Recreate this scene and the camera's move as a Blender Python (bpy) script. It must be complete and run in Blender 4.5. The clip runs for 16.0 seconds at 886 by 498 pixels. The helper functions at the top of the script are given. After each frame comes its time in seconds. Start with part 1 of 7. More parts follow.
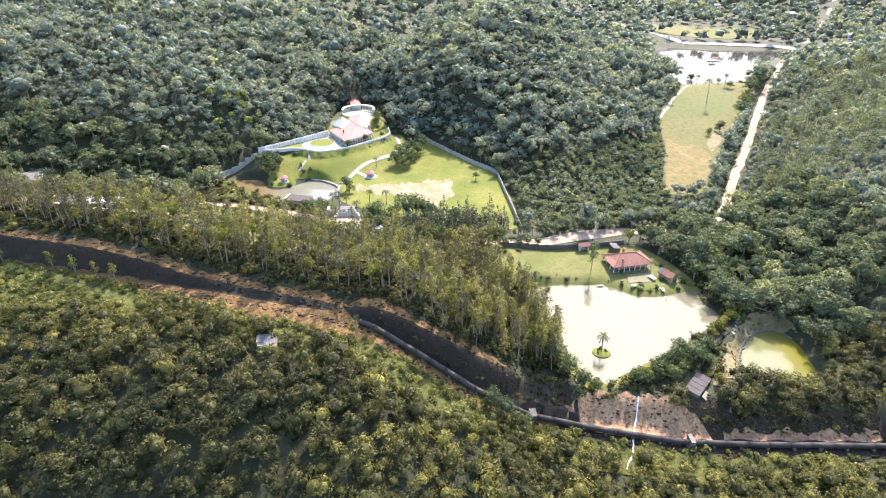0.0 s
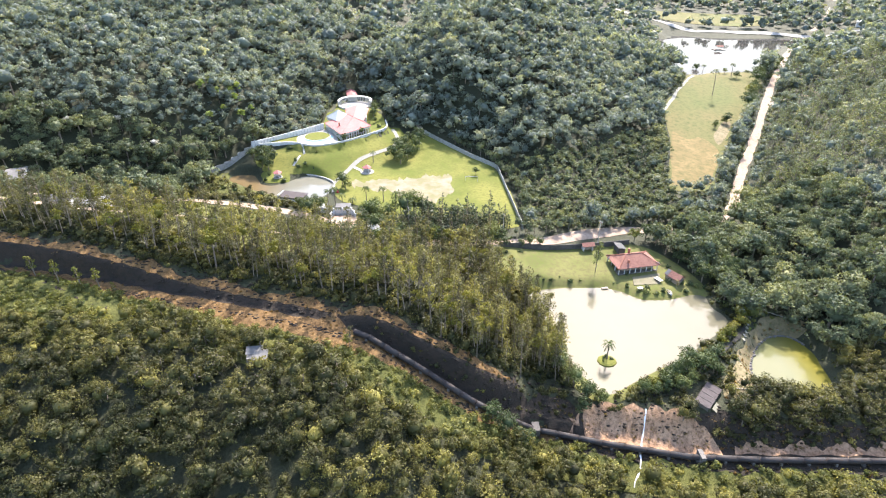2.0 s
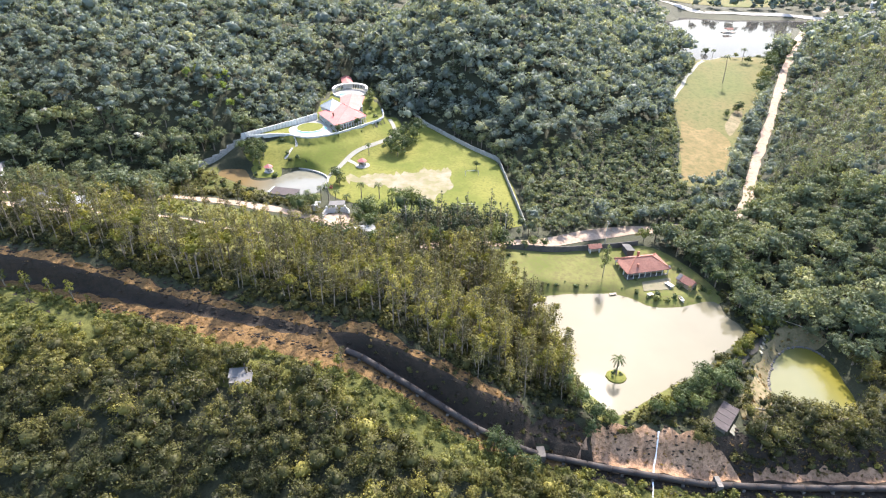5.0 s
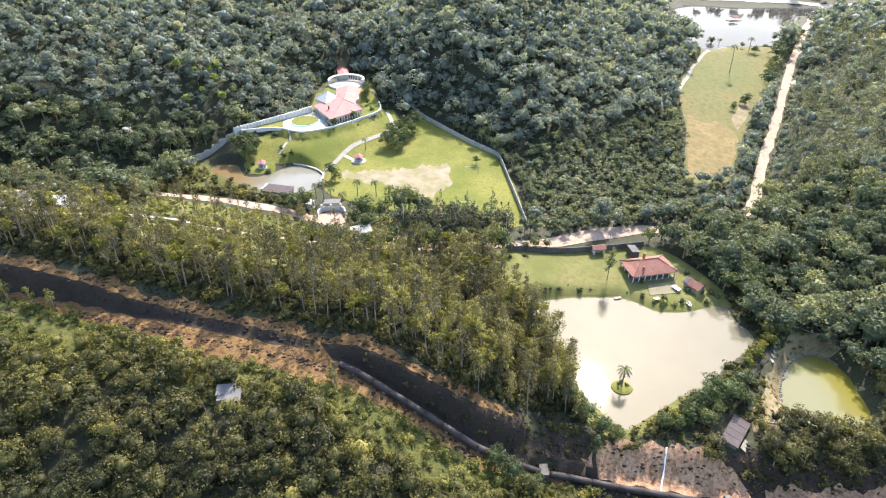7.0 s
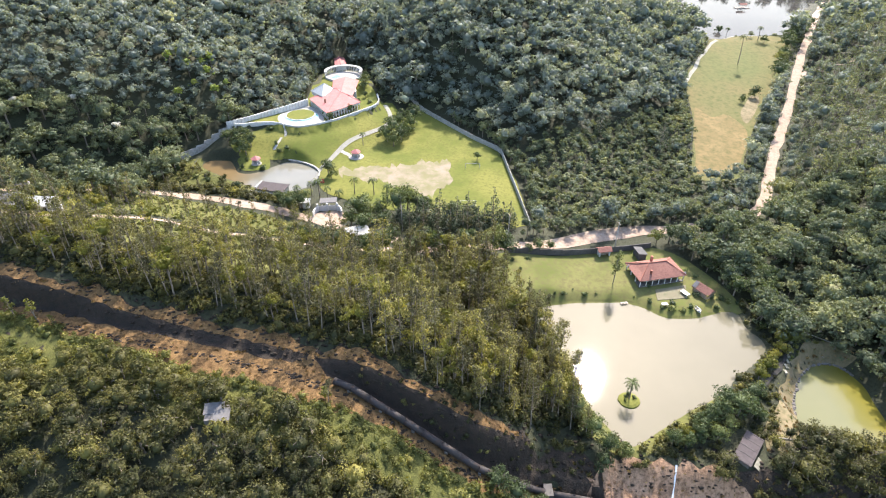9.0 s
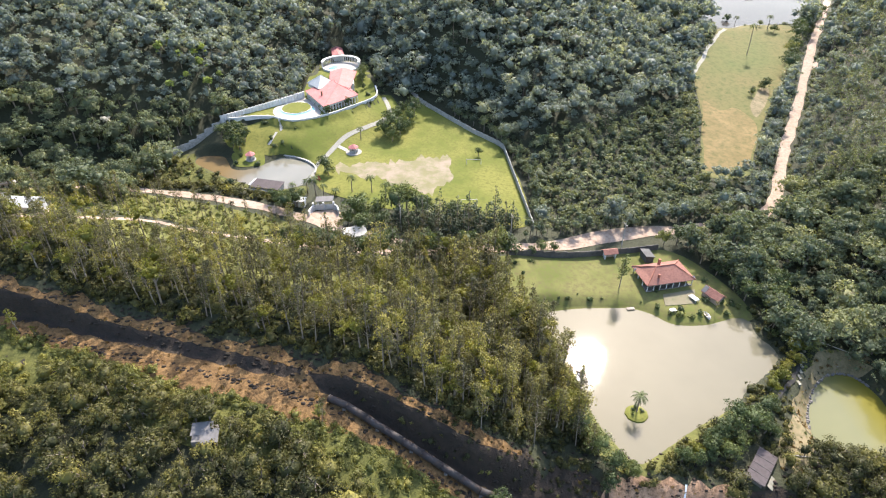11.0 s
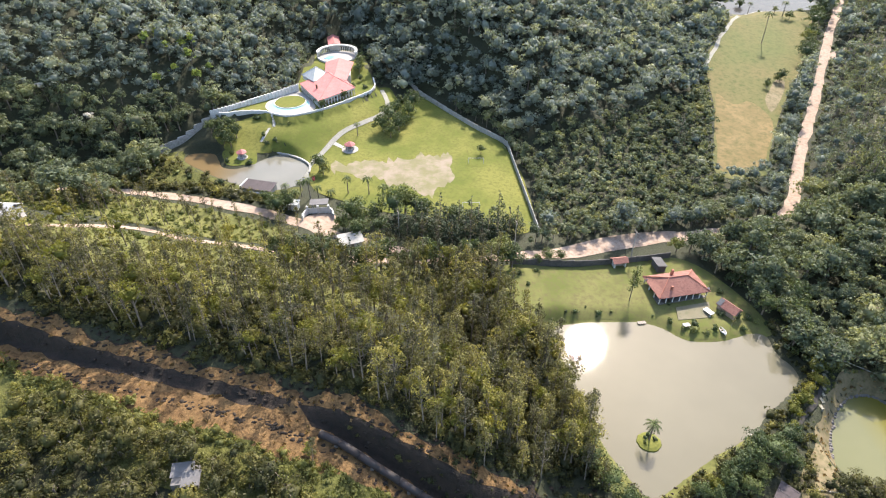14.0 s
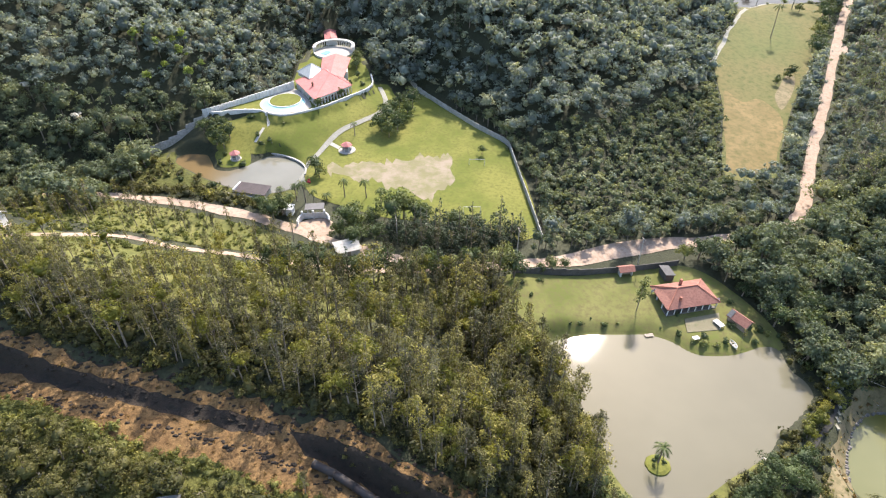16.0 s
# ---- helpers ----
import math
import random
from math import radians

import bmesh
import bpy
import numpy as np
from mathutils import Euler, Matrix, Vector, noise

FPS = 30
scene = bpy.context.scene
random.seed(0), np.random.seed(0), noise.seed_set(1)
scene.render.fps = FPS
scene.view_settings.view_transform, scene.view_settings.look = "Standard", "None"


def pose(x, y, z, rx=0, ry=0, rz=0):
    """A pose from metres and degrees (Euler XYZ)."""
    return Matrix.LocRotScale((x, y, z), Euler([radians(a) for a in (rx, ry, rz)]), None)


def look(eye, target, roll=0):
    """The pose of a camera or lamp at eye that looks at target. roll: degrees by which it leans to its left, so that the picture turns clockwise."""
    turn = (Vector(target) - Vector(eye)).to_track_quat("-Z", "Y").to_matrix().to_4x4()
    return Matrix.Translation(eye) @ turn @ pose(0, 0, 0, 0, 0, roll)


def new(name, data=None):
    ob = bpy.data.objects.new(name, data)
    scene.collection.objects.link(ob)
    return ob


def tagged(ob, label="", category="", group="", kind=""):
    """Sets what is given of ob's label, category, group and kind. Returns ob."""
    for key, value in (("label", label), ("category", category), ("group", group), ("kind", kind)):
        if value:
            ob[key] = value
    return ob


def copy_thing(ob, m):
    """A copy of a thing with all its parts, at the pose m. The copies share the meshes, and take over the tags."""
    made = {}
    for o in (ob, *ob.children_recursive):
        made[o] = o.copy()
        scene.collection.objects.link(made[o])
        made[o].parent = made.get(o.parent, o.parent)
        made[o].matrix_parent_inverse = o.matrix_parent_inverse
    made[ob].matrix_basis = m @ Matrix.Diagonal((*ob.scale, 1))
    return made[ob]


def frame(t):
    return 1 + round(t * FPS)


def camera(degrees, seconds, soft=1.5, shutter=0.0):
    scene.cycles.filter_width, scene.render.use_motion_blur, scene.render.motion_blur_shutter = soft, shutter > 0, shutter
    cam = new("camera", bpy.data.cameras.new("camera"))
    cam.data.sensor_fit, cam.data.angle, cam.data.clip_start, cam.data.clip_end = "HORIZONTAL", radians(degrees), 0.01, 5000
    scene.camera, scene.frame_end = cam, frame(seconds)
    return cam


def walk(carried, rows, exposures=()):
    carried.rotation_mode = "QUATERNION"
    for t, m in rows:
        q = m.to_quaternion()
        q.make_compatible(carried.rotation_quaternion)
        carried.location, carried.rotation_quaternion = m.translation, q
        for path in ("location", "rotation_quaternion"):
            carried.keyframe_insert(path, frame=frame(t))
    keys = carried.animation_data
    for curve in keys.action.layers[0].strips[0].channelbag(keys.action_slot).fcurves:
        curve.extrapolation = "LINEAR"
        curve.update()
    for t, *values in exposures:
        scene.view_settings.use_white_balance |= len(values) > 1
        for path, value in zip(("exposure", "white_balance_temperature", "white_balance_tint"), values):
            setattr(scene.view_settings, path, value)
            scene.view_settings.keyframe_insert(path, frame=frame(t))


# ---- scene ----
# camera and its flight
cam = camera(74.4, 16.0, soft=1.15)
METRES, EYE, TILT, LEAN, TURN = 66.0, 95.0, -28.0, 0.0, 0.0
ROWS = [
    (0.0, 0.0, 0.0, 0.0, 0.0, 0.0, -0.0),
    (0.5, -0.0001, 0.0259, 0.0175, -0.02, -0.32, -0.03),
    (1.0, 0.0005, 0.0565, 0.0363, -0.03, -0.65, -0.01),
    (1.5, 0.001, 0.084, 0.0541, -0.05, -0.98, 0.01),
    (2.0, 0.0014, 0.111, 0.071, -0.08, -1.29, 0.03),
    (2.5, 0.0015, 0.1391, 0.0894, -0.12, -1.63, 0.02),
    (3.0, 0.0022, 0.1675, 0.1072, -0.13, -1.93, 0.03),
    (3.5, 0.0025, 0.1941, 0.1241, -0.13, -2.23, 0.03),
    (4.0, 0.0031, 0.2231, 0.1424, -0.12, -2.57, 0.04),
    (6.5, 0.0069, 0.3543, 0.2243, -0.18, -4.16, 0.07),
    (7.0, 0.0072, 0.3823, 0.242, -0.21, -4.52, 0.07),
    (7.5, 0.0079, 0.409, 0.2583, -0.2, -4.86, 0.07),
    (8.0, 0.0085, 0.4349, 0.274, -0.19, -5.19, 0.07),
    (8.5, 0.0096, 0.462, 0.29, -0.17, -5.5, 0.09),
    (9.0, 0.0096, 0.4884, 0.3061, -0.18, -5.82, 0.07),
    (11.5, 0.0122, 0.6162, 0.3846, -0.12, -7.52, 0.01),
    (12.0, 0.0125, 0.6417, 0.4011, -0.13, -7.84, -0.01),
    (12.5, 0.013, 0.6664, 0.4169, -0.11, -8.14, -0.03),
    (13.0, 0.0128, 0.6943, 0.434, -0.1, -8.46, -0.04),
    (13.5, 0.013, 0.7199, 0.4502, -0.08, -8.74, -0.04),
    (14.0, 0.0134, 0.7446, 0.4654, -0.04, -8.99, -0.03),
    (14.5, 0.0141, 0.7701, 0.4811, -0.02, -9.26, -0.01),
    (15.0, 0.0145, 0.7958, 0.4971, -0.01, -9.52, -0.0),
    (15.5, 0.0151, 0.8205, 0.5127, -0.01, -9.78, 0.01),
    (16.0, 0.0153, 0.8479, 0.5296, -0.02, -10.06, 0.01),
]
walk(cam, [(t, pose(0, 0, EYE, TILT, LEAN, TURN) @ pose(METRES * x, METRES * y, METRES * z, 90 + pitch, roll, yaw)) for t, x, y, z, yaw, pitch, roll in ROWS],
     exposures=[(0.0, 2.09, 6250, 15), (7.0, 1.92, 6300, 15), (16.0, 1.62, 6400, 15)])

# sky and sun
SUN_EL, SUN_AZ = 44.7, 19.1
world = bpy.data.worlds.new("sky_world")
scene.world = world
world.use_nodes = True
wn = world.node_tree.nodes
sky = wn.new("ShaderNodeTexSky")
sky.sky_type = "NISHITA"
sky.sun_disc = False
sky.sun_elevation = radians(SUN_EL)
sky.sun_rotation = radians(SUN_AZ)
sky.air_density, sky.dust_density, sky.ozone_density = 1.3, 2.0, 1.0
wn["Background"].inputs["Strength"].default_value = 0.15
world.node_tree.links.new(sky.outputs["Color"], wn["Background"].inputs["Color"])
sun = new("sun", bpy.data.lights.new("sun", "SUN"))
sun.data.energy, sun.data.angle, sun.data.color = 4.0, radians(0.55), (1.0, 0.92, 0.79)
SUN_DIR = Vector((math.sin(radians(SUN_AZ)) * math.cos(radians(SUN_EL)), math.cos(radians(SUN_AZ)) * math.cos(radians(SUN_EL)), math.sin(radians(SUN_EL))))
sun.matrix_world = look((60, 240, 200), Vector((60, 240, 200)) - SUN_DIR)

# ---- materials ----


def nodes_of(name, rough=0.8, spec=0.3, metal=0.0):
    """A node material with a Principled surface: the material, its nodes, its link function, the surface node."""
    m = bpy.data.materials.new(name)
    m.use_nodes = True
    n, ln = m.node_tree.nodes, m.node_tree.links.new
    b = n["Principled BSDF"]
    b.inputs["Roughness"].default_value = rough
    b.inputs["Specular IOR Level"].default_value = spec
    b.inputs["Metallic"].default_value = metal
    return m, n, ln, b


def noise_of(n, ln, scale, detail=4.0, rough=0.6):
    """A noise in world metres: 1 / scale metres a blotch."""
    co = n.new("ShaderNodeNewGeometry")
    tx = n.new("ShaderNodeTexNoise")
    tx.inputs["Scale"].default_value, tx.inputs["Detail"].default_value, tx.inputs["Roughness"].default_value = scale, detail, rough
    ln(co.outputs["Position"], tx.inputs["Vector"])
    return tx.outputs["Fac"]


def ramp_of(n, ln, fac, stops):
    r = n.new("ShaderNodeValToRGB")
    els = r.color_ramp.elements
    while len(els) < len(stops):
        els.new(0.5)
    for e, (p, c) in zip(els, stops):
        e.position, e.color = p, (*c, 1.0)
    ln(fac, r.inputs["Fac"])
    return r.outputs["Color"]


def mix_of(n, ln, fac, a, b, mode="MIX"):
    x = n.new("ShaderNodeMix")
    x.data_type, x.blend_type = "RGBA", mode
    if hasattr(fac, "is_linked"):
        ln(fac, x.inputs[0])
    else:
        x.inputs[0].default_value = fac
    for v, i in ((a, 6), (b, 7)):
        if hasattr(v, "is_linked"):
            ln(v, x.inputs[i])
        else:
            x.inputs[i].default_value = (*v, 1.0)
    return x.outputs[2]


def bump_of(n, ln, b, height, strength, distance):
    u = n.new("ShaderNodeBump")
    u.inputs["Strength"].default_value, u.inputs["Distance"].default_value = strength, distance
    ln(height, u.inputs["Height"])
    ln(u.outputs["Normal"], b.inputs["Normal"])


def surface(name, a, c, e, big=0.08, small=1.2, rough=0.85, spec=0.25, bump=0.3, dist=0.1, metal=0.0, lo=0.3, hi=0.7):
    """Colour that wanders from a to c in large blotches, flecked with e in small ones, with a fine relief."""
    m, n, ln, b = nodes_of(name, rough, spec, metal)
    base = ramp_of(n, ln, noise_of(n, ln, big), ((lo, a), (hi, c)))
    fine = noise_of(n, ln, small, 6.0, 0.7)
    mask = ramp_of(n, ln, fine, ((0.45, (0, 0, 0)), (0.7, (1, 1, 1))))
    col = mix_of(n, ln, mask, base, e)
    ln(col, b.inputs["Base Color"])
    bump_of(n, ln, b, fine, bump, dist)
    return m


def foliage(name, dark, light, tip, translucent=0.3, own=False, rough=0.58, spec=0.22, flutter=0.36):
    """Leaves: a tone for each tree (own: from the object, else from the mesh), a flutter from leaf to leaf, light through the blade."""
    m, n, ln, b = nodes_of(name, rough, spec)
    if own:
        tone = n.new("ShaderNodeObjectInfo").outputs["Random"]
    else:
        at = n.new("ShaderNodeAttribute")
        at.attribute_name = "tone"
        tone = at.outputs["Fac"]
    col = ramp_of(n, ln, tone, ((0.05, dark), (0.75, light), (1.0, tip)))
    isl = n.new("ShaderNodeNewGeometry").outputs["Random Per Island"]
    flut = ramp_of(n, ln, isl, ((0.0, (1 - flutter,) * 3), (0.8, (1 + flutter * 0.42,) * 3), (1.0, (1 + flutter * 0.95, 1 + flutter * 0.92, 1 + flutter * 0.75))))
    col = mix_of(n, ln, 1.0, col, flut, "MULTIPLY")
    ln(col, b.inputs["Base Color"])
    tr = n.new("ShaderNodeBsdfTranslucent")
    warm = mix_of(n, ln, 1.0, col, (1.35, 1.3, 0.6), "MULTIPLY")
    ln(warm, tr.inputs["Color"])
    mx = n.new("ShaderNodeMixShader")
    mx.inputs[0].default_value = translucent
    ln(b.outputs[0], mx.inputs[1])
    ln(tr.outputs[0], mx.inputs[2])
    ln(mx.outputs[0], n["Material Output"].inputs["Surface"])
    return m


def water(name, a, c, rough=0.07, edge=None, silt=None, spec=0.5, ripple=0.0012, ior=1.33):
    m, n, ln, b = nodes_of(name, rough, spec)
    b.inputs["IOR"].default_value = ior
    col = ramp_of(n, ln, noise_of(n, ln, 0.045, 3.0), ((0.35, a), (0.65, c)))
    if edge:
        col = mix_of(n, ln, ramp_of(n, ln, noise_of(n, ln, 0.11, 4.0), ((0.52, (0, 0, 0)), (0.62, (1, 1, 1)))), col, edge)
    if silt:
        far, clear, tint = silt
        cut = n.new("ShaderNodeSeparateXYZ")
        ln(n.new("ShaderNodeNewGeometry").outputs["Position"], cut.inputs[0])
        reach = n.new("ShaderNodeMapRange")
        ln(cut.outputs[0], reach.inputs["Value"])
        for socket, value in (("From Min", far), ("From Max", clear), ("To Min", 1.0), ("To Max", 0.0)):
            reach.inputs[socket].default_value = value
        col = mix_of(n, ln, reach.outputs["Result"], col, tint)
    ln(col, b.inputs["Base Color"])
    bump_of(n, ln, b, noise_of(n, ln, 6.0, 2.0), 1.0, ripple)
    return m


M = {}
M["ground"] = surface("ground_earth_and_scrub", (0.026, 0.030, 0.015), (0.042, 0.044, 0.021), (0.018, 0.020, 0.010), 0.07, 1.6, dist=0.4, bump=0.6)
M["lawn"] = surface("mown_grass", (0.088, 0.104, 0.020), (0.146, 0.142, 0.036), (0.082, 0.088, 0.022), 0.05, 0.9, lo=0.38, hi=0.62, dist=0.08, rough=0.9, spec=0.1)
M["house_lawn"] = surface("thin_house_lawn", (0.084, 0.096, 0.025), (0.134, 0.130, 0.046), (0.092, 0.080, 0.036), 0.07, 0.7, lo=0.38, hi=0.62, dist=0.08, rough=0.9, spec=0.1)
M["meadow"] = surface("dry_meadow_grass", (0.094, 0.104, 0.036), (0.140, 0.112, 0.050), (0.066, 0.078, 0.026), 0.035, 0.5, dist=0.2, rough=0.9, spec=0.1)
M["slope_grass"] = surface("rough_slope_grass", (0.084, 0.090, 0.026), (0.132, 0.126, 0.042), (0.056, 0.060, 0.020), 0.12, 0.8, dist=0.3, rough=0.9, spec=0.1)
M["scrub_grass"] = surface("tall_scrub_grass", (0.062, 0.068, 0.020), (0.105, 0.104, 0.030), (0.040, 0.044, 0.016), 0.14, 0.9, dist=0.5, bump=0.9, rough=0.9, spec=0.1)
M["pitch_dirt"] = surface("worn_pitch_soil", (0.135, 0.122, 0.062), (0.205, 0.165, 0.122), (0.130, 0.125, 0.050), 0.16, 0.3, dist=0.05, lo=0.4, hi=0.6)
M["clay"] = surface("orange_clay_road", (0.248, 0.178, 0.126), (0.335, 0.262, 0.202), (0.190, 0.128, 0.088), 0.16, 0.9, dist=0.1)
# near-black base: the steep bank's shade is put into the earth colour
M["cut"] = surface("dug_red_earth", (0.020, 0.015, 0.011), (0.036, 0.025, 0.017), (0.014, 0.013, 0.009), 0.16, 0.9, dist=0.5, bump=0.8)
M["concrete"] = surface("weathered_concrete", (0.311, 0.296, 0.259), (0.385, 0.370, 0.333), (0.222, 0.215, 0.185), 0.3, 2.0, dist=0.02)
M["white"] = surface("white_painted_plaster", (0.52, 0.512, 0.485), (0.565, 0.556, 0.534), (0.41, 0.40, 0.37), 0.4, 1.5, dist=0.01, lo=0.4)
M["pond_water"] = water("silty_pond_water", (0.104, 0.096, 0.065), (0.116, 0.107, 0.073), 0.03, spec=0.5, ripple=0.0032)
M["grey_water"] = water("grey_pond_water", (0.115, 0.110, 0.085), (0.140, 0.134, 0.106), silt=(-80, -66, (0.125, 0.088, 0.042)))
M["green_water"] = water("algae_pond_water", (0.106, 0.109, 0.048), (0.124, 0.123, 0.058), 0.1, silt=(104, 95, (0.134, 0.118, 0.021)))
M["lake_water"] = water("lake_water", (0.035, 0.034, 0.031), (0.050, 0.047, 0.042), spec=0.1, ior=1.18)
M["bark"] = surface("grey_bark", (0.16, 0.13, 0.10), (0.24, 0.20, 0.16), (0.09, 0.075, 0.055), 0.8, 4.0, dist=0.03)
M["pale_bark"] = surface("pale_smooth_bark", (0.176, 0.152, 0.120), (0.240, 0.208, 0.168), (0.104, 0.080, 0.064), 0.8, 4.0, dist=0.02)
M["leaf_near"] = foliage("scrub_leaves", (0.037, 0.041, 0.016), (0.098, 0.093, 0.029), (0.170, 0.156, 0.044), 0.35, spec=0.2, flutter=0.55)
M["leaf_euc"] = foliage("gum_leaves", (0.054, 0.055, 0.031), (0.146, 0.137, 0.051), (0.212, 0.194, 0.056), 0.36, flutter=0.48, rough=0.6, spec=0.2)
# pale bluish base: distance haze is put into the leaf colour
M["leaf_far_hazed"] = foliage("hill_forest_leaves", (0.118, 0.144, 0.128), (0.180, 0.206, 0.174), (0.250, 0.262, 0.185), 0.35, rough=0.62, spec=0.14)
M["leaf_regrowth"] = foliage("regrowth_leaves", (0.098, 0.116, 0.070), (0.150, 0.166, 0.092), (0.215, 0.22, 0.112), 0.35, rough=0.6, spec=0.16)
M["leaf_euc_own"] = foliage("gum_tree_leaves", (0.054, 0.055, 0.031), (0.146, 0.137, 0.051), (0.212, 0.194, 0.056), 0.36, own=True, flutter=0.48, rough=0.6, spec=0.2)
M["leaf_near_own"] = foliage("small_tree_leaves", (0.037, 0.041, 0.016), (0.098, 0.093, 0.029), (0.170, 0.156, 0.044), 0.35, own=True, spec=0.2, flutter=0.55)
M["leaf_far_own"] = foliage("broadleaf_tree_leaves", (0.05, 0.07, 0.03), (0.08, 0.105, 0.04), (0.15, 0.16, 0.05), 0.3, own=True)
M["leaf_shrub"] = foliage("pale_shrub_leaves", (0.093, 0.111, 0.030), (0.145, 0.157, 0.043), (0.212, 0.212, 0.060), 0.4)
M["leaf_dry"] = foliage("dry_grass_blades", (0.140, 0.088, 0.038), (0.205, 0.134, 0.056), (0.285, 0.205, 0.086), 0.3, flutter=0.5)
M["litter"] = surface("dry_grass_litter", (0.100, 0.058, 0.026), (0.200, 0.124, 0.054), (0.040, 0.025, 0.012), 0.45, 1.3, dist=0.4, bump=0.8, rough=0.9, spec=0.1)
# pink litter, lightened in place of sun that the steep bank does not catch
M["east_litter"] = surface("pink_dry_litter", (0.27, 0.160, 0.094), (0.40, 0.252, 0.156), (0.085, 0.052, 0.030), 0.35, 1.2, dist=0.4, bump=0.8, rough=0.9, spec=0.1)
M["leaf_brush"] = foliage("yellow_green_brush_leaves", (0.092, 0.102, 0.030), (0.150, 0.150, 0.042), (0.215, 0.20, 0.056), 0.4)
M["leaf_lime"] = foliage("lime_green_leaves", (0.16, 0.21, 0.055), (0.2, 0.25, 0.06), (0.24, 0.28, 0.07), 0.4, own=True)
M["leaf_big"] = foliage("tall_tree_leaves", (0.078, 0.098, 0.060), (0.130, 0.150, 0.084), (0.205, 0.215, 0.108), 0.32, rough=0.6, spec=0.16)
M["straw"] = surface("straw_coloured_grass", (0.130, 0.102, 0.044), (0.190, 0.138, 0.066), (0.088, 0.086, 0.032), 0.09, 0.4, dist=0.2, rough=0.9, spec=0.1)
M["leaf_pale"] = foliage("silvery_pale_leaves", (0.3, 0.3, 0.28), (0.38, 0.37, 0.34), (0.45, 0.43, 0.4), 0.3, own=True)
M["leaf_yellow"] = foliage("yellow_green_leaves", (0.105, 0.112, 0.021), (0.140, 0.140, 0.025), (0.182, 0.168, 0.035), 0.4, own=True)
M["leaf_pine"] = foliage("conifer_needles", (0.03, 0.045, 0.025), (0.045, 0.06, 0.03), (0.06, 0.075, 0.035), 0.15, own=True)
M["leaf_palm"] = foliage("palm_fronds", (0.06, 0.085, 0.025), (0.09, 0.115, 0.035), (0.13, 0.14, 0.045), 0.3, own=True)
M["tile"] = surface("red_clay_roof_tiles", (0.185, 0.082, 0.062), (0.245, 0.118, 0.088), (0.120, 0.058, 0.046), 0.5, 2.2, dist=0.06)
M["pink_tile"] = surface("faded_red_roof_tiles", (0.353, 0.131, 0.119), (0.410, 0.176, 0.160), (0.279, 0.102, 0.090), 0.4, 2.2, dist=0.05)
M["ridge_tile"] = surface("dark_ridge_tiles", (0.27, 0.10, 0.07), (0.36, 0.15, 0.1), (0.2, 0.09, 0.07), 0.8, 3.0, dist=0.03)
M["grey_roof"] = surface("grey_fibre_cement_sheet", (0.118, 0.112, 0.108), (0.152, 0.146, 0.142), (0.095, 0.094, 0.088), 0.5, 2.0, dist=0.03)
M["old_roof"] = surface("brown_stained_roofing", (0.056, 0.046, 0.046), (0.082, 0.067, 0.066), (0.040, 0.032, 0.031), 0.5, 2.0, dist=0.03)
M["slate"] = surface("weathered_grey_roofing", (0.072, 0.069, 0.066), (0.102, 0.099, 0.096), (0.048, 0.048, 0.048), 0.4, 2.0, dist=0.03)
M["glass_roof"] = surface("pale_grey_metal_roofing", (0.346, 0.353, 0.331), (0.396, 0.403, 0.382), (0.288, 0.295, 0.274), 0.6, 1.5, rough=0.45, spec=0.5, dist=0.01)
# on the villa this brown puts the arcade's shade into the wall colour
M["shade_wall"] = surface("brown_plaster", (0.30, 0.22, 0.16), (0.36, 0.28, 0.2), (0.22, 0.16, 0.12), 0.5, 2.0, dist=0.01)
M["pane"] = surface("dark_window_glass", (0.02, 0.022, 0.025), (0.03, 0.032, 0.035), (0.025, 0.027, 0.03), 0.5, 1.0, rough=0.08, spec=0.5, bump=0.0)
M["old_wall"] = surface("stained_grey_wall", (0.270, 0.262, 0.240), (0.360, 0.352, 0.330), (0.180, 0.173, 0.150), 0.25, 1.2, dist=0.02)
M["dark_wall"] = surface("dark_boundary_wall", (0.07, 0.065, 0.06), (0.11, 0.1, 0.09), (0.05, 0.048, 0.045), 0.3, 1.2, dist=0.02)
M["pipe"] = surface("dull_steel_pipe", (0.026, 0.024, 0.024), (0.042, 0.038, 0.037), (0.050, 0.032, 0.024), 0.25, 1.4, rough=0.72, spec=0.3, dist=0.02, metal=0.0)
M["patio_concrete"] = surface("stained_patio_concrete", (0.185, 0.172, 0.132), (0.235, 0.218, 0.172), (0.125, 0.128, 0.072), 0.25, 1.4, dist=0.02)
M["patio"] = surface("dusty_patio", (0.128, 0.112, 0.066), (0.180, 0.158, 0.108), (0.098, 0.098, 0.048), 0.4, 0.8, dist=0.02)
M["path_concrete"] = surface("grey_path_concrete", (0.20, 0.195, 0.165), (0.25, 0.24, 0.205), (0.15, 0.15, 0.11), 0.3, 2.0, dist=0.02)
M["dark_concrete"] = surface("old_dark_concrete", (0.12, 0.11, 0.10), (0.17, 0.155, 0.14), (0.08, 0.075, 0.065), 0.5, 2.0, dist=0.02)
M["rust"] = surface("rusty_steel", (0.13, 0.07, 0.045), (0.18, 0.1, 0.06), (0.09, 0.06, 0.05), 0.5, 2.0, rough=0.6, dist=0.02)
M["timber"] = surface("grey_timber", (0.25, 0.21, 0.17), (0.32, 0.27, 0.22), (0.16, 0.13, 0.11), 0.6, 3.0, dist=0.02)
M["paving"] = surface("pale_stone_paving", (0.30, 0.28, 0.245), (0.34, 0.322, 0.29), (0.23, 0.21, 0.18), 0.3, 1.2, dist=0.02)
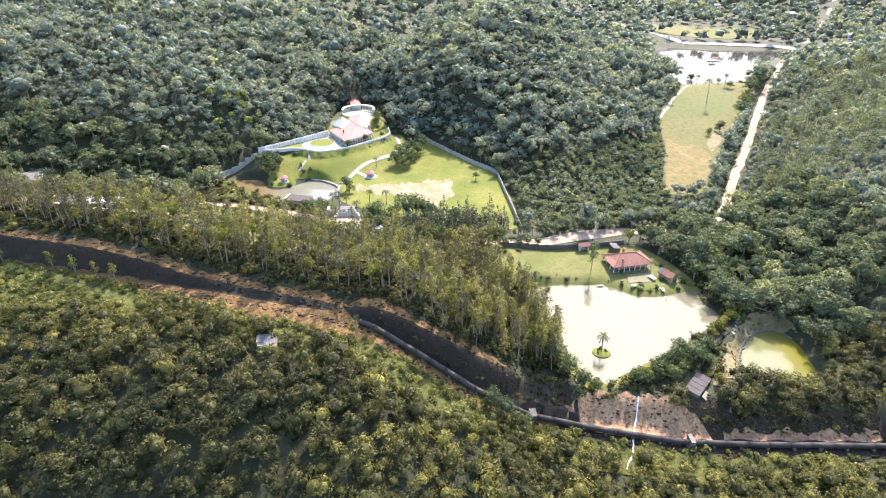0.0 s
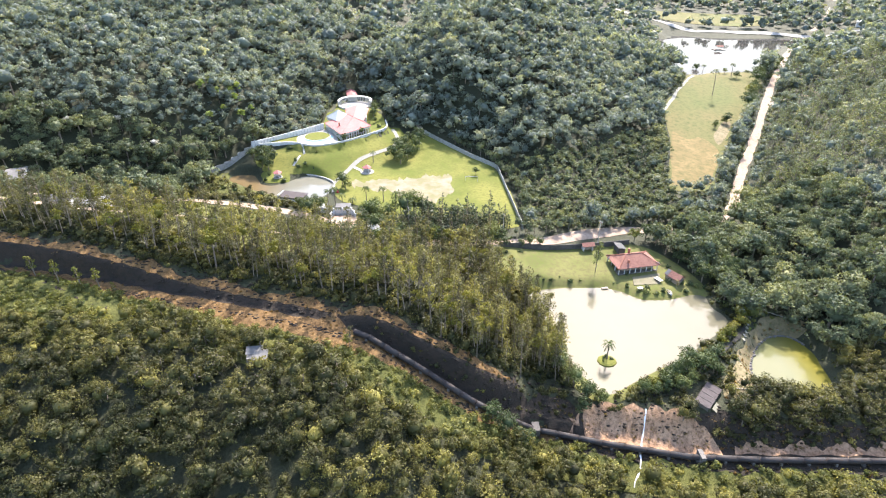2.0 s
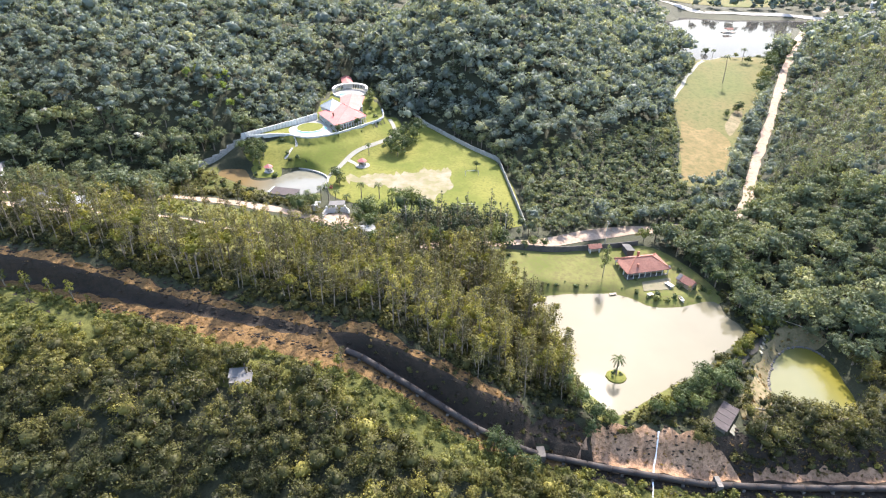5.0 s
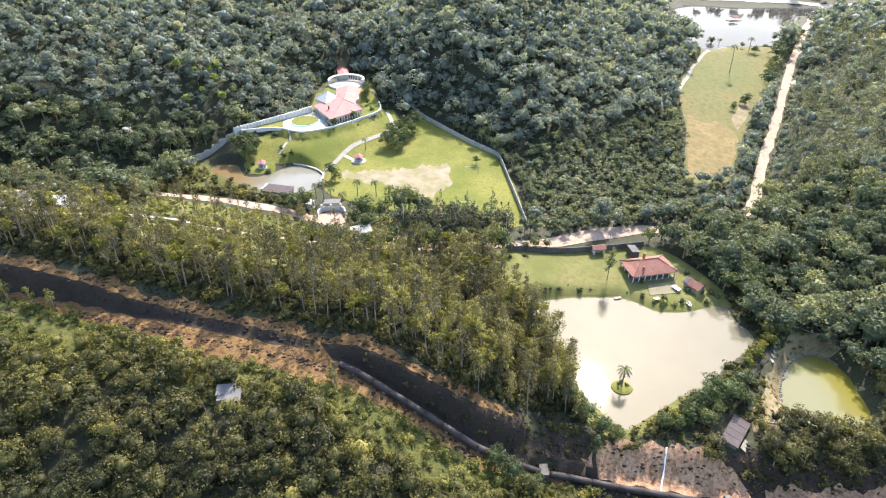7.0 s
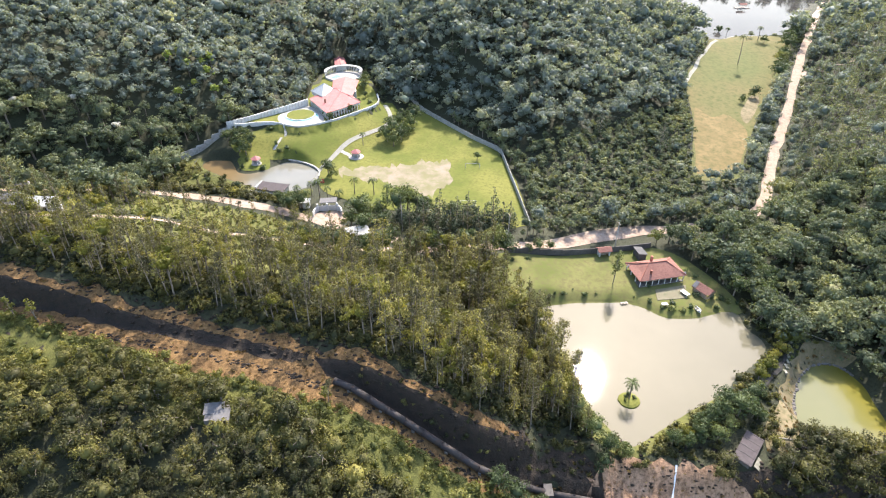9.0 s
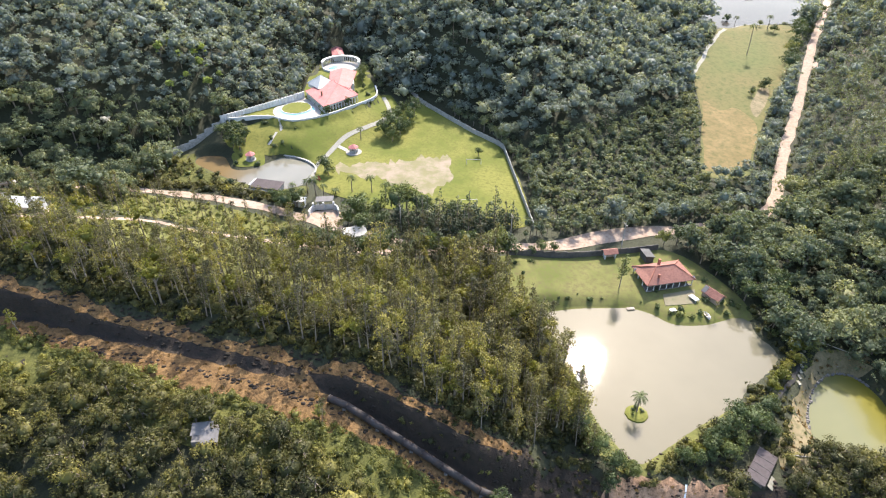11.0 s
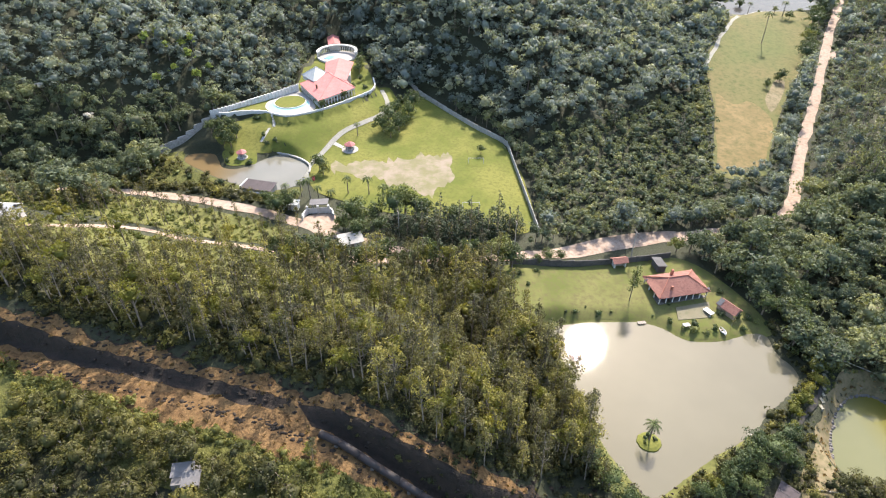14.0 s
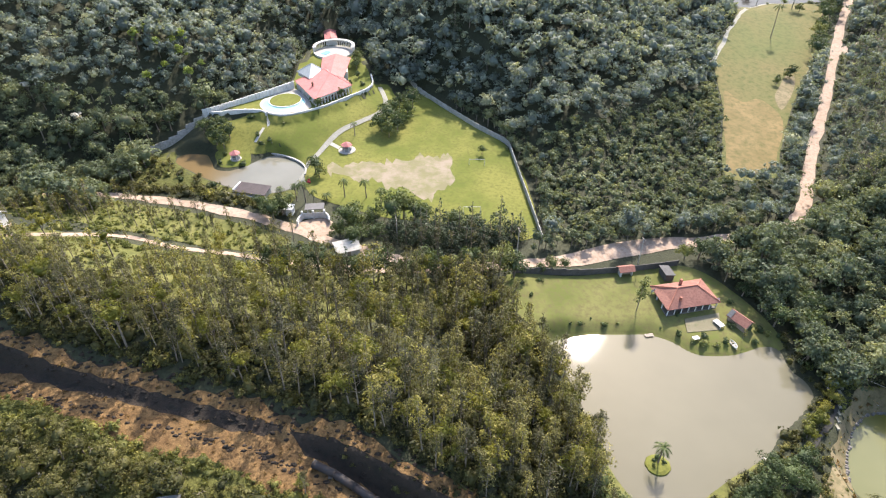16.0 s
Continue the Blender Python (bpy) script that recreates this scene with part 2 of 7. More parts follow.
M["pool_water"] = water("turquoise_pool_water", (0.200, 0.448, 0.432), (0.256, 0.512, 0.488), 0.05)
M["white_water"] = surface("foaming_water", (0.562, 0.578, 0.585), (0.637, 0.645, 0.652), (0.450, 0.465, 0.473), 0.8, 3.0, rough=0.3, dist=0.1)
M["mud"] = surface("drying_tan_mud", (0.135, 0.108, 0.052), (0.190, 0.150, 0.085), (0.070, 0.068, 0.026), 0.2, 0.7, dist=0.1)
M["blossom"] = foliage("red_flowers", (0.45, 0.06, 0.07), (0.55, 0.09, 0.1), (0.6, 0.14, 0.14), 0.3, own=True)
M["blue"] = surface("blue_cover", (0.10, 0.28, 0.55), (0.14, 0.33, 0.6), (0.2, 0.4, 0.62), 0.8, 2.0, dist=0.01)

# ---- the lie of the land ----


def step_between(a, b, v):
    u = np.clip((v - a) / (b - a), 0, 1)
    return u * u * (3 - 2 * u)


def along(v, pairs):
    """A smooth-ish profile through (place, height) pairs."""
    p = np.array(pairs, float)
    return np.interp(v, p[:, 0], p[:, 1])


def higher(a, b, k):
    """The higher of two slopes, rounded off over k metres where they meet."""
    h = np.clip(0.5 + 0.5 * (a - b) / k, 0, 1)
    return b + (a - b) * h + k * h * (1 - h)


def rounded(loop, n=6, closed=True):
    """A smooth outline (Catmull-Rom) through the corners of a loop."""
    p = [np.array(q, float) for q in loop]
    out = []
    last = len(p) if closed else len(p) - 1
    for i in range(last):
        if closed:
            a, b, c, d = p[i - 1], p[i], p[(i + 1) % len(p)], p[(i + 2) % len(p)]
        else:
            a, b, c, d = p[max(i - 1, 0)], p[i], p[i + 1], p[min(i + 2, len(p) - 1)]
        for k in range(n):
            t = k / n
            out.append(0.5 * (2 * b + (c - a) * t + (2 * a - 5 * b + 4 * c - d) * t * t + (3 * b - a - 3 * c + d) * t ** 3))
    if not closed:
        out.append(p[-1])
    return np.array(out)


def inside_of(x, y, loop):
    """Metres to the outline of a loop, minus within it."""
    x, y = np.asarray(x, float), np.asarray(y, float)
    (x0, y0), (x1, y1) = loop.min(0) - 30, loop.max(0) + 30
    close = (x > x0) & (x < x1) & (y > y0) & (y < y1)
    if not close.all():
        out = np.full(x.shape, 30.0)
        if close.any():
            out[close] = inside_of(x[close], y[close], loop)
        return out
    best, odd = np.full(x.shape, 1e9), np.zeros(x.shape, bool)
    for (ax, ay), (bx, by) in zip(loop, np.roll(loop, -1, axis=0)):
        dx, dy = bx - ax, by - ay
        t = np.clip(((x - ax) * dx + (y - ay) * dy) / (dx * dx + dy * dy + 1e-9), 0, 1)
        best = np.minimum(best, np.hypot(x - ax - t * dx, y - ay - t * dy))
        odd ^= ((ay > y) != (by > y)) & (x < (bx - ax) * (y - ay) / (by - ay + 1e-12) + ax)
    return np.where(odd, -best, best)


def away_from(x, y, line):
    """Metres to an open line."""
    x, y = np.asarray(x, float), np.asarray(y, float)
    best = np.full(x.shape, 1e9)
    for (ax, ay), (bx, by) in zip(line[:-1], line[1:]):
        dx, dy = bx - ax, by - ay
        t = np.clip(((x - ax) * dx + (y - ay) * dy) / (dx * dx + dy * dy + 1e-9), 0, 1)
        best = np.minimum(best, np.hypot(x - ax - t * dx, y - ay - t * dy))
    return best


# outlines of waters, lawns, terrace; lines of roads
POND = rounded([(27, 165.5), (31.5, 168), (39, 169.2), (48, 169.3), (53.6, 169.2), (58.6, 166.8), (62.3, 163.2), (67.5, 162.1), (74, 163), (80, 165.1), (84, 164.3),
                (83.6, 158.5), (86, 151.5), (81, 145.6), (73.3, 139.8), (67.3, 134), (58, 129), (49.5, 123.6), (42, 119.4), (38.5, 124), (34.5, 133), (33.5, 140), (31.5, 150), (30, 159)])
POND_Z = -9.0
SMALL_POND = rounded([(-46.5, 238), (-47, 242), (-50, 246), (-55, 249.5), (-60.5, 251.3), (-65, 247), (-68, 243.5), (-72, 241), (-77, 242), (-80, 247), (-84, 252), (-92, 252),
                      (-93, 247), (-86, 241), (-76, 234), (-66, 229), (-56, 226.5), (-49, 230)])
SMALL_POND_Z = -3.2
GREEN_POND = rounded([(84.5, 131), (88, 138), (93, 144), (98, 147), (103.5, 146.5), (106, 140), (105, 132), (103, 124), (95, 121), (87, 124)])
GREEN_POND_Z = -12.0
LAKE = rounded([(153, 378), (168, 384), (190, 387), (207, 392), (222, 410), (238, 440), (258, 470), (285, 486), (305, 500), (270, 512), (230, 517), (185, 520), (165, 490), (158, 440), (150, 405)])
LAKE_Z = 12.4
TERRACE = rounded([(-84, 266.5), (-76, 268.5), (-67.3, 268.5), (-58, 264.3), (-46.4, 270), (-37, 279.4), (-28, 290.5), (-29, 303), (-34, 322), (-42, 338), (-55, 340), (-60, 325), (-61, 300), (-61, 290), (-74, 278)], 4)
FIELD_LAWN = rounded([(29, 205), (24, 257), (-9, 296), (-17, 289), (-22, 300), (-27.6, 296), (-27.5, 290), (-36.5, 279), (-46, 269.6), (-58, 263.9), (-67, 268), (-80, 264), (-84, 257),
                      (-79, 251.6), (-70, 251), (-66.2, 249.6), (-63.5, 250.8), (-60.3, 252.1), (-55, 250.3), (-49.6, 246.7), (-46.2, 242.2), (-45, 232), (-40, 224), (-28, 218), (-16, 213), (8, 209)], 3)
HOUSE_LAWN = rounded([(18, 185), (34, 187.2), (50, 190), (66, 192.8), (74, 189.5), (80, 181), (85, 171), (84.6, 164.5), (80.2, 165.6), (74, 163.5), (67.5, 162.6), (62.7, 163.7), (58.9, 167.3),
                      (53.7, 169.75), (48, 169.85), (39, 169.75), (31.3, 168.5), (26.3, 165.9), (19, 172)], 3)
MUD = rounded([(79.5, 131), (82, 136), (85.5, 139), (88, 144), (92, 147), (96, 151.5), (101, 152), (107, 150.5), (108, 147), (104, 145.8), (98, 146.6), (93, 143.6), (88, 137.6), (85, 131), (81, 124), (76, 117.5), (71.5, 118), (73, 124)], 4)
MEADOW = rounded([(97, 236), (114.5, 237.5), (121, 250), (131, 268), (141, 285), (155, 306), (170, 328), (186, 352), (197, 380), (170, 382.5), (152, 376), (140, 352), (123, 327), (115, 303), (110.5, 280), (103, 258)], 3)
MAIN_ROAD = rounded([(-150, 203), (-141, 210), (-131, 218), (-120, 222.6), (-103, 222.3), (-81, 219.1), (-58, 213), (-45, 208), (-34, 202), (-18, 194), (-2, 188.5), (12, 188), (26, 191.5), (44, 197), (67, 201), (84, 204.5), (102.6, 208), (113, 217),
                     (121, 229), (133.3, 252), (145, 271), (158, 293), (175.6, 324), (194, 355), (214, 387), (233, 418), (252.7, 449), (290, 500), (340, 560), (430, 690)], 5, False)
UPPER_TRACK = rounded([(-180, 196), (-140, 186), (-118, 181), (-98, 186), (-91, 189.6), (-82, 191.2), (-72, 190.2), (-57, 191.2), (-40, 189.4), (-20, 187.4), (-2, 186.5)], 5, False)
FOOTPATH = rounded([(-45.5, 232), (-47, 239), (-44.5, 247), (-38, 261), (-30, 270), (-23.5, 277), (-21.5, 284), (-25, 296)], 5, False)
DAM_ROAD = rounded([(150, 575), (186, 552), (205, 534), (224, 524), (250, 520), (277, 517), (300, 508), (320, 494), (345, 480)], 4, False)
SIDE_DRIVE = rounded([(178, 327), (190, 334), (202, 340), (216, 343)], 4, False)

# a narrow ditch through the low scrub
DITCH = np.array([(-124, 147.5), (-107.4, 141.3), (-98, 136.6), (-90, 133), (-81.2, 128.9), (-77, 127.6)])

# the foot of the dug bank beside the pipe, its level, the height and run of the bank
FOOT_Y = ((-400, 215), (-200, 172), (-130, 151), (-119, 149), (-85, 142), (-72, 138), (-62, 135.9), (-52, 133.2), (-41, 130.4), (-31, 127.8), (-24, 124.8), (-18, 122.4), (-6, 116.8), (8, 110.6), (16, 110.6), (23, 111.5), (40, 109.5), (58, 106.5), (76, 105.8), (110, 105.8), (300, 108))
FOOT_Z = ((-400, 14), (-130, 12), (-85, 10.3), (-50, 9.6), (-25, 8.8), (-18, 8.2), (-6, 3.8), (8, -2.2), (14, -6), (22, -11.4), (39, -14.2), (58, -15.2), (110, -16), (300, -16))
BANK_H = ((-400, 6.2), (-100, 6.2), (-82, 4.2), (-72, 2.7), (-62, 1.6), (-50, 0.9), (-38, 1.0), (-30, 1.0), (-25, 0.9), (-21, 2.6), (-12, 5.0), (-4, 5.6), (6, 6.4), (14, 6.4), (24, 5.5), (40, 5.2), (58, 6.4), (300, 5))
BANK_W = ((-400, 1.6), (-30, 1.6), (-12, 2.6), (4, 3.6), (14, 4.5), (30, 8.0), (58, 9.0), (110, 9.0), (300, 9))
RISE = ((-400, 0.22), (-110, 0.24), (-80, 0.32), (-50, 0.34), (-25, 0.24), (0, 0.12), (20, 0.0), (30, 0.0), (300, 0.0))


def ridge_side(x, y):
    """Metres past the foot of the bank."""
    return y - along(x, FOOT_Y)


def terrain(x, y):
    x, y = np.asarray(x, float), np.asarray(y, float)
    east = along(y, ((-400, -60), (60, -19), (100, -15.5), (112, -12), (120, -8.6), (170, -8.2), (180, -7), (200, -6.2), (240, -4.6), (280, 0), (330, 7), (376, 12.6), (600, 14), (1000, 22), (5000, 90)))
    west = along(y, ((-400, -60), (100, -9), (150, -4), (190, -3), (205, -3.9), (240, -2.5), (262, -1.6), (300, 1.0), (340, 6), (600, 14), (1000, 22), (5000, 90)))
    west = west + 3.2 * step_between(-45, -110, x) * step_between(235, 205, y)
    base = west + (east - west) * step_between(14, 44, x)
    # hills: behind the villa, behind the pitch, along the road
    bend = along(y, ((-400, -420), (180, -200), (251, -100), (289, -57), (325, -56), (345, -46), (420, -20), (600, 60), (1200, 140)))
    up = np.maximum(bend - 6 - x, 0)
    west_hill = 62 * (1 - np.exp(-up * 0.72 / 62))
    hill = 40 * np.exp(-((x - 28) / 66) ** 2 - ((y - 385) / 100) ** 2) + 34 * np.exp(-((x - 60) / 110) ** 2 - ((y - 640) / 130) ** 2)
    hill = hill * step_between(0, 26, inside_of(x, y, FIELD_LAWN))
    edge = along(y, ((-400, 190), (60, 150), (110, 118), (150, 108), (200, 110), (229, 127), (252, 140), (293, 166), (324, 186), (387, 224), (449, 268), (560, 350), (1200, 700)))
    off = np.maximum(x - edge - 3, 0)
    east_hill = 48 * (1 - np.exp(-off * along(y, ((90, 0.25), (150, 0.5), (240, 0.5), (310, 0.16), (400, 0.2), (600, 0.3))) / 48))
    h = base + west_hill + hill + east_hill
    # far rises; the 120 m one is unseen, raised to darken the lake's reflection
    h = h + 120 * np.exp(-((x - 300) / 500) ** 2 - ((y - 1450) / 400) ** 2) + 50 * np.exp(-((x - 520) / 160) ** 2 - ((y - 760) / 200) ** 2)
    # the ridge with the dug bank, and the slope down to the near side
    s = ridge_side(x, y)
    foot, bh, bw, rise = along(x, FOOT_Z), along(x, BANK_H), along(x, BANK_W), along(x, RISE)
    over = np.maximum(s - bw, 0)
    top = foot + bh * step_between(0, 1, s / bw) + rise * np.minimum(over, 11) - 0.36 * np.maximum(over - 13, 0) * step_between(13, 20, over)
    far_side = higher(top, h, 2.5)
    down = np.maximum(-s - 5, 0)
    fall = np.where(down < 55, 0.06 * down + 0.0042 * down ** 2, 16 + 0.5 * (down - 55))
    near_side = foot - fall * step_between(40, -5, x) - 0.035 * down * step_between(-5, 40, x) - 1.2 * step_between(2, 9, -s) * step_between(-16, -2, x)
    near_side = np.maximum(near_side, -45) + np.maximum(off, 0) * 0.2 * step_between(60, 105, y)
    h = np.where(s > 0, np.where(x > 34, np.where(s < bw, top, np.maximum(top, h)), far_side), near_side)
    # the terrace of the villa
    d = inside_of(x, y, TERRACE)
    level = 6.0 + 2.0 * step_between(300, 315, y)
    h = np.where(d < 0.6, level, np.where(d < 22, level - 2.2 + (h - level + 2.2) * step_between(0.6, 20, d), h))
    # basins of the waters
    for loop, z, bank in ((POND, POND_Z, 3.5), (SMALL_POND, SMALL_POND_Z, 3.0), (GREEN_POND, GREEN_POND_Z, 4.0), (LAKE, LAKE_Z, 6.0)):
        near = (np.abs(x - loop[:, 0].mean()) < 110) & (np.abs(y - loop[:, 1].mean()) < 110)
        d = np.full(x.shape, 99.0)
        d[near] = inside_of(x[near], y[near], loop)
        h = np.where(d < 0, z - np.minimum(1.4, -d * 0.5), np.where(d < bank, z + 0.18 * d + (h - z - 0.18 * d) * step_between(0.3, bank, d), h))
    return h


def grown_lines(lo, hi, fine, out_lo, out_hi):
    """Grid lines: even between lo and hi, ever wider outside."""
    a = list(np.arange(lo, hi, fine))
    w, p = fine, a[-1]
    while p < out_hi:
        w *= 1.09
        p += w
        a.append(p)
    w, p, b = fine, lo, []
    while p > out_lo:
        w *= 1.09
        p -= w
        b.append(p)
    return np.array(b[::-1] + a)


GRID_X, GRID_Y = grown_lines(-130, 120, 1.6, -3800, 3800), grown_lines(95, 300, 1.5, -900, 4300)
gx, gy = np.meshgrid(GRID_X, GRID_Y)
GRID_Z = terrain(gx.ravel(), gy.ravel()).reshape(gx.shape)


# how far the litter reaches below the foot of the bank
LITTER_W = ((-150, 1.6), (-119, 2.4), (-95, 4.4), (-80, 5.8), (-66, 7.0), (-50, 8.2), (-30, 9.2), (-24, 8.0), (-19, 7.0), (-8, 6.6), (4, 5.2), (20, 4.4), (112, 4.8))
STRIP = np.array([(x, along(x, FOOT_Y) - along(x, LITTER_W) - 0.8 * math.sin(x * 0.21) - 0.5 * math.sin(x * 0.83)) for x in np.arange(-150, 112, 3.0)] + [(x, along(x, FOOT_Y) + along(x, BANK_W) + 3.0 + 1.0 * math.sin(x * 0.3) + 0.7 * math.sin(x * 1.1) + (0 if x < 20 else -5)) for x in np.arange(111, -151, -3.0)])
# the sheet dips under the dug strip, which is laid over it
SHEET_Z = GRID_Z - 0.9 * step_between(-0.3, -1.5, inside_of(gx, gy, STRIP))


def land(x, y):
    """The height of the ground sheet at places."""
    x, y = np.asarray(x, float), np.asarray(y, float)
    i = np.clip(np.searchsorted(GRID_X, x) - 1, 0, len(GRID_X) - 2)
    j = np.clip(np.searchsorted(GRID_Y, y) - 1, 0, len(GRID_Y) - 2)
    u = (x - GRID_X[i]) / (GRID_X[i + 1] - GRID_X[i])
    v = (y - GRID_Y[j]) / (GRID_Y[j + 1] - GRID_Y[j])
    return (GRID_Z[j, i] * (1 - u) + GRID_Z[j, i + 1] * u) * (1 - v) + (GRID_Z[j + 1, i] * (1 - u) + GRID_Z[j + 1, i + 1] * u) * v


def z_at(x, y):
    return float(land(x, y))


# ---- mesh helpers ----


def mesh_of(name, verts, tris, material, smooth=False):
    """A mesh of triangles from arrays."""
    me = bpy.data.meshes.new(name)
    v, f = np.asarray(verts, np.float32), np.asarray(tris, np.int32)
    me.vertices.add(len(v))
    me.vertices.foreach_set("co", v.ravel())
    me.loops.add(f.size)
    me.loops.foreach_set("vertex_index", f.ravel())
    me.polygons.add(len(f))
    me.polygons.foreach_set("loop_start", np.arange(0, f.size, 3, dtype=np.int32))
    if smooth:
        me.polygons.foreach_set("use_smooth", np.ones(len(f), bool))
    me.update(calc_edges=True)
    me.materials.append(material)
    return me


def thing(name, x, y, z, turn, label, category, group="", kind=""):
    """An Empty at the base of a thing."""
    ob = new(name)
    ob.empty_display_size = 0.3
    ob.matrix_world = pose(x, y, z, 0, 0, turn)
    return tagged(ob, label, category, group, kind)


def part(name, bm, material, parent, label=""):
    """Links a bmesh, in the parent's own space, as one mesh under it."""
    me = bpy.data.meshes.new(name)
    bm.to_mesh(me)
    bm.free()
    me.materials.append(material)
    ob = new(name, me)
    ob.parent = parent
    return tagged(ob, label)


def draped(name, loop, material, lift, label, category, step=2.5, height=None):
    """A patch of ground cover that follows the land inside a loop."""
    from mathutils.geometry import delaunay_2d_cdt
    lo, hi = loop.min(0), loop.max(0)
    gx, gy = np.meshgrid(np.arange(lo[0], hi[0], step), np.arange(lo[1], hi[1], step))
    d = inside_of(gx.ravel(), gy.ravel(), loop)
    pts = np.concatenate([loop, np.stack([gx.ravel(), gy.ravel()], 1)[d < -step * 0.4]])
    n = len(loop)
    vs, _, fs, *_ = delaunay_2d_cdt([Vector(p) for p in pts], [(i, (i + 1) % n) for i in range(n)], [list(range(n))], 1, 1e-4)
    v = np.array([(p.x, p.y) for p in vs])
    z = (height or land)(v[:, 0], v[:, 1]) + lift
    ob = new(name, mesh_of(name, np.column_stack([v, z]), [f for f in fs if len(f) == 3], material, True))
    return tagged(ob, label, category, "", "structure")


def ribbon(name, line, width, material, lift, label, category, across=4, wobble=0.5):
    """A road that follows the land along a line, with ragged edges."""
    t = np.gradient(line, axis=0)
    t /= np.linalg.norm(t, axis=1)[:, None]
    nrm = np.stack([-t[:, 1], t[:, 0]], 1)
    rng = np.random.default_rng(len(line))
    verts, k = [], across + 1
    for j in range(k):
        u = j / across * 2 - 1
        w = width / 2 * u * (1 + (rng.random(len(line)) - 0.5) * wobble * (abs(u) > 0.9))
        p = line + nrm * w[:, None]
        verts.append(np.column_stack([p, land(p[:, 0], p[:, 1]) + lift]))
    v = np.stack(verts, 1).reshape(-1, 3)
    tris = []
    for i in range(len(line) - 1):
        for j in range(across):
            a = i * k + j
            tris += [(a, a + k, a + 1), (a + 1, a + k, a + k + 1)]
    f = np.array(tris)
    ob = new(name, mesh_of(name, v, f[:, ::-1] if np.cross(v[f[0, 1]] - v[f[0, 0]], v[f[0, 2]] - v[f[0, 0]])[2] < 0 else f, material, True))
    return tagged(ob, label, category, "", "structure")


def flat_water(name, loop, z, material, label):
    grown = loop + (loop - loop.mean(0)) / np.linalg.norm(loop - loop.mean(0), axis=1)[:, None] * 0.8
    bm = bmesh.new()
    bm.faces.new([bm.verts.new((x, y, z)) for x, y in grown])
    bmesh.ops.recalc_face_normals(bm, faces=bm.faces)
    bmesh.ops.triangulate(bm, faces=bm.faces)
    me = bpy.data.meshes.new(name)
    bm.to_mesh(me)
    bm.free()
    if me.polygons[0].normal.z < 0:
        me.flip_normals()
    me.materials.append(material)
    return tagged(new(name, me), label, "pond", "", "structure")


def over_land(x, y):
    """The ground, and below the terrace wall the highest ground within a step."""
    top = np.maximum.reduce([land(x + dx, y + dy) for dx, dy in ((0, 0), (0.9, 0), (-0.9, 0), (0, 0.9), (0, -0.9))])
    return np.where((inside_of(x, y, TERRACE) < 3.0) & (x < -31), top, land(x, y))


# ---- ground, waters, lawns, roads ----
rows_n, cols_n = gx.shape
ii = (np.arange(rows_n - 1)[:, None] * cols_n + np.arange(cols_n - 1)[None]).ravel()
tri = np.concatenate([np.stack([ii, ii + 1, ii + cols_n], 1), np.stack([ii + 1, ii + cols_n + 1, ii + cols_n], 1)])
ground = new("ground", mesh_of("ground", np.column_stack([gx.ravel(), gy.ravel(), SHEET_Z.ravel()]), tri, M["ground"], True))
tagged(ground, "hilly earth ground with scrub and leaf litter", "ground", "", "structure")

flat_water("water_pond", POND, POND_Z, M["pond_water"], "large still pond of pale silty water")
flat_water("water_garden_pond", SMALL_POND, SMALL_POND_Z, M["grey_water"], "grey-brown garden pond behind a low dam")
flat_water("water_green_pond", GREEN_POND, GREEN_POND_Z, M["green_water"], "small pond with yellow-green algae")
flat_water("water_lake", LAKE, LAKE_Z, M["lake_water"], "distant lake reflecting the bright sky")
draped("lawn_pitch", FIELD_LAWN, M["lawn"], 0.14, "mown green lawn and football pitch", "lawn", 1.4, over_land)
draped("lawn_house", HOUSE_LAWN, M["house_lawn"], 0.2, "mown lawn sloping to the pond", "lawn", 1.25)
shore = POND[:62] + (POND[:62] - POND.mean(0)) / np.linalg.norm(POND[:62] - POND.mean(0), axis=1)[:, None] * 0.75
ribbon("grass_shore", shore, 2.2, M["house_lawn"], 0.16, "grassy lip of the pond below the lawn", "grass", 4, 0.3)
draped("meadow", MEADOW, M["meadow"], 0.12, "yellow-green meadow with dry straw patches", "meadow", 4.0)
draped("meadow_dry", rounded([(99, 240), (107, 238.5), (116, 242), (121, 252), (128, 264), (132, 276), (128, 287), (120, 284), (115, 291), (111, 280), (106, 266), (103, 254)], 4), M["straw"], 0.17, "dry straw-coloured end of the meadow", "meadow", 3.0)
draped("bare_clay", rounded([(27, 192.6), (40, 198.6), (52, 202.2), (66, 204.6), (74, 204.4), (66, 199.2), (50, 195.2), (36, 191.6)], 3), M["clay"], 0.13, "wide bare clay verge beside the road", "bare soil", 2.0)
ribbon("road_main", MAIN_ROAD, 3.9, M["clay"], 0.16, "pale orange clay road through the valley", "road")
ribbon("road_upper", UPPER_TRACK, 2.5, M["clay"], 0.16, "narrow orange clay track between trees", "road")
ribbon("path_lawn", FOOTPATH, 1.9, M["path_concrete"], 0.34, "pale concrete footpath across the lawn", "path", 2, 0.0)
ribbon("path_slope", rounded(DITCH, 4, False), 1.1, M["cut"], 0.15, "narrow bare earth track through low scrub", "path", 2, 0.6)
ribbon("road_drive", SIDE_DRIVE, 4.0, M["clay"], 0.16, "short clay side drive", "road")
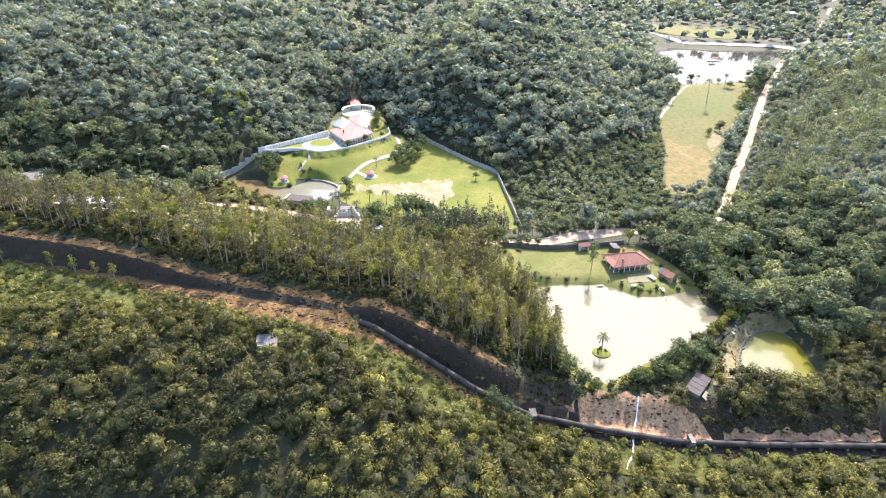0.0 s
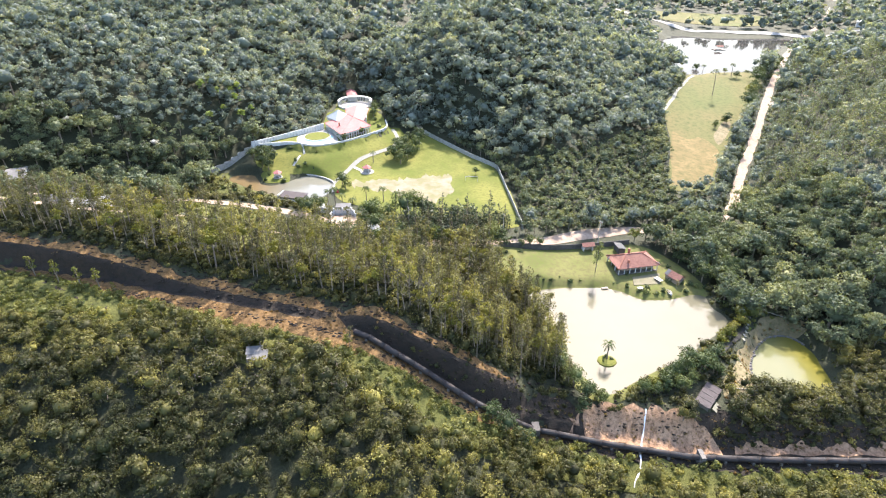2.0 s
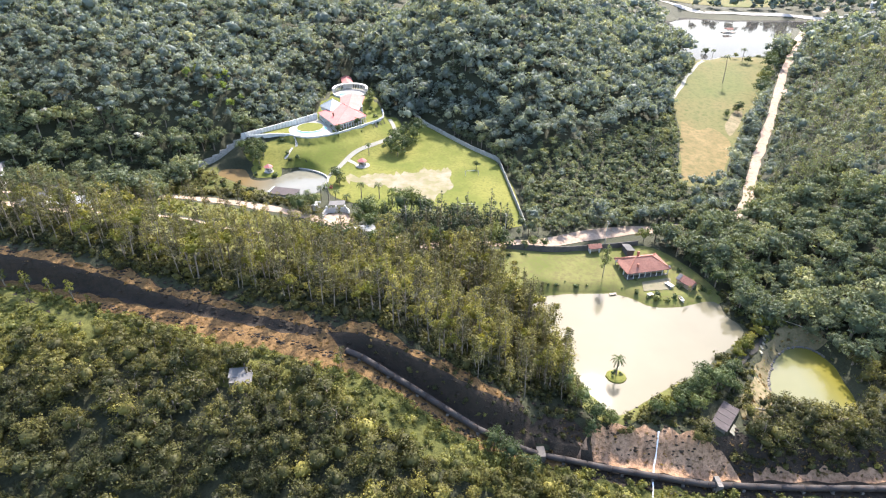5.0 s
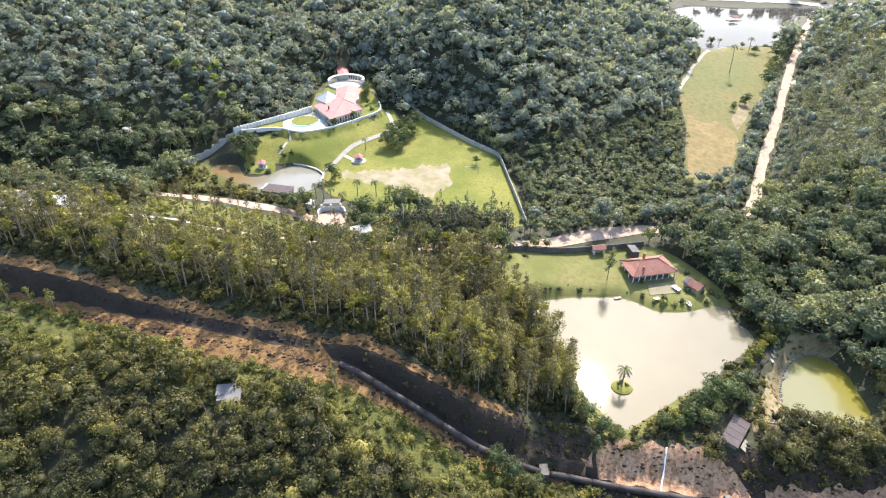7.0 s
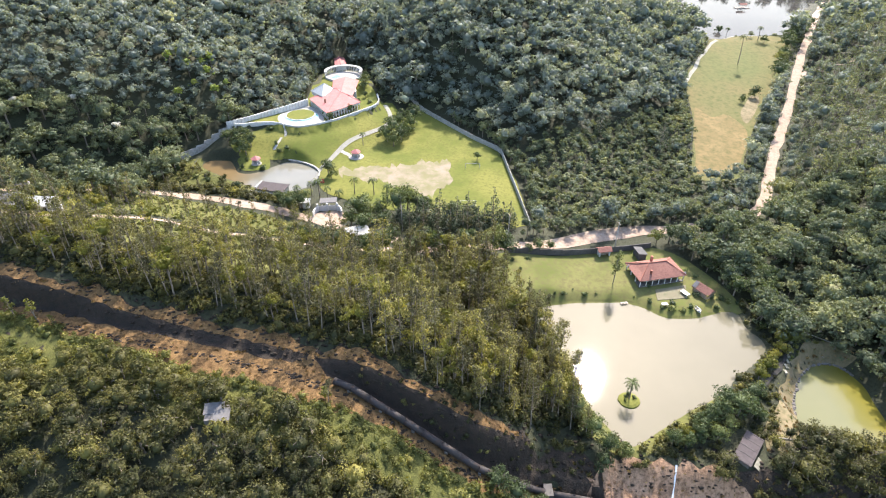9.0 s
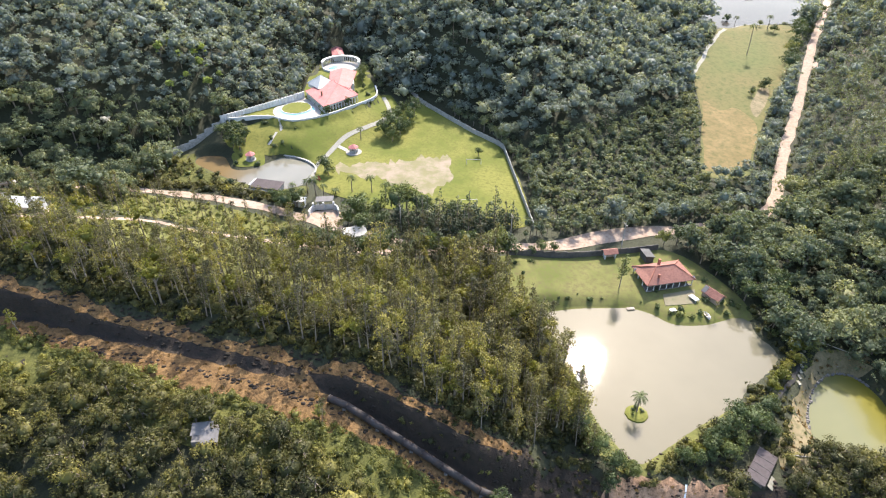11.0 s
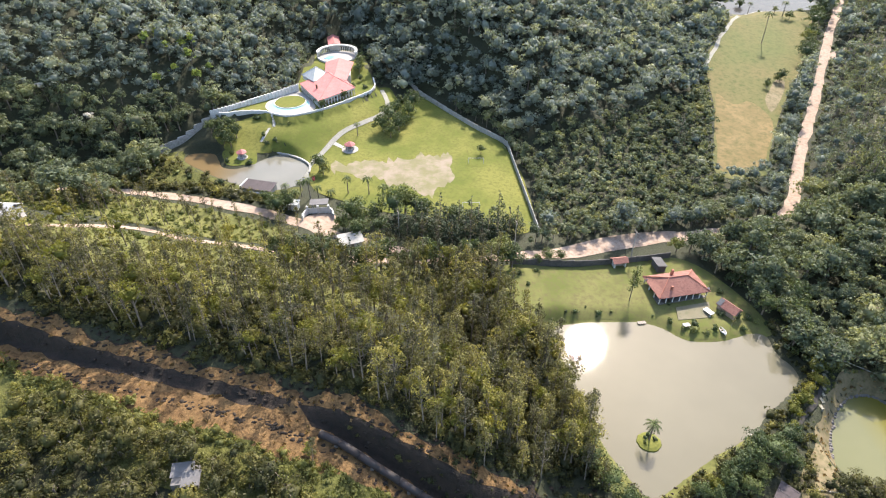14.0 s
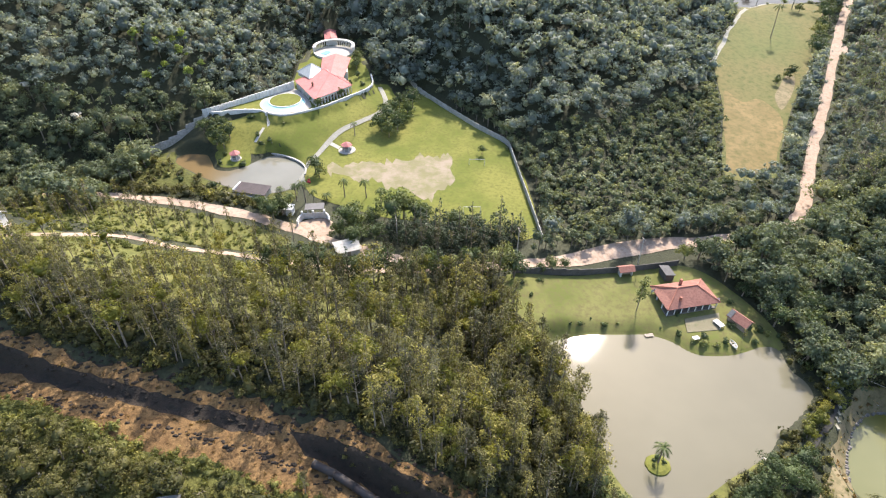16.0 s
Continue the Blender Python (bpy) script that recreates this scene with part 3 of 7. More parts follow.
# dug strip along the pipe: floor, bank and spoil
draped("earth_cut", STRIP, M["cut"], 0.10, "dug red-brown earth bank and spoil beside the pipe, darkened for shade", "earth bank", 0.8, terrain)
ribbon("path_meadow", rounded([(114, 309), (121.6, 320), (133.6, 342), (143.6, 358), (152, 370), (163, 380), (176, 386)], 4, False), 1.7, M["path_concrete"], 0.2, "pale sandy path round the meadow", "path", 2, 0.9)
def tussocks(x, y):
    """Land grown over with uneven tufts."""
    return terrain(x, y) + 0.4 * ((np.sin(x * 12.9898 + y * 78.233) * 43758.5453) % 1.0) ** 1.5


GRASS_LOW = np.array([(x, along(x, FOOT_Y) - along(x, LITTER_W) - along(x, ((-148, 26), (-100, 22), (-84, 17), (-70, 12), (30, 9), (100, 8)))) for x in np.arange(-148, 100, 4.0)] + [(x, along(x, FOOT_Y) - along(x, LITTER_W) + 0.3 - 0.8 * math.sin(x * 0.21) - 0.5 * math.sin(x * 0.83)) for x in np.arange(98, -149, -2.0)])
draped("grass_scrub", GRASS_LOW, M["scrub_grass"], 0.02, "tall olive grass below the dug strip", "grass", 1.3, tussocks)
draped("grass_bank", rounded([(29.5, 131), (31, 125), (36, 118.6), (42, 116.6), (48, 118.8), (56, 125), (64, 129.6), (68, 133), (66.5, 134.5), (58, 129.6), (49.5, 124.2), (42, 120), (38.6, 124.6), (34.6, 133.6), (33, 140), (31, 138)], 3), M["slope_grass"], 0.12, "sunlit grass fringe round the foot of the pond", "grass", 1.0)
# dry grass has grown over the flat strip below the bank and over the ledge above it
LITTER_LOW = np.array([(x, along(x, FOOT_Y) - along(x, LITTER_W) - 0.5 - 0.8 * math.sin(x * 0.21) - 0.5 * math.sin(x * 0.83)) for x in np.arange(-148, 30, 2.0)]
                      + [(x, along(x, FOOT_Y) - 1.0 + 3.0 * math.exp(-((x + 27) / 3.4) ** 2) + 0.5 * math.sin(x * 0.9) + 0.35 * math.sin(x * 2.3)) for x in np.arange(29, -149, -2.0)])
LITTER_HIGH = np.array([(x, along(x, FOOT_Y) + along(x, BANK_W) + 0.35 + 0.25 * math.sin(x * 1.3)) for x in np.arange(-148, 18, 2.0)]
                       + [(x, along(x, FOOT_Y) + along(x, BANK_W) + 3.0 + 1.0 * math.sin(x * 0.3) + 0.7 * math.sin(x * 1.1)) for x in np.arange(17, -149, -2.0)])
LITTER_EAST = np.array([(x, along(x, FOOT_Y) - 0.4 + 0.5 * math.sin(x * 0.9)) for x in np.arange(31, 68, 1.5)]
                       + [(x, along(x, FOOT_Y) + 1.2 + (along(x, BANK_W) - 2.2) * step_between(30, 37, x) * step_between(68.5, 59, x) + 0.7 * math.sin(x * 1.1) + 0.4 * math.sin(x * 2.7)) for x in np.arange(67, 30, -1.5)])
draped("dry_litter", LITTER_EAST, M["east_litter"], 0.16, "pinkish dry stalks and litter on the sloping bank", "dry grass", 0.8, terrain)
LITTER_RIM = np.array([(x, along(x, FOOT_Y) + 0.2 + 0.3 * math.sin(x * 0.7)) for x in np.arange(70, 112, 1.5)] + [(x, along(x, FOOT_Y) + 2.3 + 0.7 * math.sin(x * 0.6) + 0.4 * math.sin(x * 1.9)) for x in np.arange(111, 69, -1.5)])
draped("dry_litter", LITTER_RIM, M["east_litter"], 0.16, "pinkish dry litter along the foot of the bank", "dry grass", 0.8, terrain)
for loop in (LITTER_LOW, LITTER_HIGH):
    draped("dry_litter", loop, M["litter"], 0.16, "golden-brown dry grass litter on dug earth", "dry grass", 0.8, terrain)

# ---- trees ----
def ball_of(level):
    bm = bmesh.new()
    bmesh.ops.create_icosphere(bm, subdivisions=level, radius=1.0)
    bm.verts.index_update()
    out = np.array([v.co[:] for v in bm.verts]), np.array([[v.index for v in f.verts] for f in bm.faces])
    bm.free()
    return out


ICO_V, ICO_F = ball_of(1)


def heart(rng, centre, rx, rz, rough=0.5):
    """The dense inside of a crown: a lumpy dome."""
    v = ICO_V * (1 - rough / 2 + rough * rng.random((len(ICO_V), 1)))
    return v * (rx, rx, rz) + centre, ICO_F


def leaf_cloud(rng, centres, radii, leaves, size, flat=0.75, loose=0.36):
    """Clumps of leaves: round each centre many small pointed sprays, facing outwards and up."""
    vs = []
    for c, r in zip(centres, radii):
        n = max(int(leaves * (r / np.mean(radii)) ** 1.5), 5)
        d = rng.normal(size=(n, 3))
        d[:, 2] = np.abs(d[:, 2]) * 1.1 - 0.35
        d /= np.linalg.norm(d, axis=1)[:, None]
        p = c + d * r * (0.5 + 0.62 * rng.random((n, 1))) * (1, 1, flat)
        nrm = d + (0, 0, 0.3) + rng.normal(size=(n, 3)) * loose
        nrm /= np.linalg.norm(nrm, axis=1)[:, None]
        a = np.cross(nrm, rng.normal(size=(n, 3)))
        a /= np.linalg.norm(a, axis=1)[:, None]
        b = np.cross(nrm, a)
        s = size * (0.55 + 0.9 * rng.random((n, 1)))
        vs.append(np.stack([p - a * s * 0.62 - b * s * 0.5, p + a * s * 0.62 - b * s * 0.5, p + b * s * 1.05], 1).reshape(-1, 3))
    v = np.concatenate(vs)
    return v, np.arange(len(v)).reshape(-1, 3)


def limb(p, q, r0, r1, sides=5):
    """A tapered stick from p to q."""
    p, q = np.array(p, float), np.array(q, float)
    d = (q - p) / np.linalg.norm(q - p)
    a = np.cross(d, (0.31, 0.95, 0.1))
    a /= np.linalg.norm(a)
    b = np.cross(d, a)
    ang = np.arange(sides) * 2 * math.pi / sides
    ring = np.cos(ang)[:, None] * a + np.sin(ang)[:, None] * b
    i = np.arange(sides)
    j = (i + 1) % sides
    return np.concatenate([p + ring * r0, q + ring * r1]), np.concatenate([np.stack([i, j, i + sides], 1), np.stack([j, j + sides, i + sides], 1)])


def joined(pieces):
    vs, fs, at = [], [], 0
    for v, f in pieces:
        vs.append(v)
        fs.append(f + at)
        at += len(v)
    return np.concatenate(vs), np.concatenate(fs)


def broad_tree(seed, r, h, clumps, leaves, size, core=0.5, lump=0.3, loose=0.62):
    """A spreading crown of uneven boughs: (crown, trunk) for a tree h high with a crown of radius r."""
    rng = np.random.default_rng(seed)
    cs, rs = [], []
    squash, drift = 0.8 + 0.4 * rng.random(), rng.normal(size=2) * 0.12 * r
    for k in range(clumps):
        ang, out = k * 2.4 + rng.random() * 1.3, r * math.sqrt((k + 0.5 * rng.random()) / clumps) * (0.62 + 0.36 * rng.random())
        zz = h - r * 0.42 - (out / r) ** 2 * r * 1.1 - rng.random() ** 2 * r * 0.75
        cs.append(np.array((math.cos(ang) * out * squash + drift[0], math.sin(ang) * out / squash + drift[1], zz)))
        rs.append(r * lump * (0.6 + 0.9 * rng.random()))
    crown = leaf_cloud(rng, cs, rs, leaves, size, 0.66, loose)
    if core:
        crown = joined([heart(rng, (drift[0], drift[1], h - r * 1.2), r * core, r * core * 0.9, 0.7), crown])
    sticks = [limb((0, 0, -0.5), (0.1 * r, 0, h * 0.55), 0.05 * r + 0.06, 0.035 * r + 0.04)]
    for c in cs[1::4]:
        sticks.append(limb((0.08 * r, 0, h * 0.45), c, 0.03 * r + 0.03, 0.03, 3))
    return crown, joined(sticks)


def gum_tree(seed, r, h, clumps, leaves, size):
    """A tall slim tree: open hanging tufts up a long pale trunk."""
    rng = np.random.default_rng(seed)
    cs, rs, sticks = [], [], []
    lean = rng.normal(size=2) * 0.4
    for k in range(clumps):
        u = (k + 0.5) / clumps
        zz = h * (0.42 + 0.55 * u + 0.03 * rng.normal())
        out = r * (1.0 - 0.55 * u) * (0.2 + 0.8 * rng.random())
        ang = k * 2.4 + rng.random()
        c = np.array((lean[0] * u * 2 + math.cos(ang) * out, lean[1] * u * 2 + math.sin(ang) * out, zz))
        cs.append(c)
        rs.append(r * (0.24 + 0.3 * rng.random()))
        sticks.append(limb((lean[0] * u, lean[1] * u, zz - 1.3), c, 0.055, 0.02, 3))
    crown = leaf_cloud(rng, cs, rs, leaves, size, 1.15, 0.55)
    sticks.append(limb((0, 0, -0.5), (lean[0] * 2, lean[1] * 2, h * 0.97), 0.16, 0.04))
    return crown, joined(sticks)


def spread(seed, box, gap, keep, jitter=0.45):
    """Places on a loose grid in a box, where keep(x, y) holds."""
    rng = np.random.default_rng(seed)
    x, y = np.meshgrid(np.arange(box[0], box[1], gap), np.arange(box[2], box[3], gap * 0.9))
    x = x + (np.arange(x.shape[0]) % 2)[:, None] * gap / 2
    x = (x + (rng.random(x.shape) - 0.5) * 2 * jitter * gap).ravel()
    y = (y + (rng.random(y.shape) - 0.5) * 2 * jitter * gap).ravel()
    k = keep(x, y)
    return x[k], y[k]


def wood(name, seed, x, y, kinds, lo, hi, leaf, bark, label, category, shorter=None, tint=None):
    """A wood of many trees as one crown mesh and one trunk mesh."""
    rng = np.random.default_rng(seed)
    z = land(x, y)
    n = len(x)
    which, turn, sc = rng.integers(0, len(kinds), n), rng.random(n) * 6.283, lo + (hi - lo) * rng.random(n) ** 1.8
    if shorter:
        sc = sc * shorter(x, y)
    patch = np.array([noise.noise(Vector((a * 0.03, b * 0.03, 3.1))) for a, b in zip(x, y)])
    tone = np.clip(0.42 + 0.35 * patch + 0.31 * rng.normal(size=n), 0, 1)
    # tint shifts the tone by place, for shade put into the leaf colour
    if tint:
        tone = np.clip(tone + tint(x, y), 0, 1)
    owner = thing(name, 0, 0, 0, 0, label, category, "", "stuff")
    for which_part, mat in ((0, leaf), (1, bark))[:2 if bark else 1]:
        vs, fs, ts, at = [], [], [], 0
        for k, kind in enumerate(kinds):
            v, f = kind[which_part]
            idx = np.nonzero(which == k)[0]
            if not len(idx):
                continue
            c, s = np.cos(turn[idx]), np.sin(turn[idx])
            w = sc[idx][:, None]
            wide = w * (0.85 + 0.3 * rng.random((len(idx), 1)))
            px = (v[None, :, 0] * c[:, None] - v[None, :, 1] * s[:, None]) * wide + x[idx][:, None]
            py = (v[None, :, 0] * s[:, None] + v[None, :, 1] * c[:, None]) * wide + y[idx][:, None]
            pz = v[None, :, 2] * w + z[idx][:, None]
            vs.append(np.stack([px, py, pz], 2).reshape(-1, 3))
            fs.append((f[None] + (np.arange(len(idx)) * len(v))[:, None, None]).reshape(-1, 3) + at)
            ts.append(np.repeat(tone[idx], len(v)))
            at += len(idx) * len(v)
        me = mesh_of("crowns" if which_part == 0 else "trunks", np.concatenate(vs), np.concatenate(fs), mat)
        if which_part == 0:
            at_tone = me.attributes.new("tone", "FLOAT", "POINT")
            at_tone.data.foreach_set("value", np.concatenate(ts).astype(np.float32))
        ob = new(me.name, me)
        ob.parent = owner
        tagged(ob, kind="stuff")
    return owner


def tree_thing(name, kind, leaf, bark, label, group=""):
    """One tree with trunk and crown, at the origin, to be copied."""
    ob = thing(name, 0, 0, 0, 0, label, "tree", group)
    for nm, (v, f), mat in (("crown", kind[0], leaf), ("trunk", kind[1], bark)):
        o = new(nm, mesh_of(nm, v, f, mat))
        o.parent = ob
    return ob


def open_ground(x, y):
    """True where nothing but trees may stand: off waters, lawns, roads, cut and yards."""
    ok = np.ones(x.shape, bool)
    for loop, m in ((POND, 1.0), (SMALL_POND, 1.0), (GREEN_POND, 1.5), (LAKE, 3), (FIELD_LAWN, 2.2), (HOUSE_LAWN, 1.0), (MEADOW, 1.5), (TERRACE, 2.5)):
        ok &= inside_of(x, y, loop) > m
    ok &= away_from(x, y, MAIN_ROAD) > 3.9
    ok &= away_from(x, y, UPPER_TRACK) > 3.4
    ok &= away_from(x, y, SIDE_DRIVE) > 3.5
    ok &= np.hypot(x + 51, (y - 341) * 0.6) > 5.5
    s = ridge_side(x, y)
    return ok & ((s < -along(x, LITTER_W) - 0.8) | (s > along(x, BANK_W) + along(x, ((-200, 6), (-30, 5.5), (0, 4), (20, 3.5), (34, 2), (60, 1.5), (63, -4), (120, -4)))))


def near_bush(x, y):
    s = ridge_side(x, y)
    clear = along(x, ((-150, -24), (-100, -20), (-84, -15), (-70, -9.5), (-30, -11), (-18, -14.5), (0, -15), (8, -11), (13, -6.5), (26, -6.5), (34, -9), (112, -9)))
    return open_ground(x, y) & (s < clear) & (np.hypot(x + 42.2, y - 113) > 3.0) & (away_from(x, y, STREAM) > 2.2)


def thinned(x, y, share):
    """A lasting throw of dice for each place: true for that share of them."""
    return (np.sin(x * 12.9898 + y * 78.233) * 43758.5453) % 1.0 < share


def gum_wood(x, y):
    """Dense along the dug bank, thin on the far slope towards the two clay roads."""
    s = ridge_side(x, y)
    inside = open_ground(x, y) & (s > 0) & (x < 33) & (y < along(x, ((-200, 186), (-90, 180), (-60, 181), (-46, 196), (-30, 200), (-8, 197), (12, 192), (40, 187)))) & (np.hypot(x + 26, y - 194) > 4.5) & (np.hypot(x + 122, y - 186) > 11)
    far = along(x, ((-200, 26), (-100, 24), (-70, 26), (-40, 34), (-15, 44), (5, 90)))
    return inside & thinned(x, y, 1 - 0.72 * step_between(-5, 9, s - far))


REGROWN = rounded([(31, 205), (27, 257), (38, 256), (66, 268), (95, 282), (116, 299), (112, 280), (103, 258), (97, 236), (104, 226), (100, 212), (66, 206)], 3)


def regrown(x, y):
    """Young growth on the low slope between the pitch and the meadow."""
    return hill_forest(x, y) & (inside_of(x, y, REGROWN) < 1.5 * np.sin(x * 0.31) + 1.5 * np.sin(y * 0.23))


def hill_forest(x, y):
    s = ridge_side(x, y)
    near = (y > 203) | ((x > 87) & (y > 136)) | ((x > 74) & (y > 172))
    yard = (np.hypot(x - 66, y - 117) < 7) | (np.hypot(x + 122, y - 188) < 13) | ((x > -97) & (x < -17) & (y < 226)) | ((x > -101) & (x < -38) & (y < 262) & (y < 256 + (x + 96) * 0.8)) | (away_from(x, y, np.array([(-112, 246), (-103.4, 250.6), (-87.6, 265.6)])) < 3.5) | ((x > -30) & (x < 32) & (y < 211))
    yard |= (x > 84) & (x < 108) & (y > 130) & (y < 152) & (x < 103)
    return open_ground(x, y) & (s > 0) & near & ~yard & (np.abs(x) < 0.80 * y + 14)


def slim_forest(x, y):
    """The slim-trunked wood on the far side of the clay road."""
    return hill_forest(x, y) & (x > along(y, ((215, 117), (229, 129), (252, 141), (293, 166), (324, 184), (387, 222), (449, 262)))) & (y > 218) & (y < 400)


def tall_forest(x, y):
    """Where the trees stand tall: beside the pond house, and behind the garden pond."""
    return hill_forest(x, y) & (((x > 76) & (x < 148) & (y < along(x, ((76, 199), (100, 205), (120, 222), (150, 240))))) | ((x < -80) & (x > -225) & (y < along(x, ((-225, 238), (-150, 250), (-110, 264), (-86, 276))))))


def garden_shrubs(x, y):
    """Between the hedge of the clay road and the garden pond."""
    gap = np.array([noise.noise(Vector((a * 0.16, b * 0.16, 7.7))) for a, b in zip(x.ravel(), y.ravel())]).reshape(x.shape)
    return (away_from(x, y, MAIN_ROAD) > 5) & (inside_of(x, y, SMALL_POND) > 0.8) & (y < along(x, ((-118, 242), (-95, 246), (-84, 240), (-70, 233), (-62, 226)))) & (gap > -0.22)


def clearing(x, y):
    """The brushy open slope between the two roads."""
    s = ridge_side(x, y)
    return open_ground(x, y) & (s > 12) & (x < -38) & (x > -165) & (y > 184) & (y < along(x, ((-200, 232), (-103, 219), (-58, 210), (-38, 202)))) & (np.hypot(x + 122, y - 188) > 11)


def hedge_row(x, y):
    d = away_from(x, y, MAIN_ROAD)
    return (d > 3.6) & (d < 8) & (x > -112) & (x < -48) & (y > along(x, ((-125, 225), (-103, 222.3), (-81, 219), (-58, 213)))) & (inside_of(x, y, SMALL_POND) > 1.5)


def young_growth(x, y):
    """Low pale shrubs where the digging has grown over."""
    s = ridge_side(x, y)
    low = along(x, LITTER_W)
    deep = along(x, ((-150, 26), (-100, 22), (-84, 16), (-70, 7.5), (-30, 7.5), (-16, 11), (2, 12), (12, 8), (20, 5.5)))
    return (s < -low + 0.9) & (s > -low - deep) & (away_from(x, y, DITCH) > 1.3) & (away_from(x, y, STREAM) > 1.5) & (np.hypot(x + 42.2, y - 113) > 2.7)


def bank_growth(x, y):
    d = inside_of(x, y, POND)
    return (d > 0.8) & (d < 4.5) & ((y < 158) & (x > 36) | (x > 84)) & (inside_of(x, y, HOUSE_LAWN) > 0.5)


STREAM = np.array([(50.4, 115), (49, 110.5), (47.2, 106), (46.2, 102), (44, 98.5), (43, 96)])

NEAR = [broad_tree(10 + k, 1.8 + 0.2 * k, 4.2 + 0.5 * (k % 3), 15 + k, 21, 0.185, 0.5, 0.27, 0.55) for k in range(6)]
GUM = [gum_tree(30 + k, 1.7 + 0.35 * (k % 3), 12.0 + 1.0 * (k % 4), 15, 31, 0.21) for k in range(8)]
FAR = [broad_tree(50 + k, 2.0 + 0.28 * (k % 4), 6.0 + 0.8 * (k * 3 % 4), 14, 18, 0.27, 0.5, 0.28, 0.58) for k in range(8)]
UPPER = [broad_tree(50 + k, 2.3 + 0.3 * (k % 4), 6.2 + 0.9 * (k * 3 % 4), 10, 9, 0.47, 0.52, 0.33, 0.58) for k in range(8)]
SLIM = [gum_tree(44 + k, 1.9 + 0.3 * (k % 3), 10.5 + 0.9 * (k % 4), 9, 14, 0.33) for k in range(6)]
BIG = [broad_tree(60 + k, 3.3 + 0.4 * (k % 4), 8.0 + 0.9 * (k * 3 % 4), 28, 24, 0.33, 0.48, 0.23) for k in range(5)]
EMERGENT = [broad_tree(90 + k, 3.2 + 0.5 * k, 8.8 + 0.8 * k, 22, 14, 0.4, 0.5, 0.25, 0.58) for k in range(4)]
REGROWTH = [broad_tree(96 + k, 1.25 + 0.15 * k, 2.6 + 0.5 * (k % 3), 6, 14, 0.27, 0.5, 0.34) for k in range(5)]
UMBRELLA = [broad_tree(66 + k, 2.5 + 0.4 * k, 9.5 + k, 9, 48, 0.25, 0.4) for k in range(3)]
SHRUB = [broad_tree(70 + k, 1.05 + 0.15 * k, 1.6 + 0.2 * k, 7, 16, 0.2, 0.55, 0.36) for k in range(4)]
TUFT = [broad_tree(75 + k, 0.55, 0.42, 4, 7, 0.21, 0, 0.42, 0.9) for k in range(3)]
HAZE_FAR = [broad_tree(80 + k, 3.8 + 0.5 * (k % 3), 8 + k, 7, 8, 0.95, 0.6) for k in range(4)]


def plant(seed, name, kinds, box, gap, keep, single, limit, leaf, leaf_own, bark, lo, hi, one, label_one, label_all, group, mass_bark=None, tint=None):
    """A wood: the trees for which single(x, y) holds, up to a limit, stand as trees of their own, the rest as one mass."""
    x, y = spread(seed, box, gap, keep)
    pick = np.nonzero(single(x, y))[0][:limit]
    rest = np.ones(len(x), bool)
    rest[pick] = False
    wood(name, seed, x[rest], y[rest], kinds, lo, hi, leaf, mass_bark, label_all, "woodland", lambda x, y: 1 - 0.28 * step_between(158, 180, y) * step_between(-48, -66, x), tint)
    rng = np.random.default_rng(seed + 500)
    models, zz = {}, land(x[pick], y[pick])
    for i, z in zip(pick, zz):
        k = int(rng.integers(0, len(kinds)))
        sc = lo + (hi - lo) * rng.random() ** 1.4
        m = pose(x[i], y[i], z, 0, 0, rng.random() * 360)
        if k in models:
            ob = copy_thing(models[k], m)
        else:
            ob = models[k] = tree_thing(one, kinds[k], leaf_own, bark, label_one, group)
            ob.matrix_basis = m
        ob.scale = (sc, sc, sc)


# crown tone: a hollow's shade painted at near left, brighter brush to the right
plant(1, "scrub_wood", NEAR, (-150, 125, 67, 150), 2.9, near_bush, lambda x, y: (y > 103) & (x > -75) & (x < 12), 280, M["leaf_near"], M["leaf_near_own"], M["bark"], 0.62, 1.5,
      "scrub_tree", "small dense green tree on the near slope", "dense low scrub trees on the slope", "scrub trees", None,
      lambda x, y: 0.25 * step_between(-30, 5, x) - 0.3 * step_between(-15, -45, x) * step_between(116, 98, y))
plant(2, "gum_wood", GUM, (-200, 40, 108, 200), 3.7, gum_wood, lambda x, y: (ridge_side(x, y) < 32) & (x > -66), 290, M["leaf_euc"], M["leaf_euc_own"], M["pale_bark"], 0.6, 1.2,
      "gum_tree", "slender gum tree with pale trunk and thin crown", "slender gum trees with pale trunks on the ridge", "gum trees", M["pale_bark"])
x, y = spread(46, (4, 36, 116, 190), 4.6, lambda x, y: gum_wood(x, y) & (ridge_side(x, y) > along(x, BANK_W) + 6))
wood("pond_edge_gums", 46, x, y, GUM, 0.45, 0.95, M["leaf_euc"], M["pale_bark"], "younger gum trees crowding the wood beside the pond", "woodland")
x, y = spread(3, (-300, 300, 104, 350), 3.4, lambda x, y: hill_forest(x, y) & ~tall_forest(x, y) & ~regrown(x, y) & (~slim_forest(x, y) | thinned(x, y, 0.4)))
xa, ya = spread(33, (-320, 330, 350, 420), 5.3, lambda x, y: hill_forest(x, y) & (~slim_forest(x, y) | thinned(x, y, 0.4)))
x, y = np.concatenate([x, xa]), np.concatenate([y, ya])
near = y < 285
wood("hill_wood", 3, x[near], y[near], FAR, 0.6, 1.6, M["leaf_far_hazed"], None, "dense broadleaf forest covering the lower hills", "woodland")
wood("upper_hill_wood", 37, x[~near], y[~near], UPPER, 0.6, 1.6, M["leaf_far_hazed"], None, "dense broadleaf forest on the upper hillsides", "woodland", lambda x, y: 1 + 0.45 * step_between(340, 360, y))
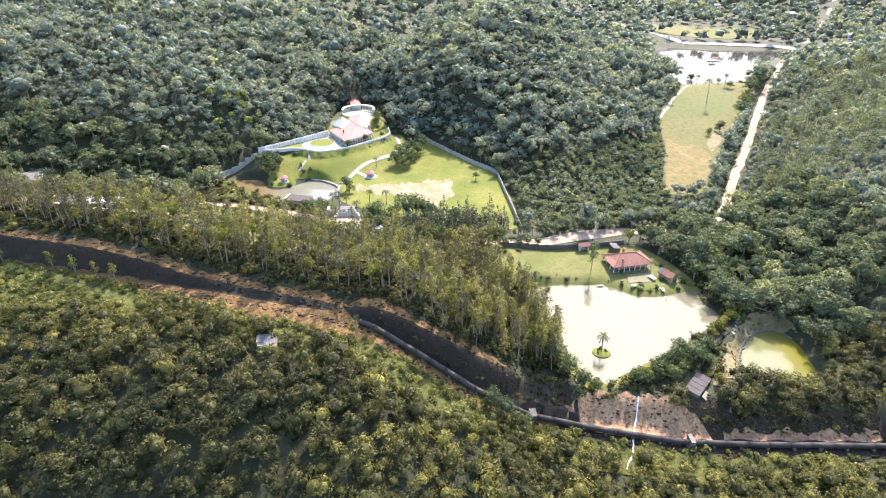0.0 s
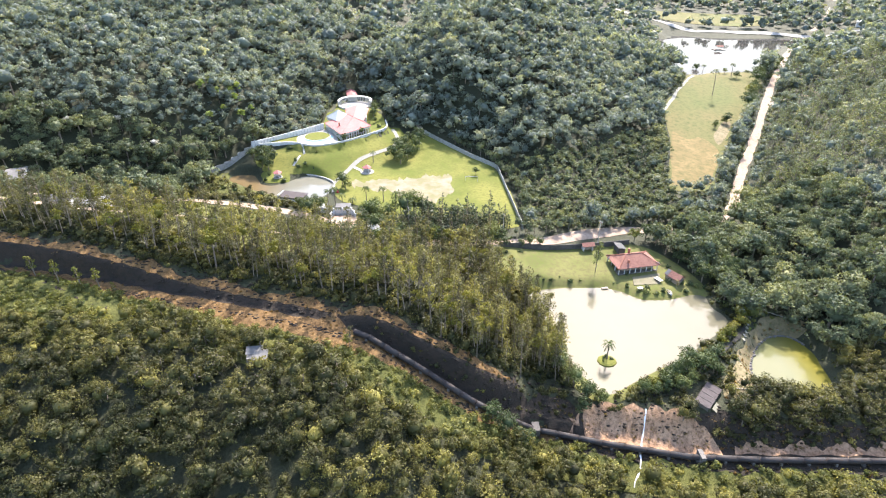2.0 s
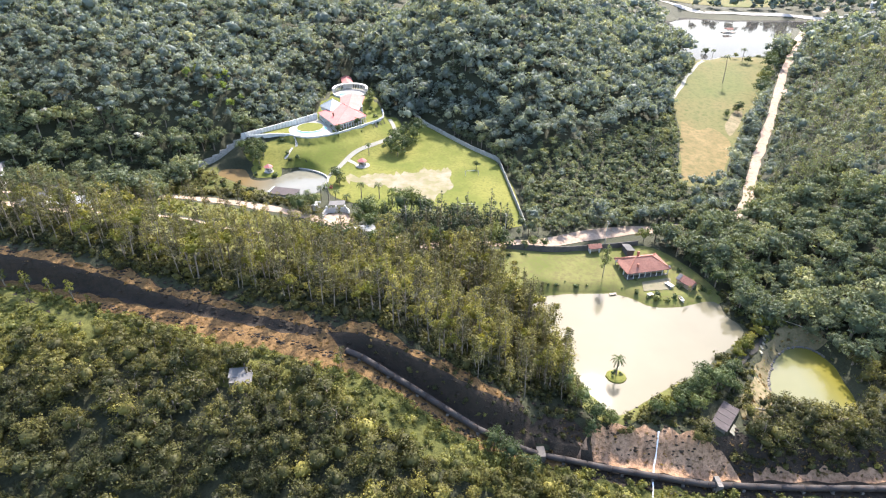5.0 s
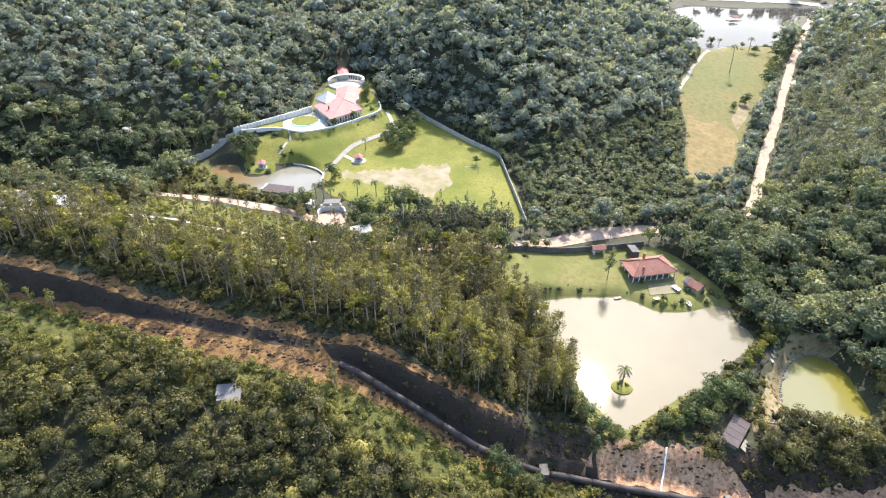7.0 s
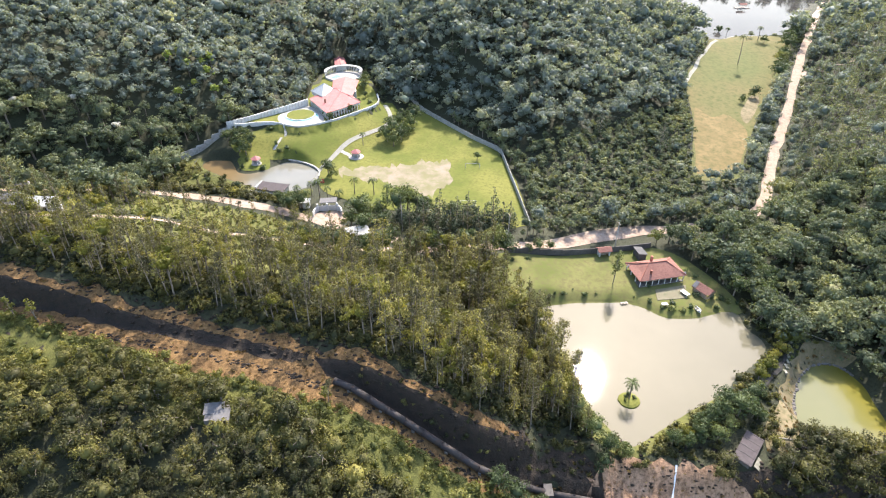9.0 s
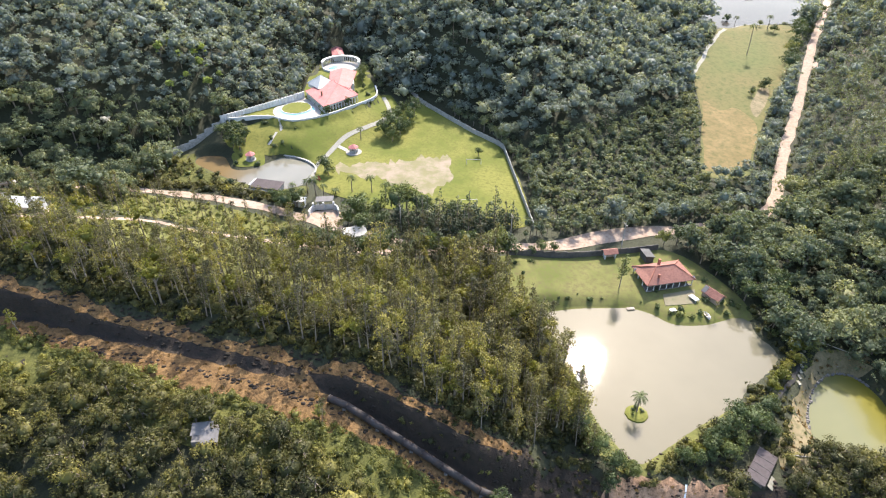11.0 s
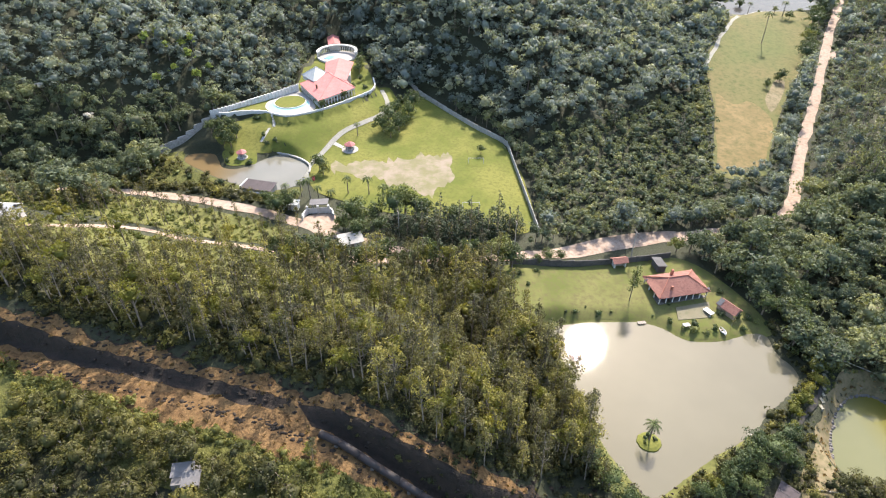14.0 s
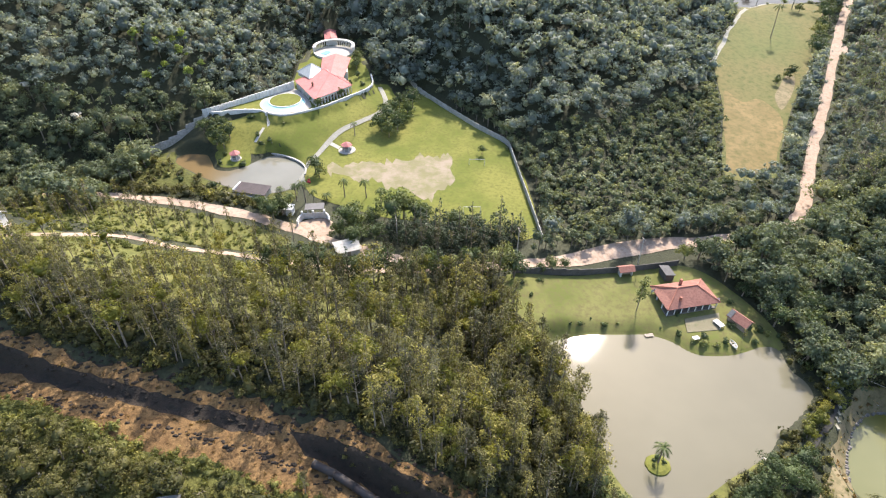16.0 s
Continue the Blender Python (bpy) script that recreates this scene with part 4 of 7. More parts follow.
x, y = spread(38, (-300, 300, 150, 420), 11.5, lambda x, y: hill_forest(x, y) & ~tall_forest(x, y) & ~regrown(x, y) & ~slim_forest(x, y) & thinned(x, y, 0.55) & (inside_of(x, y, MEADOW) > 7) & (inside_of(x, y, FIELD_LAWN) > 8) & (inside_of(x, y, TERRACE) > 9))
wood("emergent_trees", 38, x, y, EMERGENT, 0.8, 1.5, M["leaf_far_hazed"], M["bark"], "large round crowns standing above the hill forest", "woodland")
x, y = spread(42, (110, 330, 215, 402), 4.3, slim_forest)
wood("slim_wood", 42, x, y, SLIM, 0.6, 1.25, M["leaf_regrowth"], M["pale_bark"], "slim gum trees on the slope beyond the road", "woodland")
x, y = spread(39, (20, 125, 200, 305), 2.25, regrown)
wood("regrowth", 39, x, y, REGROWTH, 0.5, 1.7, M["leaf_regrowth"], None, "low young growth on the slope beside the pitch", "shrubs")
x, y = spread(40, (20, 125, 200, 305), 9.5, lambda x, y: regrown(x, y) & thinned(x, y, 0.6) & (inside_of(x, y, MEADOW) > 5))
wood("regrowth_trees", 40, x, y, FAR, 0.5, 1.1, M["leaf_far_hazed"], None, "scattered taller trees in the young growth", "woodland")
x, y = spread(34, (-230, 150, 130, 285), 5.3, tall_forest)
wood("tall_wood", 34, x, y, BIG, 0.6, 1.5, M["leaf_big"], M["bark"], "tall dark broadleaf trees crowding the valley floor", "woodland")
x, y = spread(35, (-230, 150, 130, 285), 4.5, tall_forest)
wood("tall_wood_thicket", 35, x, y, FAR, 0.75, 1.35, M["leaf_big"], None, "dense thicket under tall broadleaf trees", "shrubs")
x, y = spread(36, (-118, -62, 222, 248), 2.9, garden_shrubs)
wood("shore_shrubs", 36, x, y, NEAR, 0.35, 0.85, M["leaf_near"], M["bark"], "mixed shrubs and small trees round the garden pond", "shrubs")
x, y = spread(4, (-120, 520, 420, 740), 11.0, lambda x, y: hill_forest(x, y) & (np.hypot((x - 245) / 1.7, y - 575) > 32) & (away_from(x, y, DAM_ROAD) > 8) & ((x > 100) | (y < 640)))
wood("distant_wood", 4, x, y, HAZE_FAR, 0.9, 1.7, M["leaf_far_hazed"], None, "distant forest on the far hills", "woodland")
x, y = spread(5, (-165, -36, 184, 225), 2.05, clearing)
wood("brush", 5, x, y, SHRUB, 0.25, 1.1, M["leaf_shrub"], None, "pale green brush on the open slope", "shrubs")
x, y = spread(41, (-160, 12, 140, 200), 2.3, lambda x, y: open_ground(x, y) & (x < 8) & (y < along(x, ((-200, 200), (-105, 191), (-45, 189), (8, 184)))) & (ridge_side(x, y) > along(x, ((-200, 24), (-100, 22), (-70, 24), (-40, 32), (-15, 42), (8, 50)))) & (np.sin(x * 0.5) + np.sin(y * 0.7 + x * 0.2) > -1.1))
wood("slope_shrubs", 41, x, y, SHRUB, 0.35, 1.3, M["leaf_brush"], None, "yellow-green brush under the thin gum trees", "shrubs")
x, y = spread(43, (90, 262, 205, 402), 1.9, lambda x, y: ((inside_of(x, y, MEADOW) > 0.3) & (inside_of(x, y, MEADOW) < 3.6) & (inside_of(x, y, LAKE) > 1.5) | (away_from(x, y, MAIN_ROAD) < 4.3)) & (away_from(x, y, MAIN_ROAD) > 2.5) & (inside_of(x, y, MEADOW) > 0.3) & (away_from(x, y, SIDE_DRIVE) > 2.4))
wood("verge_brush", 43, x, y, SHRUB, 0.35, 1.2, M["leaf_regrowth"], None, "low shrubs along the road and meadow edges", "shrubs")
x, y = spread(44, (-150, 33, 112, 182), 2.1, lambda x, y: (ridge_side(x, y) > along(x, BANK_W) + 3.7 + 0.8 * np.sin(x * 0.7)) & (ridge_side(x, y) < along(x, BANK_W) + 7.5) & (inside_of(x, y, POND) > 1.5))
wood("wood_edge_brush", 44, x, y, SHRUB, 0.5, 1.7, M["leaf_near"], None, "dark shrubs at the foot of the gum trees", "shrubs")
x, y = spread(6, (-125, -48, 205, 236), 2.3, hedge_row)
wood("hedge", 6, x, y, SHRUB, 0.9, 1.9, M["leaf_near"], None, "dark hedge shrubs along the clay road", "hedge")
x, y = spread(7, (-150, 112, 88, 150), 1.95, young_growth)
wood("young_brush", 7, x, y, SHRUB, 0.5, 1.4, M["leaf_brush"], None, "low pale shrubs on disturbed soil", "shrubs")
x, y = spread(8, (34, 100, 110, 170), 2.0, bank_growth)
wood("bank_brush", 8, x, y, SHRUB, 0.5, 1.5, M["leaf_near"], None, "low shrubs along the pond bank", "shrubs")
x, y = spread(10, (-160, 36, 112, 186), 2.2, lambda x, y: gum_wood(x, y) & ((ridge_side(x, y) < along(x, BANK_W) + 24) | (x > 2)))
wood("undergrowth", 10, x, y, SHRUB, 0.8, 2.1, M["leaf_near"], None, "dense undergrowth at the foot of the gum trees", "shrubs")
x, y = spread(11, (60, 135, 108, 140), 2.9, lambda x, y: (ridge_side(x, y) > 4.5 + np.sin(x * 0.4)) & (inside_of(x, y, GREEN_POND) > 0.6) & (np.hypot(x - 66.8, y - 118.2) > 5.2) & ((x > 68) | (y < 116)) & (y < along(x, ((60, 117), (75, 121), (86, 124.5), (104, 124), (108, 137), (135, 140)))))
wood("bank_wood", 11, x, y, NEAR, 0.8, 1.35, M["leaf_near"], M["bark"], "thick trees between the pipeline and the small pond", "woodland")
x, y = spread(12, (-148, 108, 96, 165), 0.78, lambda x, y: (inside_of(x, y, STRIP) < -0.4) & ((ridge_side(x, y) < -0.6) | (ridge_side(x, y) > along(x, BANK_W) + 0.2) | ((x > 28) & (ridge_side(x, y) > 1))))
wood("dry_tufts", 12, x, y, TUFT, 0.3, 1.3, M["leaf_dry"], None, "dry grass tufts and twigs on dug earth", "dry grass")
x, y = spread(13, (-16, 24, 104, 130), 1.7, lambda x, y: (ridge_side(x, y) > 0.6) & (ridge_side(x, y) < along(x, BANK_W) + 1.5))
wood("bank_plants", 13, x, y, SHRUB, 0.25, 0.7, M["leaf_near"], None, "small plants growing on the steep earth bank", "plants")
x, y = spread(9, (-150, -38, 186, 222), 5.2, clearing)
wood("sparse_gums", 9, x, y, GUM, 0.35, 0.85, M["leaf_euc"], M["pale_bark"], "scattered young gum trees among brush", "woodland")
x, y = spread(14, (-120, 30, 120, 190), 8.2, gum_wood)
models = [tree_thing("umbrella_tree", k, M["leaf_yellow"], M["bark"], "umbrella-crowned yellow-green tree among gum trees", "umbrella trees") for k in UMBRELLA]
for i, (px, py, pz) in enumerate(zip(x, y, land(x, y))):
    m = pose(px, py, pz, 0, 0, i * 67 % 360)
    if i < 3:
        ob = models[i]
        ob.matrix_basis = m
    else:
        ob = copy_thing(models[i % 3], m)
    ob.scale = [0.75 + 0.4 * ((i * 7) % 10) / 10] * 3
x, y = spread(15, (-30, 110, 186, 300), 2.5, lambda x, y: (away_from(x, y, MAIN_ROAD) > 3.5) & (((inside_of(x, y, FIELD_LAWN) > 1.3) & (inside_of(x, y, FIELD_LAWN) < 4.5) & (y > 206) & (x > 5)) | ((away_from(x, y, MAIN_ROAD) < 7) & (x > 27) & (y > along(x, ((27, 195), (102, 209)))) & (inside_of(x, y, FIELD_LAWN) > 1.3))))
wood("edge_brush", 15, x, y, FAR, 0.45, 1.15, M["leaf_big"], M["bark"], "brushy forest edge along the wall and road", "shrubs")
x, y = spread(16, (70, 110, 117, 156), 2.2, lambda x, y: (inside_of(x, y, GREEN_POND) > 0.5) & (inside_of(x, y, GREEN_POND) < 8) & (inside_of(x, y, POND) > 5) & (np.hypot(x - 66.8, y - 118.2) > 5.2) & (np.sin(x * 0.9) + np.sin(y * 1.3) > -0.5))
wood("pondside_brush", 16, x, y, SHRUB, 0.2, 0.65, M["leaf_shrub"], None, "small grassy shrubs on the muddy shore", "shrubs")
x, y = spread(21, (70, 110, 116, 154), 1.1, lambda x, y: (inside_of(x, y, MUD) < -0.3) & (inside_of(x, y, GREEN_POND) > 0.8) & (np.sin(x * 1.1) + np.sin(y * 0.9 + x) > -0.9))
wood("mud_tufts", 21, x, y, TUFT, 0.5, 1.8, M["leaf_dry"], None, "dry grass tufts on the drying mud", "dry grass")
x, y = spread(17, (-148, 30, 92, 160), 1.0, lambda x, y: (np.abs(inside_of(x, y, LITTER_LOW)) < 0.8) & (ridge_side(x, y) < -3.2))
wood("rim_brush", 17, x, y, SHRUB, 0.3, 0.75, M["leaf_brush"], None, "low yellow-green shrubs at the litter edge", "shrubs")
x, y = spread(18, (-110, 10, 255, 360), 2.4, lambda x, y: (inside_of(x, y, TERRACE) > 1.0) & (inside_of(x, y, TERRACE) < 4.5) & (inside_of(x, y, FIELD_LAWN) > 1.5) & (inside_of(x, y, SMALL_POND) > 6) & (away_from(x, y, FOOTPATH) > 2) & (np.hypot(x + 51, (y - 341) * 0.6) > 4.5))
wood("terrace_edge_brush", 18, x, y, NEAR, 0.35, 0.8, M["leaf_big"], M["bark"], "brushy forest edge behind the villa walls", "shrubs")
x, y = spread(19, (24, 112, 104, 124), 1.6, lambda x, y: (ridge_side(x, y) > 2.0) & (ridge_side(x, y) < along(x, BANK_W) + 1) & ((x > 66) | (x < 32)) & (away_from(x, y, STREAM) > 2.5) & (inside_of(x, y, POND) > 2) & (np.hypot(x - 66.8, y - 118.2) > 5.2))
wood("slope_brush", 19, x, y, SHRUB, 0.3, 1.1, M["leaf_near"], None, "scrubby bushes on the slope below the ponds", "shrubs")

x, y = spread(20, (46, 84, 113, 140), 1.8, lambda x, y: (inside_of(x, y, POND) > 1.6) & (inside_of(x, y, GREEN_POND) > 4) & (ridge_side(x, y) > along(x, BANK_W) - 0.5) & (np.hypot(x - 66.8, y - 118.2) > 5.0) & (away_from(x, y, np.array([(76, 134), (90, 151)])) > 1.4) & (x < along(y, ((112, 66), (122, 74), (140, 86)))))
wood("flat_brush", 20, x, y, SHRUB, 0.4, 1.3, M["leaf_near"], None, "mixed shrubs on the flat between the ponds", "shrubs")

# ---- building helpers ----


def slab(bm, lo, hi):
    """An upright block between two corners."""
    v = [bm.verts.new((x, y, z)) for z in (lo[2], hi[2]) for x, y in ((lo[0], lo[1]), (hi[0], lo[1]), (hi[0], hi[1]), (lo[0], hi[1]))]
    for f in ((3, 2, 1, 0), (4, 5, 6, 7), (0, 1, 5, 4), (1, 2, 6, 5), (2, 3, 7, 6), (3, 0, 4, 7)):
        bm.faces.new([v[i] for i in f])
    return bm


def rod(bm, p, q, r0, r1=None, sides=8):
    """A round bar, closed at both ends."""
    v, f = limb(p, q, r0, r0 if r1 is None else r1, sides)
    vs = [bm.verts.new(c) for c in v]
    for t in f:
        bm.faces.new([vs[i] for i in t])
    bm.faces.new(vs[:sides][::-1])
    bm.faces.new(vs[sides:])
    return bm


def prism(bm, loop, z0, z1):
    """A plate of any outline between two levels (a number or one for each corner)."""
    n = len(loop)
    b0 = [bm.verts.new((p[0], p[1], z0[i] if hasattr(z0, "__len__") else z0)) for i, p in enumerate(loop)]
    b1 = [bm.verts.new((p[0], p[1], z1[i] if hasattr(z1, "__len__") else z1)) for i, p in enumerate(loop)]
    bm.faces.new(b0[::-1])
    bm.faces.new(b1)
    for i in range(n):
        j = (i + 1) % n
        bm.faces.new((b0[i], b0[j], b1[j], b1[i]))
    bmesh.ops.recalc_face_normals(bm, faces=bm.faces)
    return bm


def sheet(bm, corners, thick):
    """A sloping plate: corners of its upper side, and a thickness downwards."""
    up = [bm.verts.new(c) for c in corners]
    dn = [bm.verts.new((c[0], c[1], c[2] - thick)) for c in corners]
    bm.faces.new(up)
    bm.faces.new(dn[::-1])
    n = len(up)
    for i in range(n):
        j = (i + 1) % n
        bm.faces.new((up[j], up[i], dn[i], dn[j]))
    bmesh.ops.recalc_face_normals(bm, faces=bm.faces)
    return bm


def disc_loop(cx, cy, r, n=40, a0=0.0, a1=360.0):
    full = abs(a1 - a0) >= 360
    return np.array([(cx + r * math.cos(radians(a0 + (a1 - a0) * k / (n if full else n - 1))), cy + r * math.sin(radians(a0 + (a1 - a0) * k / (n if full else n - 1)))) for k in range(n)])


def part_w(name, bm, material, parent, label=""):
    """The same as part, for a bmesh built in world metres."""
    root, chain = parent, Matrix.Identity(4)
    while root is not None:
        chain = root.matrix_basis @ chain
        root = root.parent
    bm.transform(chain.inverted())
    return part(name, bm, material, parent, label)


def arch_panel(bm, a, b, z0, z1, thick, gap=0.72, rise=0.78):
    """One bay of an arcade from a to b: a panel with an arched opening through it."""
    a, b = np.array(a, float), np.array(b, float)
    w = np.linalg.norm(b - a)
    u = (b - a) / w
    nrm = np.array((-u[1], u[0])) * thick / 2
    half, top = w * gap / 2, z0 + (z1 - z0) * rise
    spring = top - half
    hole = [(w / 2 - half, z0)] + [(w / 2 - half * math.cos(math.pi * k / 8), spring + half * math.sin(math.pi * k / 8)) for k in range(9)] + [(w / 2 + half, z0)]
    rim = [(0, z0), (0, spring)] + [(w * k / 6, z1) for k in range(7)] + [(w, spring), (w, z0)]
    layers = []
    for side in (-1, 1):
        layers.append(([bm.verts.new((*(a + u * s + nrm * side), z)) for s, z in hole], [bm.verts.new((*(a + u * s + nrm * side), z)) for s, z in rim]))
    for h, r in layers:
        for k in range(10):
            bm.faces.new((h[k], h[k + 1], r[k + 1], r[k]))
    (h0, r0), (h1, r1) = layers
    for k in range(10):
        bm.faces.new((h0[k], h1[k], h1[k + 1], h0[k + 1]))
        bm.faces.new((r0[k], r0[k + 1], r1[k + 1], r1[k]))
    bmesh.ops.recalc_face_normals(bm, faces=bm.faces)
    return bm


def wall_run(name, line, height, thick, material, label, gap, post_material=None, tops=None, post=0.18):
    """A free-standing wall along a line: a panel and a post for each stretch, each following the land."""
    line = np.array(line, float)
    seg = np.linalg.norm(np.diff(line, axis=0), axis=1)
    at = np.concatenate([[0], np.cumsum(seg)])
    n = max(int(at[-1] / gap), 1)
    s = np.linspace(0, at[-1], n + 1)
    pts = np.column_stack([np.interp(s, at, line[:, 0]), np.interp(s, at, line[:, 1])])
    z = land(pts[:, 0], pts[:, 1])
    top = z + height if tops is None else np.interp(s, at, tops)
    ob = thing(name, pts[0, 0], pts[0, 1], z[0], 0, label, "wall", "", "structure")
    for i in range(n):
        a, b = pts[i], pts[i + 1]
        u = (b - a) / np.linalg.norm(b - a)
        nrm = np.array((-u[1], u[0])) * thick / 2
        zt = (top[i] + top[i + 1]) / 2
        zb = min(z[i], z[i + 1]) - 0.4
        bm = prism(bmesh.new(), [a + nrm, a - nrm, b - nrm, b + nrm], zb, zt)
        part_w("wall_panel", bm, material, ob)
    for i in range(n + 1):
        p = pts[i]
        bm = slab(bmesh.new(), (p[0] - post, p[1] - post, z[i] - 0.5), (p[0] + post, p[1] + post, top[i] + 0.12))
        part_w("wall_post", bm, post_material or material, ob)
    return ob


# ---- house by the pond ----
def hip_roof(bm, w, d, z0, z1, ridge, over=0.0, thick=0.14):
    """A hipped roof centred on the origin: eaves w by d at z0, a ridge of that length at z1."""
    x, y, r = w / 2 + over, d / 2 + over, ridge / 2
    a, b, c, e = (-x, -y, z0), (x, -y, z0), (x, y, z0), (-x, y, z0)
    p, q = (-r, 0, z1), (r, 0, z1)
    for f in ((a, b, q, p), (b, c, q), (c, e, p, q), (e, a, p)):
        sheet(bm, f, thick)
    return bm


HX, HY, HT = 64.7, 179.4, 11.5
HZ = z_at(HX - 1, HY - 2)
house = thing("house", HX, HY, HZ - 0.1, HT, "single-storey house with red tiled hip roof and verandah", "house")
part("plinth", slab(bmesh.new(), (-7.0, -4.3, -1.4), (7.0, 4.3, 0.25)), M["dark_concrete"], house)
part("wall", slab(bmesh.new(), (-5.1, -2.5, 0.25), (6.6, 4.0, 2.85)), M["shade_wall"], house, "brown plastered walls in the shade of the verandah")
part("roof", hip_roof(bmesh.new(), 11.2, 6.6, 3.45, 5.25, 5.6), M["tile"], house, "red clay tile hip roof")
skirt = bmesh.new()
xo, yo, xi, yi = 7.5, 4.8, 5.55, 3.25
for f in (((-xo, -yo, 2.6), (xo, -yo, 2.6), (xi, -yi, 3.47), (-xi, -yi, 3.47)), ((xo, -yo, 2.6), (xo, yo, 2.6), (xi, yi, 3.47), (xi, -yi, 3.47)),
          ((xo, yo, 2.6), (-xo, yo, 2.6), (-xi, yi, 3.47), (xi, yi, 3.47)), ((-xo, yo, 2.6), (-xo, -yo, 2.6), (-xi, -yi, 3.47), (-xi, yi, 3.47))):
    sheet(skirt, f, 0.14)
part("verandah_roof", skirt, M["tile"], house, "low red tiled verandah roof")
for p, q in (((-2.8, 0, 5.3), (2.8, 0, 5.3)), ((-2.8, 0, 5.3), (-7.45, -4.75, 2.68)), ((2.8, 0, 5.3), (7.45, -4.75, 2.68)), ((-2.8, 0, 5.3), (-7.45, 4.75, 2.68)), ((2.8, 0, 5.3), (7.45, 4.75, 2.68))):
    part("ridge_cap", rod(bmesh.new(), p, q, 0.13), M["ridge_tile"], house)
for i in range(8):
    px = -6.9 + i * 13.8 / 7
    part("verandah_post", slab(bmesh.new(), (px - 0.1, -4.36, 0.25), (px + 0.1, -4.16, 2.66)), M["white"], house, "white verandah post")
for i in range(1, 4):
    py = -4.27 + i * 8.4 / 3
    part("verandah_post", slab(bmesh.new(), (-7.03, py - 0.13, 0.25), (-6.77, py + 0.13, 2.66)), M["white"], house, "white verandah post")
for i, px in enumerate((-3.8, -1.4, 3.2, 5.3)):
    win = part("window", slab(bmesh.new(), (px - 0.55, -2.56, 1.15), (px + 0.55, -2.49, 2.25)), M["white"], house, "white framed window")
    part("pane", slab(bmesh.new(), (px - 0.46, -2.59, 1.24), (px + 0.46, -2.555, 2.16)), M["pane"], win)
door = part("door", slab(bmesh.new(), (0.3, -2.56, 0.25), (1.4, -2.49, 2.35)), M["timber"], house, "dark wooden front door")
part("handle", rod(bmesh.new(), (0.42, -2.57, 1.25), (0.42, -2.66, 1.25), 0.04), M["white"], door)
part("chimney", slab(bmesh.new(), (-3.5, -3.2, 3.0), (-3.0, -2.7, 4.7)), M["ridge_tile"], house, "small brick chimney")
part("chimney", slab(bmesh.new(), (-0.9, 1.9, 3.6), (-0.3, 2.5, 5.9)), M["ridge_tile"], house, "small brick chimney")
for dx, dy in ((7.35, -3.9), (-7.3, 2.6)):
    dish = bmesh.new()
    bmesh.ops.create_uvsphere(dish, u_segments=14, v_segments=8, radius=0.45)
    bmesh.ops.delete(dish, geom=[v for v in dish.verts if v.co.z > -0.12], context="VERTS")
    dish.transform(Matrix.Translation((dx, dy, 2.9)) @ Matrix.Rotation(radians(55), 4, "X"))
    part("satellite_dish", dish, M["white"], house, "white satellite dish on the eave")
    part("bracket", rod(bmesh.new(), (dx, dy, 2.2), (dx, dy, 2.7), 0.04), M["rust"], house)

patio = thing("patio", 68, 171.6, z_at(68, 171.6), HT, "worn dusty patio in front of the house", "patio", "", "structure")
part_w("slab", prism(bmesh.new(), [(63.2, 173.0), (62.6, 168.6), (71.5, 169.6), (72.8, 175.0)], [z_at(*p) - 0.3 for p in ((63.2, 173.0), (62.6, 168.6), (71.5, 169.6), (72.8, 175.0))],
       [z_at(*p) + 0.34 for p in ((63.2, 173.0), (62.6, 168.6), (71.5, 169.6), (72.8, 175.0))]), M["patio"], patio)


def white_table(name, x, y, turn, w, d, h, label):
    ob = thing(name, x, y, z_at(x, y) + 0.14, turn, label, "table")
    part("tabletop", slab(bmesh.new(), (-w / 2, -d / 2, h - 0.1), (w / 2, d / 2, h)), M["white"], ob)
    for sx in (-1, 1):
        for sy in (-1, 1):
            cx, cy = sx * (w / 2 - 0.12), sy * (d / 2 - 0.12)
            part("leg", slab(bmesh.new(), (cx - 0.05, cy - 0.05, -0.05), (cx + 0.05, cy + 0.05, h - 0.09)), M["white"], ob)


white_table("table", 71.3, 171.2, -62, 2.6, 1.5, 0.8, "long white table on the patio")
white_table("table", 63.9, 166.4, 12, 1.7, 1.1, 0.75, "small pale table beside the pond")

boat = thing("boat", 72.9, 164.9, z_at(72.9, 164.9) + 0.1, 100, "white rowing boat drawn up on the bank", "boat")
hull = bmesh.new()
ring_of = []
for k in range(9):
    u = k / 8 * 2 - 1
    w = 0.62 * (1 - abs(u) ** 2.6) + 0.03
    ring_of.append([hull.verts.new((u * 1.5, w * s, z)) for s, z in ((-1, 0.5), (-0.6, 0.02), (0.6, 0.02), (1, 0.5), (0.86, 0.5), (0.5, 0.12), (-0.5, 0.12), (-0.86, 0.5))])
for a, b in zip(ring_of[:-1], ring_of[1:]):
    for k in range(8):
        hull.faces.new((a[k], a[(k + 1) % 8], b[(k + 1) % 8], b[k]))
for r, fl in ((ring_of[0], 1), (ring_of[-1], -1)):
    hull.faces.new(r[::fl])
bmesh.ops.recalc_face_normals(hull, faces=hull.faces)
part("hull", hull, M["white"], boat)
for bx in (-0.5, 0.45):
    part("seat", slab(bmesh.new(), (bx - 0.13, -0.5, 0.36), (bx + 0.13, 0.5, 0.41)), M["timber"], boat)

